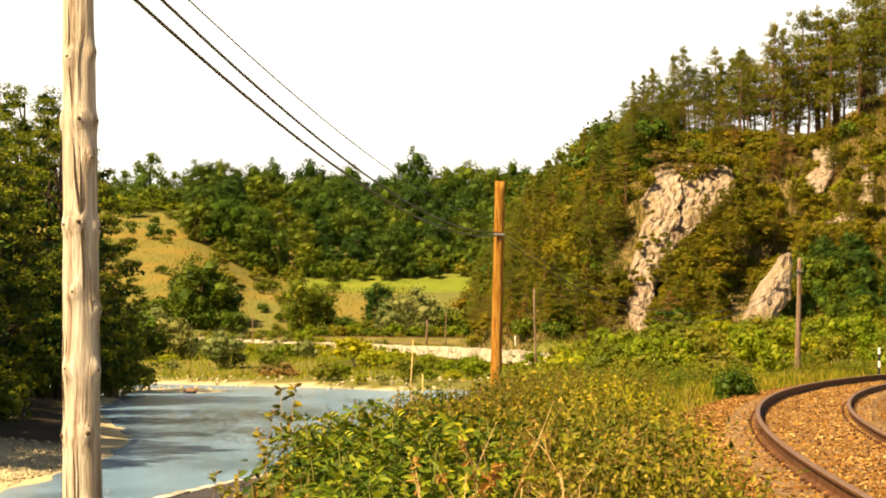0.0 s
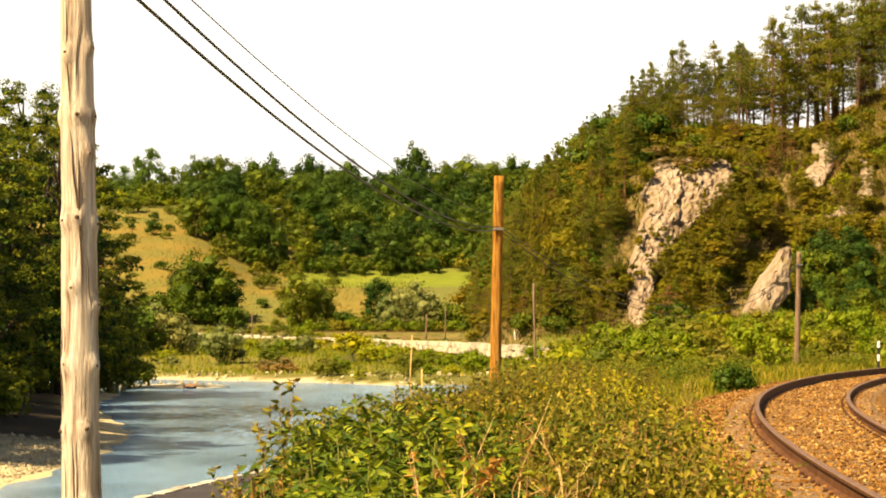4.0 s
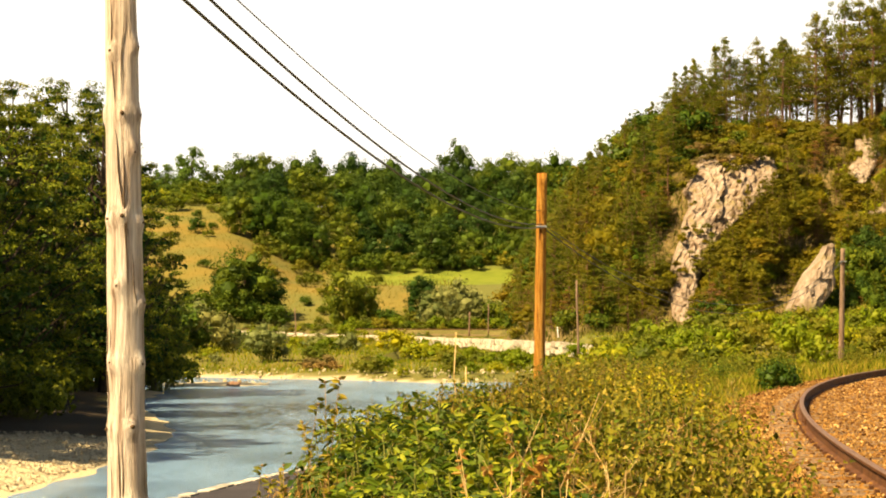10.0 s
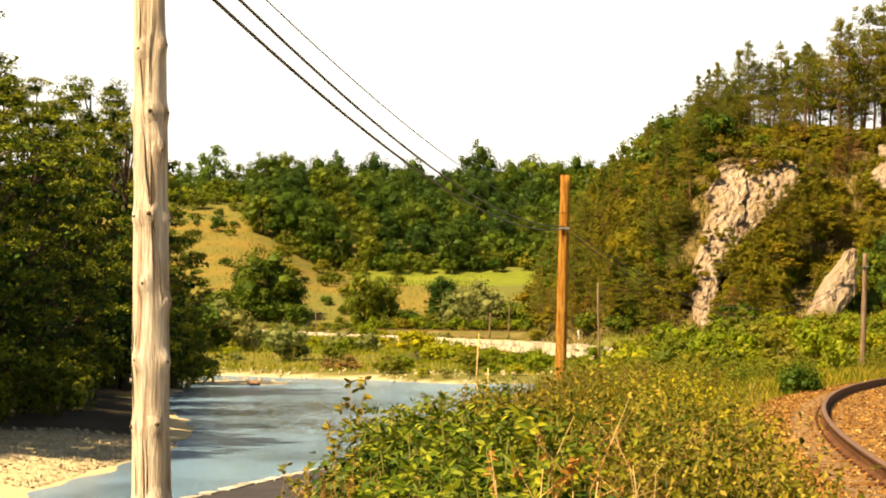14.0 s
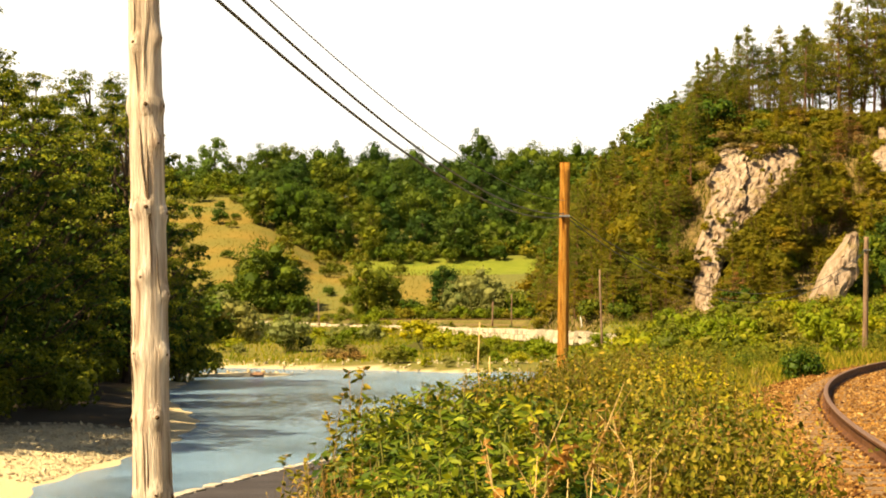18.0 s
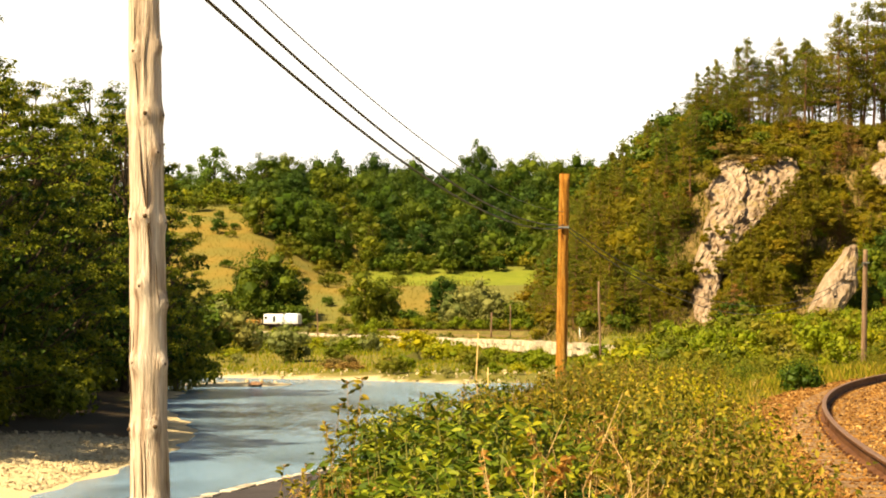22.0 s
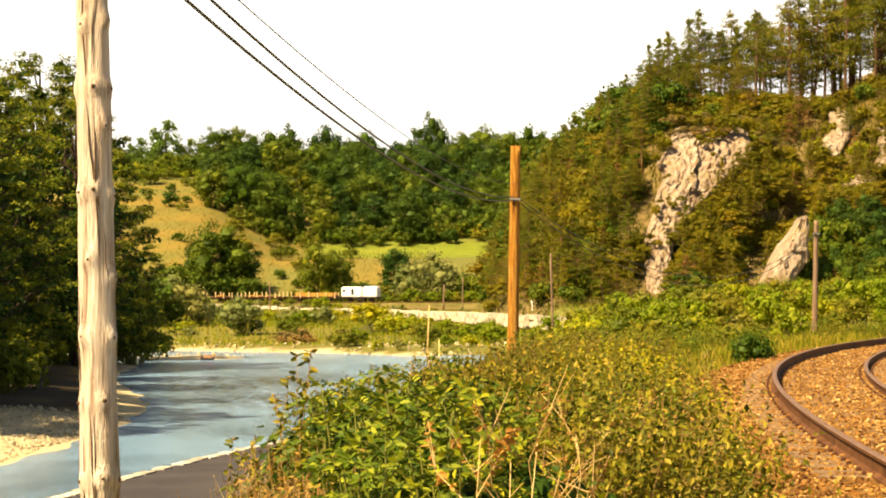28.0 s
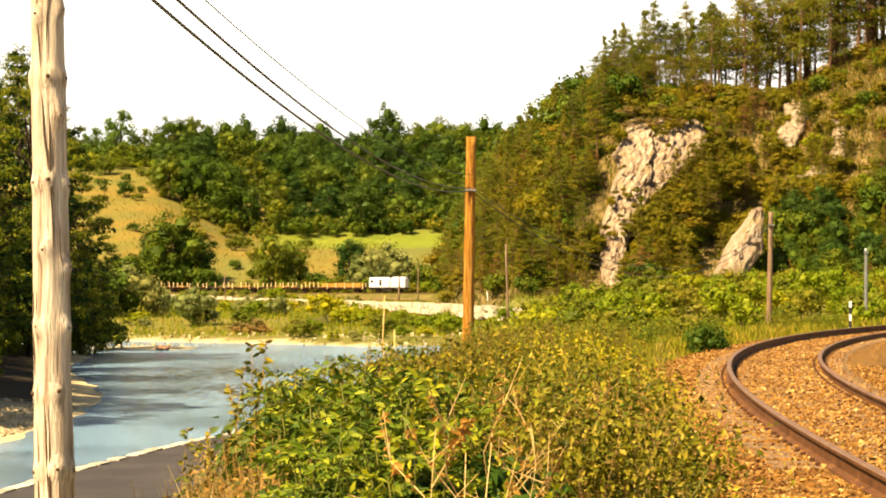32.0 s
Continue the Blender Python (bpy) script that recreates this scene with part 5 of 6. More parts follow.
def alder(seed):
    """A riverside tree in layers: flat sprays of leaves on wide boughs; dark-coloured leaves paint the shade inside."""
    g = np.random.default_rng(seed)
    H, W = 19.0, 11.5
    ob = thing("riverside_tree", "tall dark green alder leaning over the gravel bank", "tree", "trees")
    wood, crown, inner = Build(), Build(), Build()
    stem = bend(g, (0, 0, -0.3), (g.normal() * 0.5, g.normal() * 0.5, 0.9 * H), 8, 0.012)
    wood.tube(stem, np.linspace(0.4, 0.06, 8), 8)
    # dark leaf fill: the crown's deep shade put into leaf colour
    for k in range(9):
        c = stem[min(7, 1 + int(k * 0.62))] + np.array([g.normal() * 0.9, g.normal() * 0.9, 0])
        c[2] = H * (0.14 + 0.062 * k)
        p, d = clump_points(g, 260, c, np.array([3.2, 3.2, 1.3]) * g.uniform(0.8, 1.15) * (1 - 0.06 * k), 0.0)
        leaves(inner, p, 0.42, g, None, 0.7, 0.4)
    for i in range(58):
        k = (i + g.uniform()) / 58
        z = H * (0.1 + 0.86 * k)
        span = W * 0.5 * math.sin(math.pi * min(1, 0.24 + 0.72 * k)) ** 0.75
        a = i * 2.4 + g.uniform(-0.5, 0.5)
        r = span * g.uniform(0.5, 1.08)
        c = np.array([math.cos(a) * r, math.sin(a) * r, z])
        root = stem[min(7, max(1, int(k * 6)))]
        wood.tube(bend(g, root, c, 5, 0.05), np.linspace(0.09, 0.02, 5), 5)
        R = g.uniform(0.8, 1.55) * (1.1 - 0.45 * k)
        # dark leaves below each spray, coloured as its shaded underside
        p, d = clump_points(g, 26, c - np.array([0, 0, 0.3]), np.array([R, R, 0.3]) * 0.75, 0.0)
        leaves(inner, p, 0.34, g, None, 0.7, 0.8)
        for j in range(5):
            b = g.uniform(0, 6.28)
            q = R * math.sqrt(g.uniform(0.02, 1.0))
            e = c + np.array([math.cos(b) * q, math.sin(b) * q, g.uniform(-0.25, 0.35) - 0.25 * (q / R) ** 2])
            wood.tube([c, e], [0.025, 0.008], 3, False)
            p, d = clump_points(g, 62, e, np.array([0.62, 0.62, 0.24]) * g.uniform(0.75, 1.25), 0.2)
            leaves(crown, p, 0.17, g, d * 0.7, 0.65, 0.8)
    part("trunk", wood.mesh("trunk", M_BARK, True), ob)
    part("crown", crown.mesh("crown", L_ALDER), ob)
    part("inner_foliage", inner.mesh("inner_foliage", L_DEEP), ob, "dark leaves painted as the shade inside the crown")
    return ob


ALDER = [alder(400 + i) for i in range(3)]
# from (-32, 104) on: unseen trees added left of view to cast shade
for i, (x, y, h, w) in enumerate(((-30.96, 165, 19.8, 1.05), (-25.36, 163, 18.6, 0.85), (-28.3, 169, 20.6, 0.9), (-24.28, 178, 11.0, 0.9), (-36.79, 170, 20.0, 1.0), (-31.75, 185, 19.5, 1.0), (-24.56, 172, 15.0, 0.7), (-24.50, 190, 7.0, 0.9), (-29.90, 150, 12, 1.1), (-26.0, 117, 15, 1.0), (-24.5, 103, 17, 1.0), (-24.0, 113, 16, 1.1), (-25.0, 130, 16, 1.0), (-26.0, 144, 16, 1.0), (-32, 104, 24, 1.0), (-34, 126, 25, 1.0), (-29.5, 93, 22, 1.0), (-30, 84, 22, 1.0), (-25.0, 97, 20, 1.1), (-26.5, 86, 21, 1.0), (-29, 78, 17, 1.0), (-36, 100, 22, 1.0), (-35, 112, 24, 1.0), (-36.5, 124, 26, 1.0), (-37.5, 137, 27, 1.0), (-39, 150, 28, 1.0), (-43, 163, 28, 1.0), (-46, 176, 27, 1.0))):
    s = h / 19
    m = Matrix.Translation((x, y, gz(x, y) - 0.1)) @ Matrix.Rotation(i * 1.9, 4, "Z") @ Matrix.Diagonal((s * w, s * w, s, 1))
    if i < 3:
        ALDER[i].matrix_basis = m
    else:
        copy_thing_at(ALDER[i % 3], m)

for i in range(24):
    y = rng.uniform(118, 190)
    x = np.interp(y, [112, 134, 153, 175, 190], [-18.6, -20.8, -24, -26, -30]) - rng.uniform(2.5, 9)
    put(SHADEB, x, y, rng.uniform(1.6, 3.6), 3.5)

for i in range(26):
    y = rng.uniform(158, 192)
    put(SHADEB, np.interp(y, [158, 175, 192], [-25, -26.5, -30]) - rng.uniform(0.5, 8), y, rng.uniform(2.6, 4.6), 3.5)
for x, y, h in ((-24.01, 176, 3.6), (-23.78, 180, 3.4), (-24.04, 188, 3.2), (-23, 109, 3.0), (-25, 112, 4.0), (-21.5, 118, 2.2)):
    put(SHADEB, x, y, h, 3.5)

# the plain beyond the river
for x, y, h, kind, base in ((-22.0, 238, 4.1, WILLOW, 4), (-22.2, 239, 2.4, WOODB, 3.5), (-32.10, 262, 6.0, WILLOW, 4), (-29.68, 258, 5.0, WILLOW, 4), (-27.91, 262, 3.8, WILLOW, 4), (-26.74, 270, 3.0, GREENB, 3), (-32.60, 255, 6.5, WOODB, 3.5), (-25.64, 330, 2.4, WILLOW, 4), (-24.91, 300, 2.6, GREENB, 3), (-31.38, 500, 3.6, GREENB, 3), (-19.30, 330, 2.4, YELLOW, 2), (-13.66, 330, 2.6, YELLOW, 2), (-14.62, 320, 2.0, YELLOW, 2), (-16.11, 226, 1.4, DRYB, 1.6), (-17.40, 224, 1.2, DRYB, 1.6), (-11.82, 218, 1.3, DRYB, 1.6), (-18.36, 250, 1.6, GREENB, 3), (-37.21, 275, 7.0, WOODB, 3.5), (-38.51, 260, 8.0, WOODB, 3.5), (-41.04, 255, 8.0, WOODB, 3.5)):
    put(kind, x, y, h, base)
for x, y, h, kind, base in ((-11.4, 211, 1.9, SCRUB, 3), (-10.5, 212, 1.7, GREENB, 3), (-12.1, 213, 1.5, SCRUB, 3), (-8.6, 206, 1.0, GREENB, 3), (-6.8, 204, 1.1, WILLOW, 4), (-4.9, 205, 1.2, SCRUB, 3), (-3.2, 206, 1.3, GREENB, 3), (-1.4, 207, 1.1, YELLOW, 2), (-15.9, 219, 0.9, DRYB, 1.6), (-14.8, 219, 1.0, DRYB, 1.6), (-17.0, 220, 0.8, DRYB, 1.6), (-9.5, 262, 2.6, YELLOW, 2), (-12.3, 268, 2.8, YELLOW, 2), (-7.2, 255, 2.2, YELLOW, 2), (-16.4, 262, 2.4, WILLOW, 4)):
    put(kind, x, y, h, base)
for i in range(38):
    put((SCRUB, WOODB, GREENB)[i % 3], -46 + 54 * i / 37, rng.uniform(572, 579), rng.uniform(1.6, 4.2), (3, 3.5, 3)[i % 3])
for i in range(40):
    k = (i + rng.uniform()) / 40
    x = np.interp(k, [0, 0.35, 0.6, 0.8, 1], [-62, -40, -20, -6, 1])
    y = float(np.interp(x, [p[0] for p in WALL], [p[1] for p in WALL])) + rng.uniform(4, 22)
    put((SCRUB, GREENB, WILLOW)[i % 3], x, y, rng.uniform(1.3, 2.4), (3, 3, 4)[i % 3])
n = 0
while n < 110:
    y = 222 + 298 * rng.uniform() ** 1.5
    x = rng.uniform(-0.145, 0.05) * y
    if gz(x, y) < WATER + 0.15 or (abs(x / y + 0.0922) < 0.016 and y < 262):
        continue
    n += 1
    k = rng.uniform()
    put(SCRUB if k < 0.2 else (YELLOW if k < 0.27 else (WILLOW if k < 0.47 else GREENB)), x, y, rng.uniform(0.9, 2.4) * (1.0 if y < 290 else 0.6), 2 if 0.2 <= k < 0.27 else (4 if 0.27 <= k < 0.47 else 3))
n = 0
while n < 260:
    y = rng.uniform(75, 296)
    x = rng.uniform(0.035, 0.19) * y
    d = float(track_distance(np.array([x]), np.array([y]))[0])
    if abs(d) < 5.5 or gz(x, y) < WATER + 0.3 or (d < 0 and y < 85):
        continue
    n += 1
    k = rng.uniform()
    put(SCRUB if k < 0.5 else (GREENB if k < 0.98 else YELLOW), x, y, rng.uniform(0.8, 1.6) * (1 + 1.0 * (y > 130)), 3 if k < 0.98 else 2)

# ---------------------------------------------------------------- near verge: weeds, saplings, dry stalks


def lancets(build, base, along, nor, length, width, fold=0.16):
    """Pointed leaves of six corners, folded along the midrib, from base in the direction along."""
    w = np.cross(nor, along)
    w /= np.linalg.norm(w, axis=1, keepdims=True) + 1e-9
    nor = np.cross(along, w)
    L, W = np.asarray(length)[:, None], np.asarray(width)[:, None]
    a, b = base + along * L * 0.35, base + along * L * 0.72
    tip = base + along * L
    up = nor * W * fold
    v = np.stack([base, a + w * W * 0.5 + up, b + w * W * 0.36 + up, tip, b - w * W * 0.36 + up, a - w * W * 0.5 + up], 1).reshape(-1, 3)
    i = np.arange(len(base)) * 6
    f = np.concatenate([np.stack([i, i + 1, i + 2, i + 3], 1), np.stack([i, i + 3, i + 4, i + 5], 1)]).tolist()
    build.add(v, f)


def weed(name, label, seed, H, spread, stems, per, length, width, leafmat, stemmat, category="weed", top=0.25, droop=0.1, rise=(-1.6, 2.2)):
    """A clump of upright weeds: thin leaning stems set with leaves nearly to the ground."""
    g = np.random.default_rng(seed)
    st, lf = Build(), Build()
    for i in range(stems):
        a, r = g.uniform(0, 6.28), spread * math.sqrt(g.uniform())
        h = H * g.uniform(0.55, 1.0)
        b = np.array([math.cos(a) * r * 0.6, math.sin(a) * r * 0.6, -0.05])
        e = np.array([math.cos(a) * r * 1.25 + g.normal() * 0.05, math.sin(a) * r * 1.25 + g.normal() * 0.05, h])
        p = bend(g, b, e, 5, 0.03)
        st.tube(p, np.linspace(0.0032, 0.0012, 5), 3, False)
        t = g.uniform(top * 0.4, 1.0, per)
        base = np.stack([np.interp(t, np.linspace(0, 1, 5), p[:, k]) for k in range(3)], 1)
        al = unit(np.stack([g.normal(size=per), g.normal(size=per), g.uniform(*rise, per) - droop], 1))
        nor = unit(np.stack([g.normal(size=per) * 0.9, g.normal(size=per) * 0.9, np.full(per, 0.45)], 1))
        if width < 0.02:
            L, W = (length * g.uniform(0.6, 1.3, per))[:, None], (width * g.uniform(0.7, 1.2, per))[:, None]
            w = unit(np.cross(nor, al))
            q = np.arange(per) * 4
            lf.add(np.stack([base, base + al * L * 0.45 + w * W * 0.5, base + al * L, base + al * L * 0.45 - w * W * 0.5], 1).reshape(-1, 3), np.stack([q, q + 1, q + 2, q + 3], 1).tolist())
        else:
            lancets(lf, base, al, nor, length * g.uniform(0.6, 1.3, per), width * g.uniform(0.7, 1.2, per))
    ob = tagged(new(name, st.mesh(name, stemmat)), label, category, "verge plants", "stuff")
    part("foliage", lf.mesh("foliage", leafmat), ob)
    return ob


def ash_sapling(seed, H):
    """A sapling with feathered leaves: pairs of pointed leaflets on arching stalks."""
    g = np.random.default_rng(seed)
    ob = thing("ash_sapling", "leafy green sapling with feathered leaves by the track", "sapling", "verge saplings")
    st, lf = Build(), Build()
    for k in range(3):
        a = g.uniform(0, 6.28)
        p = bend(g, (math.cos(a) * 0.05, math.sin(a) * 0.05, -0.05), (math.cos(a) * 0.18, math.sin(a) * 0.18, H * g.uniform(0.75, 1.0)), 6, 0.02)
        st.tube(p, np.linspace(0.012, 0.004, 6), 6)
        for j in range(17):
            t = 0.12 + 0.88 * (j + g.uniform()) / 17
            b = np.array([np.interp(t, np.linspace(0, 1, 6), p[:, c]) for c in range(3)])
            az = j * 2.4 + g.uniform(-0.5, 0.5)
            L = g.uniform(0.2, 0.34) * (1.15 - 0.35 * t)
            d = unit(np.array([math.cos(az), math.sin(az), g.uniform(0.3, 1.0)]))
            tt = np.linspace(0, 1, 7)
            q = b + d * L * tt[:, None] - np.array([0, 0, 1.0]) * L * 0.5 * (tt ** 2)[:, None]
            st.tube(q, np.linspace(0.003, 0.0012, 7), 3, False)
            side = unit(np.cross(d, (0, 0, 1.0)))
            base, al = [q[-1]], [unit(q[-1] - q[-2])]
            for i in range(1, 7):
                for s in (-1, 1):
                    base.append(q[i] - (q[i] - q[i - 1]) * 0.4)
                    al.append(unit(side * s * 0.75 + d * 0.6 + g.normal(size=3) * 0.2 + np.array([0, 0, g.uniform(-1.0, 0.35)])))
            n = len(base)
            nor = np.tile(np.array([math.cos(az) * 0.8, math.sin(az) * 0.8, 0.7]), (n, 1)) + g.normal(size=(n, 3)) * 0.4
            lancets(lf, np.array(base), np.array(al), unit(nor), 0.058 * g.uniform(0.75, 1.25, n), 0.024 * g.uniform(0.85, 1.2, n))
    part("stem", st.mesh("stem", M_STEM, True), ob)
    part("foliage", lf.mesh("foliage", L_FRESH), ob)
    return ob


def dry_stalk(seed, H, leafy):
    """A dead branching stalk, pale and brittle, with a few curled leaves left."""
    g = np.random.default_rng(seed)
    ob = thing("dry_stalk", "pale dead branching stalk with curled brown leaves", "dry plant", "dry stalks")
    st, lf = Build(), Build()
    lean = g.normal(size=2) * 0.10
    main = bend(g, (0, 0, -0.05), (lean[0], lean[1], H), 7, 0.015)
    st.tube(main, np.linspace(0.004, 0.0014, 7), 6)
    for j in range(7):
        t = 0.35 + 0.6 * j / 7 + g.uniform(-0.03, 0.03)
        b = np.array([np.interp(t, np.linspace(0, 1, 7), main[:, c]) for c in range(3)])
        a = g.uniform(0, 6.28)
        L = H * g.uniform(0.14, 0.32)
        e = b + np.array([math.cos(a) * L * 0.6, math.sin(a) * L * 0.6, L * 0.85])
        br = bend(g, b, e, 4, 0.04)
        st.tube(br, np.linspace(0.0026, 0.001, 4), 5, False)
        for i in range(2):
            e2 = br[2] + np.array([g.normal() * 0.09, g.normal() * 0.09, g.uniform(0.05, 0.16)])
            st.tube([br[2], e2], [0.002, 0.001], 4, False)
        n = leafy
        tt = g.uniform(0.4, 1.0, n)
        base = np.stack([np.interp(tt, np.linspace(0, 1, 4), br[:, c]) for c in range(3)], 1)
        al = unit(np.stack([g.normal(size=n), g.normal(size=n), g.uniform(-1.4, 0.2, n)], 1))
        lancets(lf, base, al, unit(g.normal(size=(n, 3))), 0.03 * g.uniform(0.6, 1.3, n), 0.013 * g.uniform(0.7, 1.4, n), 0.5)
    part("stem", st.mesh("stem", M_DEADWOOD, True), ob)
    part("foliage", lf.mesh("foliage", L_DRY), ob)
    return ob


WEED = [weed("tall_weed", "tall olive green weed clump on the verge", 500 + i, 1.05, 0.32, 26, 74, 0.036, 0.0125, L_WEED, (M_STEM, M_DRYSTEM)[i % 2]) for i in range(4)]
BROAD = [weed("leafy_weed", "broad-leaved green weed clump on the verge", 510 + i, 0.95, 0.30, 20, 60, 0.045, 0.0198, L_FRESH, M_STEM) for i in range(2)]
GOLD = [weed("yellow_weed", "yellow-leaved weed clump on the verge", 520 + i, 0.85, 0.28, 16, 42, 0.036, 0.0195, L_YELLOW, M_STEM) for i in range(2)]
RUST = [weed("dry_weed", "dry rust-brown weed clump on the verge", 530 + i, 0.8, 0.26, 26, 26, 0.034, 0.009, L_DRY, M_DRYSTEM) for i in range(2)]
STRAW = [weed("straw_grass", "tuft of tall straw-coloured dry grass", 540 + i, 0.8, 0.22, 70, 3, 0.32, 0.006, L_STRAW, M_DEADWOOD, "grass tuft", 0.1, 0.0, (1.2, 4.0)) for i in range(2)]


MOUND = [shrub("verge_bush", "low leafy bush on the railway verge", 370 + i, 1.2, 1.7, 16, 60, 0.085, (L_WEED, L_FRESH, L_SCRUB)[i], "verge plants", core=0) for i in range(3)]


def room(x, y):
    """How tall the growth at a place may be: it rises from the road towards the track and thins out at the ballast."""
    fall = np.interp(x / y, [-0.075, -0.0606, -0.0478, -0.018, -0.005, 0.01, 0.025, 0.057, 0.067, 0.078, 0.089, 0.098], [0.060, 0.034, 0.0265, 0.0215, 0.0205, 0.017, 0.0135, 0.0140, 0.0165, 0.0235, 0.033, 0.05])
    return max(0.15, 1.36 - fall * y - gz(x, y))


def verge(kind, x, y, h, base, sink=0.03):
    """The growth stands in humps and hollows, never higher than its place allows."""
    hump = 0.88 + 0.18 * float(wave(np.array([x * 2.2]), np.array([y * 0.7]), 0.5, 3.0)[0])
    put(kind, x, y, max(0.25, min(h, room(x, y)) * hump), base, sink=sink)


ASH = [ash_sapling(600 + i, 1.3) for i in range(3)]
for x, y, h in ((-0.50, 11.0, 1.15), (-0.36, 10.8, 1.25), (-0.20, 11.2, 1.30), (-0.05, 10.6, 1.38), (-0.30, 12.0, 1.35), (-0.42, 10.5, 0.95), (-0.28, 10.3, 0.9), (-0.13, 10.4, 1.0), (-0.58, 11.5, 1.0), (-0.47, 11.9, 1.2), (-0.12, 11.8, 1.35), (0.02, 11.6, 1.3), (-0.7, 13.6, 1.2), (-0.3, 13.2, 1.35), (-0.55, 13.0, 1.25), (-0.85, 15.4, 1.35), (-0.62, 15.0, 1.45), (-0.35, 14.4, 1.5), (-0.1, 13.6, 1.45), (-1.25, 20.5, 1.5), (-0.95, 19.5, 1.7), (-0.6, 18.5, 1.7), (-1.75, 26.0, 1.75), (-1.4, 25.0, 1.95), (-1.0, 24.0, 2.0), (-0.5, 22.5, 1.8), (-2.0, 34.0, 2.3), (-1.5, 33.0, 2.4), (-1.0, 31.0, 2.2), (-0.4, 28.0, 1.9), (-1.9, 46.0, 2.5), (-1.2, 44.0, 2.4), (-0.6, 40.0, 2.2)):
    put(ASH, x, y, min(h, room(x, y)), 1.3)
# dark-coloured bushes that stand in for the shade inside the sapling bush
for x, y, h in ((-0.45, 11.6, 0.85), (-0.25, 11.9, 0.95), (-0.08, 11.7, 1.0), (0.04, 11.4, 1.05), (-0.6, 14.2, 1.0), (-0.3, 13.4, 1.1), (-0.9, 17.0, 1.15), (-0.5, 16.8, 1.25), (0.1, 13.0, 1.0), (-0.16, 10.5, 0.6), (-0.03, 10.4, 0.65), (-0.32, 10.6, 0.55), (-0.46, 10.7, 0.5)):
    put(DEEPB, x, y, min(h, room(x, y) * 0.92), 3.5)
STALK = [dry_stalk(620 + i, 1.35, n) for i, n in enumerate((16, 26, 12))]
for x, y, h, turn in ((0.055, 6.9, 1.2, 0.4), (0.0, 7.0, 1.26, 2.2), (0.12, 7.2, 1.16, 4.0), (0.18, 7.4, 1.24, 1.0), (0.75, 14.0, 0.9, 2.0), (0.42, 12.0, 0.95, 0.3), (1.2, 20.0, 0.8, 3.0), (-1.5, 17.5, 1.0, 2.6), (0.3, 10.4, 1.0, 4.4), (0.6, 17.0, 0.9, 5.2)):
    put(STALK, x, y, h, 1.35, turn)
# slender weeds that stand alone before the water


def slender_weed(seed, H):
    g = np.random.default_rng(seed)
    ob = thing("slender_weed", "slender dark-leaved weed with a dried seed head", "weed", "slender weeds")
    st, lf, hd = Build(), Build(), Build()
    p = bend(g, (0, 0, -0.05), (g.normal() * 0.06, g.normal() * 0.06, H), 7, 0.012)
    st.tube(p, np.linspace(0.003, 0.0012, 7), 4)
    n = 60
    t = g.uniform(0.35, 1.0, n)
    base = np.stack([np.interp(t, np.linspace(0, 1, 7), p[:, c]) for c in range(3)], 1)
    al = unit(np.stack([g.normal(size=n), g.normal(size=n), g.uniform(-0.8, 0.8, n)], 1))
    lancets(lf, base, al, unit(g.normal(size=(n, 3))), 0.04 * g.uniform(0.6, 1.3, n), 0.018 * g.uniform(0.7, 1.2, n))
    hd.add(p[6] + ICO * 0.007 * g.uniform(0.7, 1.3, (12, 1)), ICO_FACES)
    part("stem", st.mesh("stem", M_DRYSTEM, True), ob)
    part("foliage", lf.mesh("foliage", L_WEED), ob)
    part("seed_head", hd.mesh("seed_head", M_DRYSTEM), ob, "round dried seed head")
    return ob


SLENDER = [slender_weed(640 + i, 1.0) for i in range(3)]
for x, y, h in ((-1.36, 14.0, 1.2), (-1.28, 14.3, 1.08), (-1.2, 13.8, 1.12), (-1.12, 14.2, 1.0), (-1.05, 14.0, 1.32), (-1.0, 14.6, 1.38), (-1.42, 14.8, 1.1), (-1.16, 14.9, 1.25), (-0.95, 13.6, 1.4)):
    put(SLENDER, x, y, h, 1.0)
for n in range(30):
    y = rng.uniform(12.0, 16.0)
    x = rng.uniform(-0.09, -0.06) * y
    verge(RUST if n % 5 else STRAW, x, y, rng.uniform(0.85, 1.3) * (0.7 if n % 5 == 0 else 1.0), 0.8)
# the bank between track and road
n = 0
while n < 330:
    y = 16.0 + 42 * rng.uniform() ** 1.25
    i = int(np.argmin(np.abs(TRACK[:, 1] - y)))
    d = rng.uniform(2.75, 5.6)
    x, yy, _ = at_track(i, -d)
    if x / yy < -0.072 + 0.0012 * max(0, yy - 15) or (yy < 13 and x > 0.6):
        continue
    n += 1
    k = rng.uniform()
    h = rng.uniform(0.85, 1.45) * (0.72 if d < 3.1 else 1.0)
    if d < 3.2 and k > 0.85:
        verge(STRAW, x, yy, rng.uniform(0.22, 0.4), 0.8)
    elif k < 0.62:
        verge(WEED, x, yy, h, 1.05)
    elif k < 0.70:
        verge(BROAD, x, yy, h * 0.95, 0.95)
    elif k < 0.86:
        verge(GOLD, x, yy, h * 0.8, 0.85)
    else:
        verge(RUST, x, yy, h * 0.9, 0.8)
n = 0
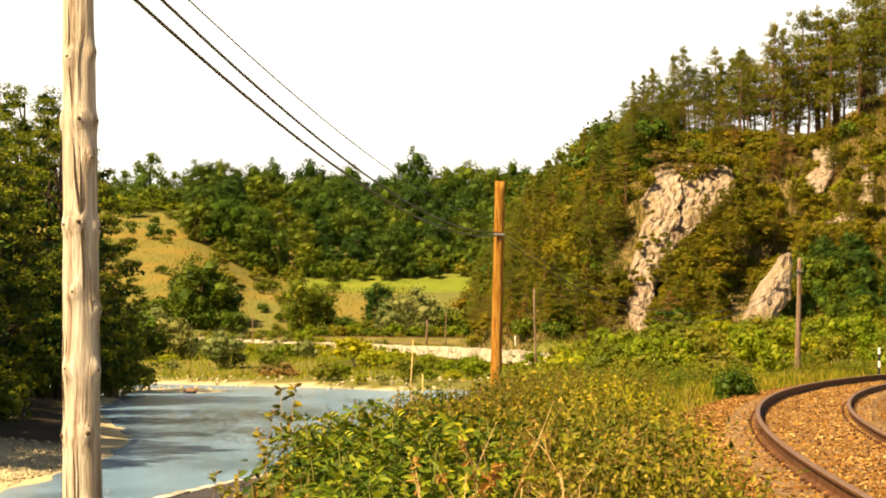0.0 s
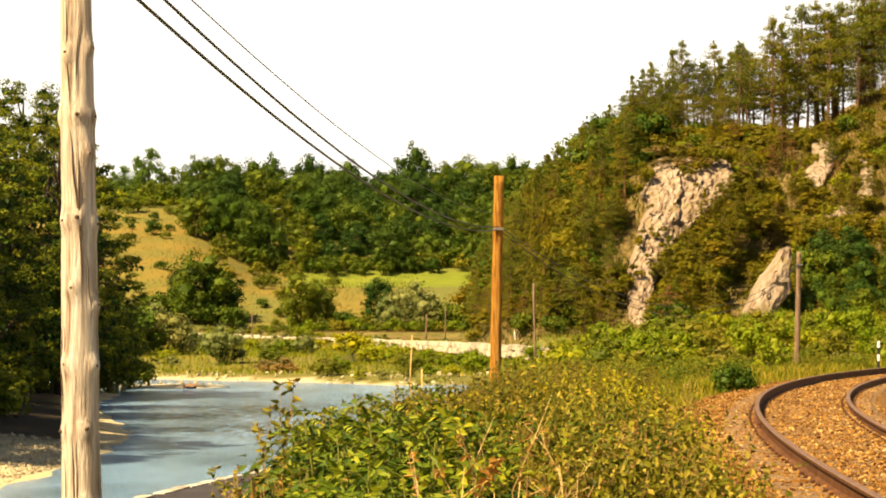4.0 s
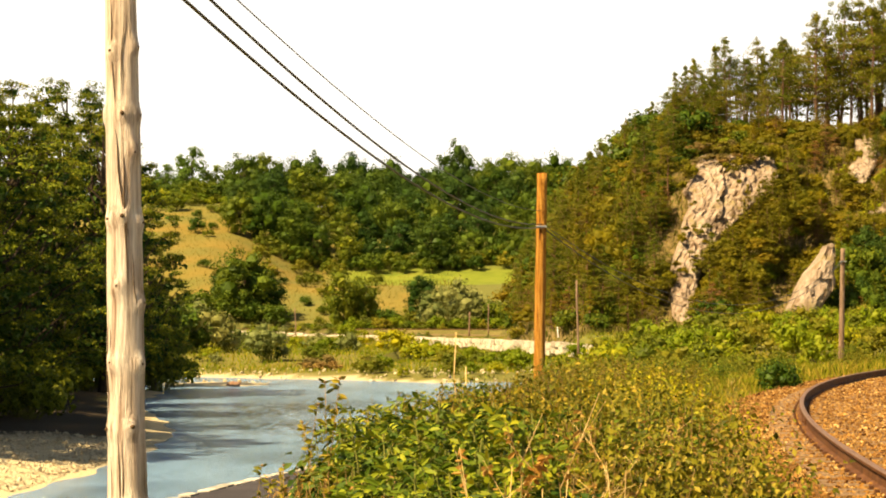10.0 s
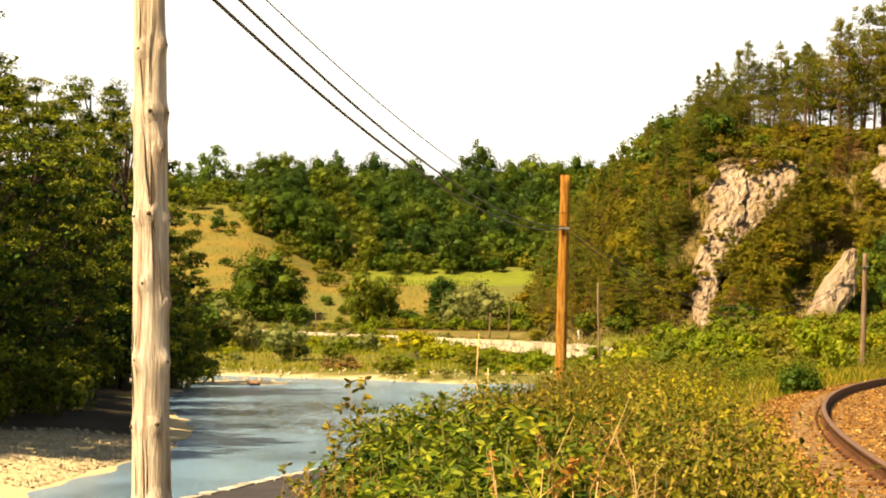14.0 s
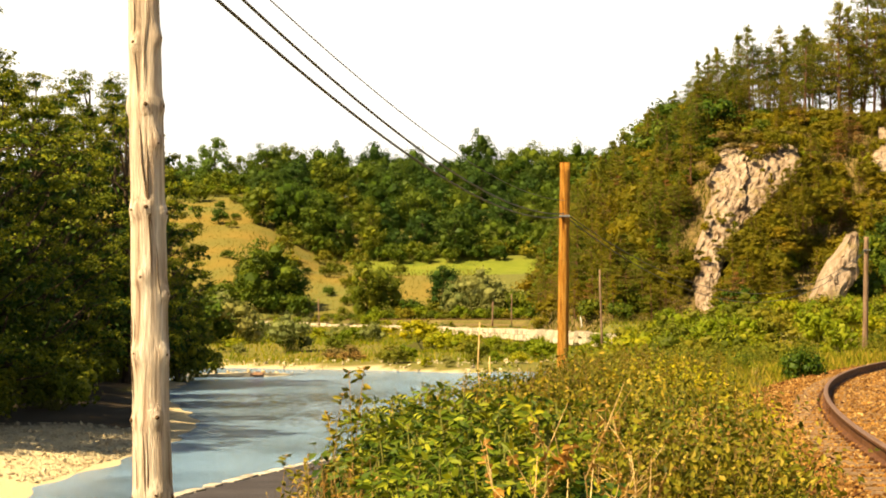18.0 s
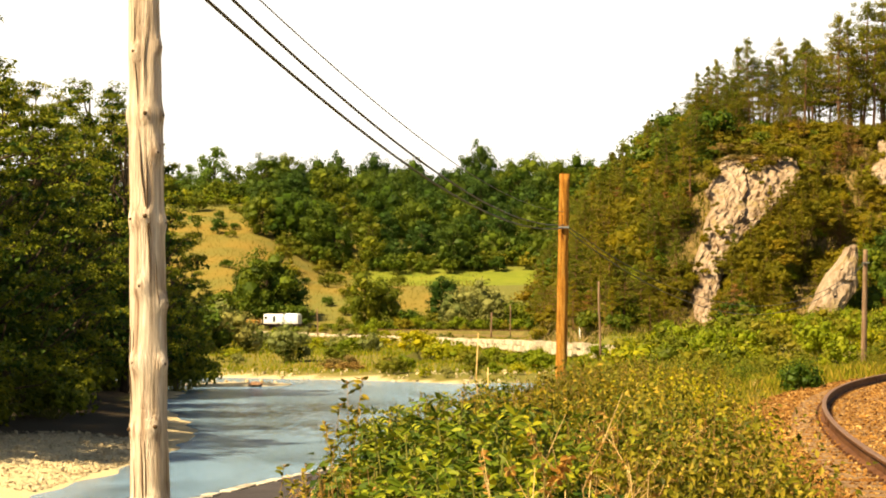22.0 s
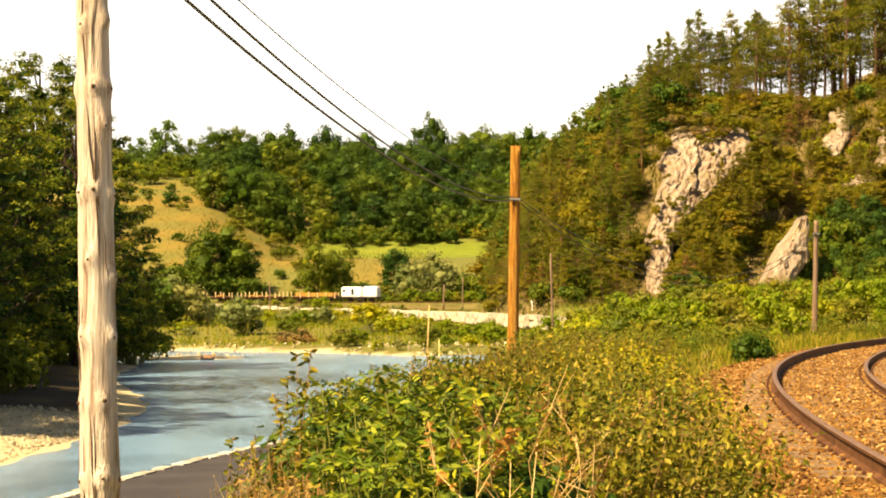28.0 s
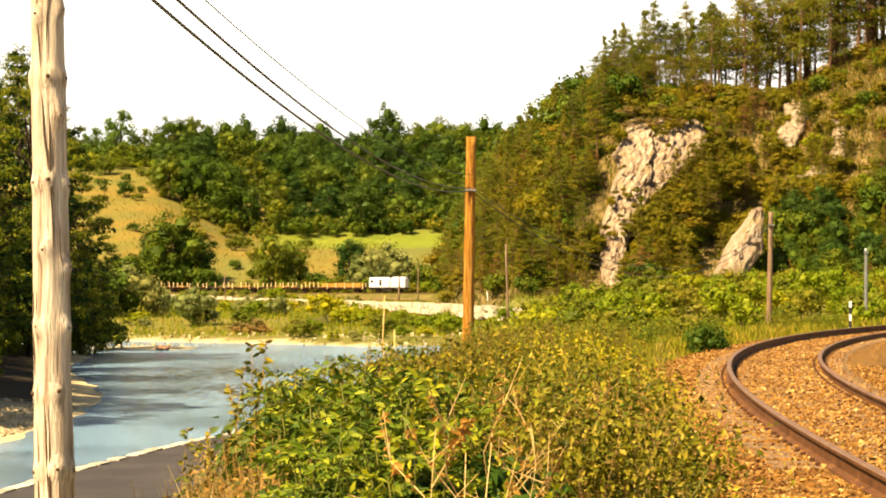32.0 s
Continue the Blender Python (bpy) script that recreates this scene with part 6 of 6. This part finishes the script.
while n < 230:
    y = rng.uniform(34, 125)
    i = int(np.argmin(np.abs(TRACK[:, 1] - y)))
    x, yy, _ = at_track(i, -rng.uniform(3.2, 16.0))
    if x / yy < 0.012 or yy > 130:
        continue
    n += 1
    k = rng.uniform()
    h = min(rng.uniform(0.8, 1.5), max(0.7, room(x, yy)))
    put(MOUND if k < 0.82 else (BROAD if k < 0.92 else GOLD), x, yy, h, 1.2 if k < 0.82 else (0.95 if k < 0.92 else 0.85))
for x, y, h in ((1.15, 22.0, 1.22), (1.3, 22.4, 1.15), (1.0, 22.6, 1.1), (1.75, 21.0, 0.75), (1.0, 19.5, 0.7), (-0.07, 10.3, 1.3), (1.2, 23.0, 1.2), (1.35, 23.4, 1.1), (0.9, 21.5, 1.1)):
    verge(GOLD, x, y, h, 0.85)
for x, y, h in ((1.42, 19.4, 0.24), (1.5, 19.9, 0.3), (1.58, 19.2, 0.2), (1.62, 20.4, 0.3), (1.7, 20.9, 0.26), (1.48, 20.8, 0.36), (1.36, 18.6, 0.3), (1.66, 19.7, 0.2)):
    put(GOLD if h < 0.29 else BROAD, x, y, h, 0.85)
for x, y, h in ((1.2, 17.2, 0.42), (1.27, 17.6, 0.45), (1.34, 17.9, 0.4)):
    verge(STRAW, x, y, h, 0.8)
# mixed growth right beside the ballast
for n in range(125):
    y = rng.uniform(12.5, 21)
    x = rng.uniform(0.012, 0.079) * y
    k = rng.uniform()
    h = room(x, y) * rng.uniform(0.55, 1.05)
    if x / y > 0.066:
        h *= 0.8
    if k < 0.56:
        verge(WEED, x, y, h, 1.05)
    elif k < 0.62:
        verge(BROAD, x, y, h * 0.8, 0.95)
    elif k < 0.67:
        verge(GOLD, x, y, h * 0.7, 0.85)
    else:
        verge(RUST, x, y, h * 0.85, 0.8)
for n in range(46):
    y = rng.uniform(11.5, 19)
    x = rng.uniform(0.02, 0.074) * y
    verge(RUST, x, y, room(x, y) * rng.uniform(0.5, 0.9), 0.8)
# small dark bushes stand in for the shaded gaps of this growth
for x, y, h in ((0.3, 13.2, 0.7), (0.5, 15.5, 0.8), (0.2, 12.4, 0.7), (0.62, 14.5, 0.8), (0.95, 16.5, 0.85), (0.8, 18.0, 0.95), (1.1, 19.0, 0.9), (0.45, 13.0, 0.75)):
    put(WOODB, x, y, min(h, room(x, y) * 0.9), 3.5)
VERGEB = [shrub("small_leaved_bush", "low bush with small green and yellow leaves beside the ballast", 380 + i, 1.2, 1.5, 24, 130, 0.038, (L_WEED, L_FRESH, L_YELLOW)[i], "verge plants", core=0) for i in range(3)]
for n in range(64):
    y = rng.uniform(12.5, 25)
    x = rng.uniform(0.005, 0.07) * y
    verge(VERGEB[:1] if n % 4 else VERGEB[1:2], x, y, room(x, y) * rng.uniform(0.6, 1.05), 1.2)
for x, y in ((1.12, 21.8), (1.3, 22.6), (0.95, 20.5)):
    put(VERGEB[2:], x, y, room(x, y) * 0.95, 1.2)
# dry growth sloping down to the road
n = 0
while n < 95:
    y = rng.uniform(13, 30)
    x = rng.uniform(-0.135, -0.066) * y
    d = float(track_distance(np.array([x]), np.array([y]))[0])
    if d > 6.9 or (x / y < -0.11 and y < 19):
        continue
    n += 1
    k = rng.uniform()
    verge(RUST if k < 0.5 else (WEED if k < 0.86 else STRAW), x, y, rng.uniform(0.5, 0.95), 0.8 if k < 0.5 or k >= 0.86 else 1.05)
for n in range(52):
    y = rng.uniform(12.5, 24)
    x = rng.uniform(-0.088, -0.052) * y
    k = rng.uniform()
    if k < 0.62:
        verge(RUST, x, y, rng.uniform(0.6, 1.1), 0.8)
    elif k < 0.9:
        verge(WEED, x, y, rng.uniform(0.6, 1.1), 1.05)
    else:
        verge(GOLD, x, y, rng.uniform(0.5, 0.8), 0.85)
for x, y in ((-2.72, 22.5), (-2.6, 22.0), (-2.35, 21.6)):
    put(ASH, x, y, 0.42, 1.3, sink=0.02)
put(WOODB, 5.79, 58, 0.95, 3.5)
put(WOODB, 5.78, 60, 0.75, 3.5)


def blades(name, label, seed, count, where, height, width, material):
    """Grass as one sheet of single blades; where gives x, y for random numbers."""
    g = np.random.default_rng(seed)
    x, y = where(g, count)
    z = ground_height(x, y)
    keep = z > WATER + 0.12
    x, y, z = x[keep], y[keep], z[keep]
    m = len(x)
    a, h = g.uniform(0, 6.28, m), height * g.uniform(0.4, 1.3, m)
    w = width * g.uniform(0.6, 1.4, m)
    dx, dy = np.cos(a) * w, np.sin(a) * w
    lean = g.normal(size=(2, m)) * h * 0.28
    p0 = np.stack([x - dx, y - dy, z - 0.03], 1)
    p1 = np.stack([x + dx, y + dy, z - 0.03], 1)
    p2 = np.stack([x + lean[0] * 0.4 + dx * 0.6, y + lean[1] * 0.4 + dy * 0.6, z + h * 0.6], 1)
    p3 = np.stack([x + lean[0], y + lean[1], z + h], 1)
    b = Build()
    i = np.arange(m) * 4
    b.add(np.stack([p0, p1, p2, p3], 1).reshape(-1, 3), np.stack([i, i + 1, i + 2, i + 3], 1).tolist())
    return tagged(new(name, b.mesh(name, material)), label, "grass", kind="stuff")


def along_verge(lo, hi, i0, i1):
    def pick(g, k):
        i = i0 + ((i1 - i0) * g.uniform(size=k) ** 1.3).astype(int)
        d = g.uniform(lo, hi, k)
        return TRACK[i, 0] - d * np.cos(TRACK[i, 2]), TRACK[i, 1] + d * np.sin(TRACK[i, 2])
    return pick


def box_area(x0, x1, y0, y1):
    return lambda g, k: (g.uniform(x0, x1, k), g.uniform(y0, y1, k))


def fan_area(u0, u1, y0, y1):
    def pick(g, k):
        y = g.uniform(y0, y1, k)
        return g.uniform(u0, u1, k) * y, y
    return pick


blades("verge_grass", "green and straw grass along the ballast edge", 701, 26000, along_verge(2.3, 6.8, 178, 420), 0.22, 0.003, L_GRASS)
blades("verge_grass", "fresh short grass at the foot of the weeds", 711, 7000, along_verge(2.45, 3.7, 180, 212), 0.2, 0.004, L_GRASS)
blades("track_grass", "short green grass inside the curve of the track", 702, 14000, along_verge(-7.5, -2.5, 230, 520), 0.14, 0.006, L_GRASS)
blades("track_grass", "yellow-green grass creeping over the inner shoulder of the track", 709, 9000, along_verge(-4.2, -1.15, 282, 520), 0.12, 0.007, L_GRASS)
blades("track_weeds", "sparse low weeds between the rails", 710, 500, along_verge(-0.62, 0.62, 215, 400), 0.07, 0.005, L_GRASS)
blades("bank_grass", "rough grass beyond the curve of the track", 703, 18000, along_verge(2.5, 10.0, 330, 620), 0.3, 0.012, L_GRASS)
blades("plain_grass", "tall yellow-green grass on the river plain", 704, 56000, fan_area(-0.15, 0.09, 214, 540), 0.36, 0.05, leaf("plain_grass", [(0.09, 0.145, 0.010), (0.15, 0.20, 0.014), (0.22, 0.24, 0.018), (0.34, 0.29, 0.03)], 0.35))
blades("field_grass", "rough grass between the track and the spur", 707, 22000, fan_area(0.035, 0.2, 88, 296), 0.35, 0.03, leaf("field_grass", [(0.08, 0.115, 0.009), (0.14, 0.165, 0.014), (0.21, 0.205, 0.02), (0.3, 0.25, 0.04)], 0.35))
blades("hill_grass", "dry tufts on the far hillside", 706, 7000, fan_area(-0.15, -0.02, 590, 760), 0.5, 0.1, leaf("hill_grass", [(0.12, 0.12, 0.018), (0.19, 0.15, 0.028), (0.25, 0.18, 0.04)], 0.3))
blades("slope_grass", "olive and straw grass on the rocky spur", 705, 24000, box_area(0, 68, 290, 352), 0.7, 0.07, leaf("spur_grass", [(0.055, 0.062, 0.007), (0.09, 0.092, 0.010), (0.14, 0.108, 0.018)], 0.2))

blades("dry_slope_grass", "dry tan grass high on the rocky spur", 708, 9000, box_area(43, 70, 316, 350), 0.6, 0.06, leaf("tan_grass", [(0.09, 0.092, 0.014), (0.15, 0.122, 0.022), (0.22, 0.145, 0.035)], 0.25))


# ---------------------------------------------------------------- stones, sleepers and small things of the track
def stone_mesh(name, seed, material, flat=0.7):
    g = np.random.default_rng(seed)
    b = Build()
    t = (1 + 5 ** 0.5) / 2
    v = np.array([(-1, t, 0), (1, t, 0), (-1, -t, 0), (1, -t, 0), (0, -1, t), (0, 1, t), (0, -1, -t), (0, 1, -t), (t, 0, -1), (t, 0, 1), (-t, 0, -1), (-t, 0, 1)]) / 1.9
    f = [(0, 11, 5), (0, 5, 1), (0, 1, 7), (0, 7, 10), (0, 10, 11), (1, 5, 9), (5, 11, 4), (11, 10, 2), (10, 7, 6), (7, 1, 8), (3, 9, 4), (3, 4, 2), (3, 2, 6), (3, 6, 8), (3, 8, 9), (4, 9, 5), (2, 4, 11), (6, 2, 10), (8, 6, 7), (9, 8, 1)]
    v = v * g.uniform(0.7, 1.25, (12, 1)) * np.array([1.1, 0.9, flat]) * 0.5
    b.add(v, f)
    return b.mesh(name, material)


def chips(name, stops):
    """Crushed stone: every piece takes a colour of its own."""
    m, nt, nn, ln, bs = nodes_of(name)
    geo = nn.new("ShaderNodeNewGeometry")
    col = ramp_node(nt, geo.outputs["Random Per Island"], [(i / (len(stops) - 1), c) for i, c in enumerate(stops)])
    dust = noise_node(nt, 1.1, 5, 0.65)
    tone = ramp_node(nt, dust.outputs[0], [(0.32, (0.46, 0.37, 0.30)), (0.6, (0.86, 0.80, 0.74))])
    ln.new(mix_node(nt, col.outputs[0], tone.outputs[0], 1.0, "MULTIPLY"), bs.inputs["Base Color"])
    bs.inputs["Roughness"].default_value, bs.inputs["Specular IOR Level"].default_value = 0.9, 0.2
    return m


def scatter_stones(name, label, seed, xs, ys, zs, sizes, material, kind="stuff", parent=None):
    """Many small stones in one mesh, each turned and scaled by chance."""
    g = np.random.default_rng(seed)
    base = []
    for k in range(12):
        cube = np.array([(x, y, z) for z in (-1, 1) for x, y in ((-1, -1), (1, -1), (1, 1), (-1, 1))], float)
        base.append((cube * g.uniform(0.25, 1.1, (8, 3)) + g.normal(size=(8, 3)) * 0.16) * np.array([0.6, 0.42, 0.34]))
    tri = [(3, 2, 1, 0), (4, 5, 6, 7), (0, 1, 5, 4), (1, 2, 6, 5), (2, 3, 7, 6), (3, 0, 4, 7)]
    b = Build()
    V, F = [], []
    for k, (x, y, z, s) in enumerate(zip(xs, ys, zs, sizes)):
        turn = np.array(Euler((g.normal() * 0.5, g.normal() * 0.5, g.uniform(0, 6.28))).to_matrix())
        v = base[k % 12] @ turn * s + (x, y, z)
        V.append(v)
        F += [tuple(q + 8 * k for q in p) for p in tri]
    b.v, b.f, b.n = V, F, 8 * len(V)
    ob = new(name, b.mesh(name, material))
    if parent:
        ob.parent = parent
    return tagged(ob, label, "" if parent else "stones", kind=kind)


def bed_height(d):
    return np.interp(np.abs(d), [0, 0.6, 1.75, 2.55, 3.0], [-0.17, -0.17, -0.2, -0.42, -0.5])


g = np.random.default_rng(31)
STONES = [stone_mesh("ballast_stone", 800 + k, M_STONE) for k in range(5)]
for k in range(300):
    i = int(g.integers(196, 262))
    d = g.uniform(-1.2, 2.6)
    x, y, _ = at_track(i, -d)
    s = g.uniform(0.03, 0.065)
    part("ballast_stone", STONES[k % 5], track, m=Matrix.Translation((x, y, float(bed_height(d)) + s * 0.12)) @ Euler((g.uniform(-0.5, 0.5), g.uniform(-0.5, 0.5), g.uniform(0, 6.28))).to_matrix().to_4x4() @ Matrix.Diagonal((s, s, s, 1)))
m = 48000
ii = 165 + (255 * g.uniform(size=m) ** 1.4).astype(int)
dd = g.uniform(-2.4, 2.75, m)
keep = ~((ii > 286) & (dd < -1.15))
ii, dd = ii[keep], dd[keep]
m = len(ii)
xs = TRACK[ii, 0] - dd * np.cos(TRACK[ii, 2]) + g.normal(size=m) * 0.1
ys = TRACK[ii, 1] + dd * np.sin(TRACK[ii, 2]) + g.normal(size=m) * 0.1
sz = 0.018 + 0.042 * g.uniform(size=m) ** 2
scatter_stones("ballast_gravel", "rust-stained crushed stone ballast", 811, xs, ys, bed_height(dd) + sz * 0.1, sz, chips("loose_ballast", [(0.09, 0.036, 0.010), (0.22, 0.10, 0.025), (0.38, 0.195, 0.05), (0.29, 0.155, 0.048), (0.47, 0.275, 0.085), (0.62, 0.44, 0.2)]), parent=track)

sl = Build()
sl.box(-1.25, -0.12, -0.16, 1.25, 0.12, 0.0, 0.015)
SLEEPER = sl.mesh("sleeper", M_SLEEPER)
pl = Build()
pl.box(-0.17, -0.09, 0.0, 0.17, 0.09, 0.015, 0.004)
for sx in (-0.11, 0.11):
    pl.box(sx - 0.02, -0.03, 0.01, sx + 0.02, 0.03, 0.05, 0.006)
PLATE = pl.mesh("rail_plate", M_RAIL)
i = 185.0
while i < 470:
    x, y, a = TRACK[int(i)]
    m4 = Matrix.Translation((x, y, -0.166)) @ Matrix.Rotation(-a, 4, "Z")
    s = part("sleeper", SLEEPER, track, m=m4)
    if i < 330:
        for off in (-0.7535, 0.7535):
            part("rail_plate", PLATE, s, "rusty rail fastening plate", m=Matrix.Translation((off, 0, -0.016)))
    i += 2.5
fp = Build()
fp.box(-0.012, -0.3, -0.135, 0.012, 0.3, -0.05, 0.004)
for yb in (-0.21, -0.07, 0.07, 0.21):
    fp.tube([(-0.012, yb, -0.09), (-0.04, yb, -0.09)], 0.014, 6)
FISH = fp.mesh("fishplate", M_RAIL)
for i, off in ((244, -0.775), (330, -0.775), (330, 0.73), (420, -0.775)):
    x, y, a = TRACK[i]
    px, py, pz = at_track(i, off)
    part("fishplate", FISH, track, "bolted rail joint plate", m=Matrix.Translation((px, py, 0)) @ Matrix.Rotation(-a, 4, "Z"))

# pale kerb stones on the river side of the road
kb = Build()
kb.box(-0.31, -0.12, -0.12, 0.31, 0.12, 0.015, 0.01)
KERB = kb.mesh("kerb_stone", M_KERB)
road = bpy.data.objects["road"]
i = 200.0
while i < 420:
    x, y, a = TRACK[int(i)]
    px, py, _ = at_track(int(i), -12.2 + g.uniform(-0.03, 0.03))
    if g.uniform() > 0.16:
        part("kerb_stone", KERB, road, m=Matrix.Translation((px, py, -2.012 + g.uniform(-0.012, 0.01))) @ Matrix.Rotation(math.pi / 2 - a + g.uniform(-0.06, 0.06), 4, "Z"))
    i += 2.5

# gravel of the banks
m = 3600
ys = 76 + 29 * g.uniform(size=m)
xs = np.interp(ys, [76, 97, 119, 153], [-14.2, -13.6, -15.4, -21.9]) - 0.2 - 9 * g.uniform(size=m) ** 1.6
zz = ground_height(xs, ys)
sz = 0.05 + 0.17 * g.uniform(size=m) ** 4
scatter_stones("bank_gravel", "pale rounded gravel on the river bank", 821, xs, ys, zz + sz * 0.1, sz, M_PEBBLE)
m = 420
ys = g.uniform(196, 226, m)
xs = g.uniform(-36, 2, m)
zz = ground_height(xs, ys)
ok = (zz > WATER - 0.12) & (zz < WATER + 0.5)
sz = 0.12 + 0.4 * g.uniform(size=m) ** 4
scatter_stones("shore_stones", "pale boulders along the far shore", 823, xs[ok], ys[ok], zz[ok] + 0.05, sz[ok], M_PEBBLE)


def boulder(label, seed, x, y, z, s, material):
    ob = new("boulder", stone_mesh("boulder", seed, material, 0.6))
    ob.matrix_basis = Matrix.Translation((x, y, z)) @ Matrix.Diagonal((s, s, s, 1))
    return tagged(ob, label, "boulder", "boulders")


boulder("red-brown boulder lying in the shallow river", 841, -19.93, 189, WATER + 0.12, 0.95, surface("red_rock", (0.14, 0.075, 0.045), (0.25, 0.14, 0.085), (0.36, 0.22, 0.14), 2, 0.85, 0.4))
boulder("red-brown boulder lying in the shallow river", 842, -20.40, 190, WATER + 0.06, 0.55, bpy.data.materials["red_rock"])
boulder("rust-brown stone at the edge of the road", 843, -3.76, 50, -1.75, 0.22, bpy.data.materials["red_rock"])


def stake(name, label, x, y, z0, z1, r, lean, material):
    b = Build()
    b.tube(bend(np.random.default_rng(int(y)), (x, y, z0), (x + lean, y, z1), 5, 0.008), np.linspace(r, r * 0.75, 5), 7)
    return tagged(new(name, b.mesh(name, material, True)), label, "stake", "stakes")


stake("wooden_stake", "thin pale wooden stake among the weeds", -0.77, 35, -1.2, 1.12, 0.011, 0.0, M_DEADWOOD)
stake("wooden_stake", "thin pale wooden stake among the weeds", -0.68, 36, -1.2, 0.65, 0.012, 0.02, M_DEADWOOD)
stake("wooden_post", "slim bare wooden post on the plain", 4.91, 200, -2.5, 3.93, 0.09, -0.15, M_POLE_OLD)
stake("wooden_post", "short leaning white post on the plain", 5.25, 300, -2.6, -0.03, 0.085, -0.25, M_WHITEPAINT)
stake("wooden_post", "slim wooden post beside the far line", -5.15, 548, -3.2, 3.50, 0.13, 0.0, M_POLE_OLD)
stake("wooden_post", "slim wooden post beside the far line", -9.09, 546, -3.2, 1.86, 0.2, 0.1, M_POLE_OLD)
stake("wooden_post", "slim wooden post beside the far line", -44.38, 540, -3.2, 2.55, 0.13, -0.2, M_POLE_OLD)


def marker_post():
    ob = thing("marker_post", "white trackside marker post with black bands", "marker post", at=(12.00, 78.0, 0))
    z0, z1 = -0.3, 0.68
    k = 5
    for i in range(k):
        b = Build()
        b.box(-0.035, -0.035, z0 + (z1 - z0) * i / k, 0.035, 0.035, z0 + (z1 - z0) * (i + 1) / k - 0.002, 0.006)
        part("band", b.mesh("band", M_BLACK if i % 2 else M_WHITEPAINT), ob, "black band" if i % 2 else "white band")
    return ob


marker_post()

motions()
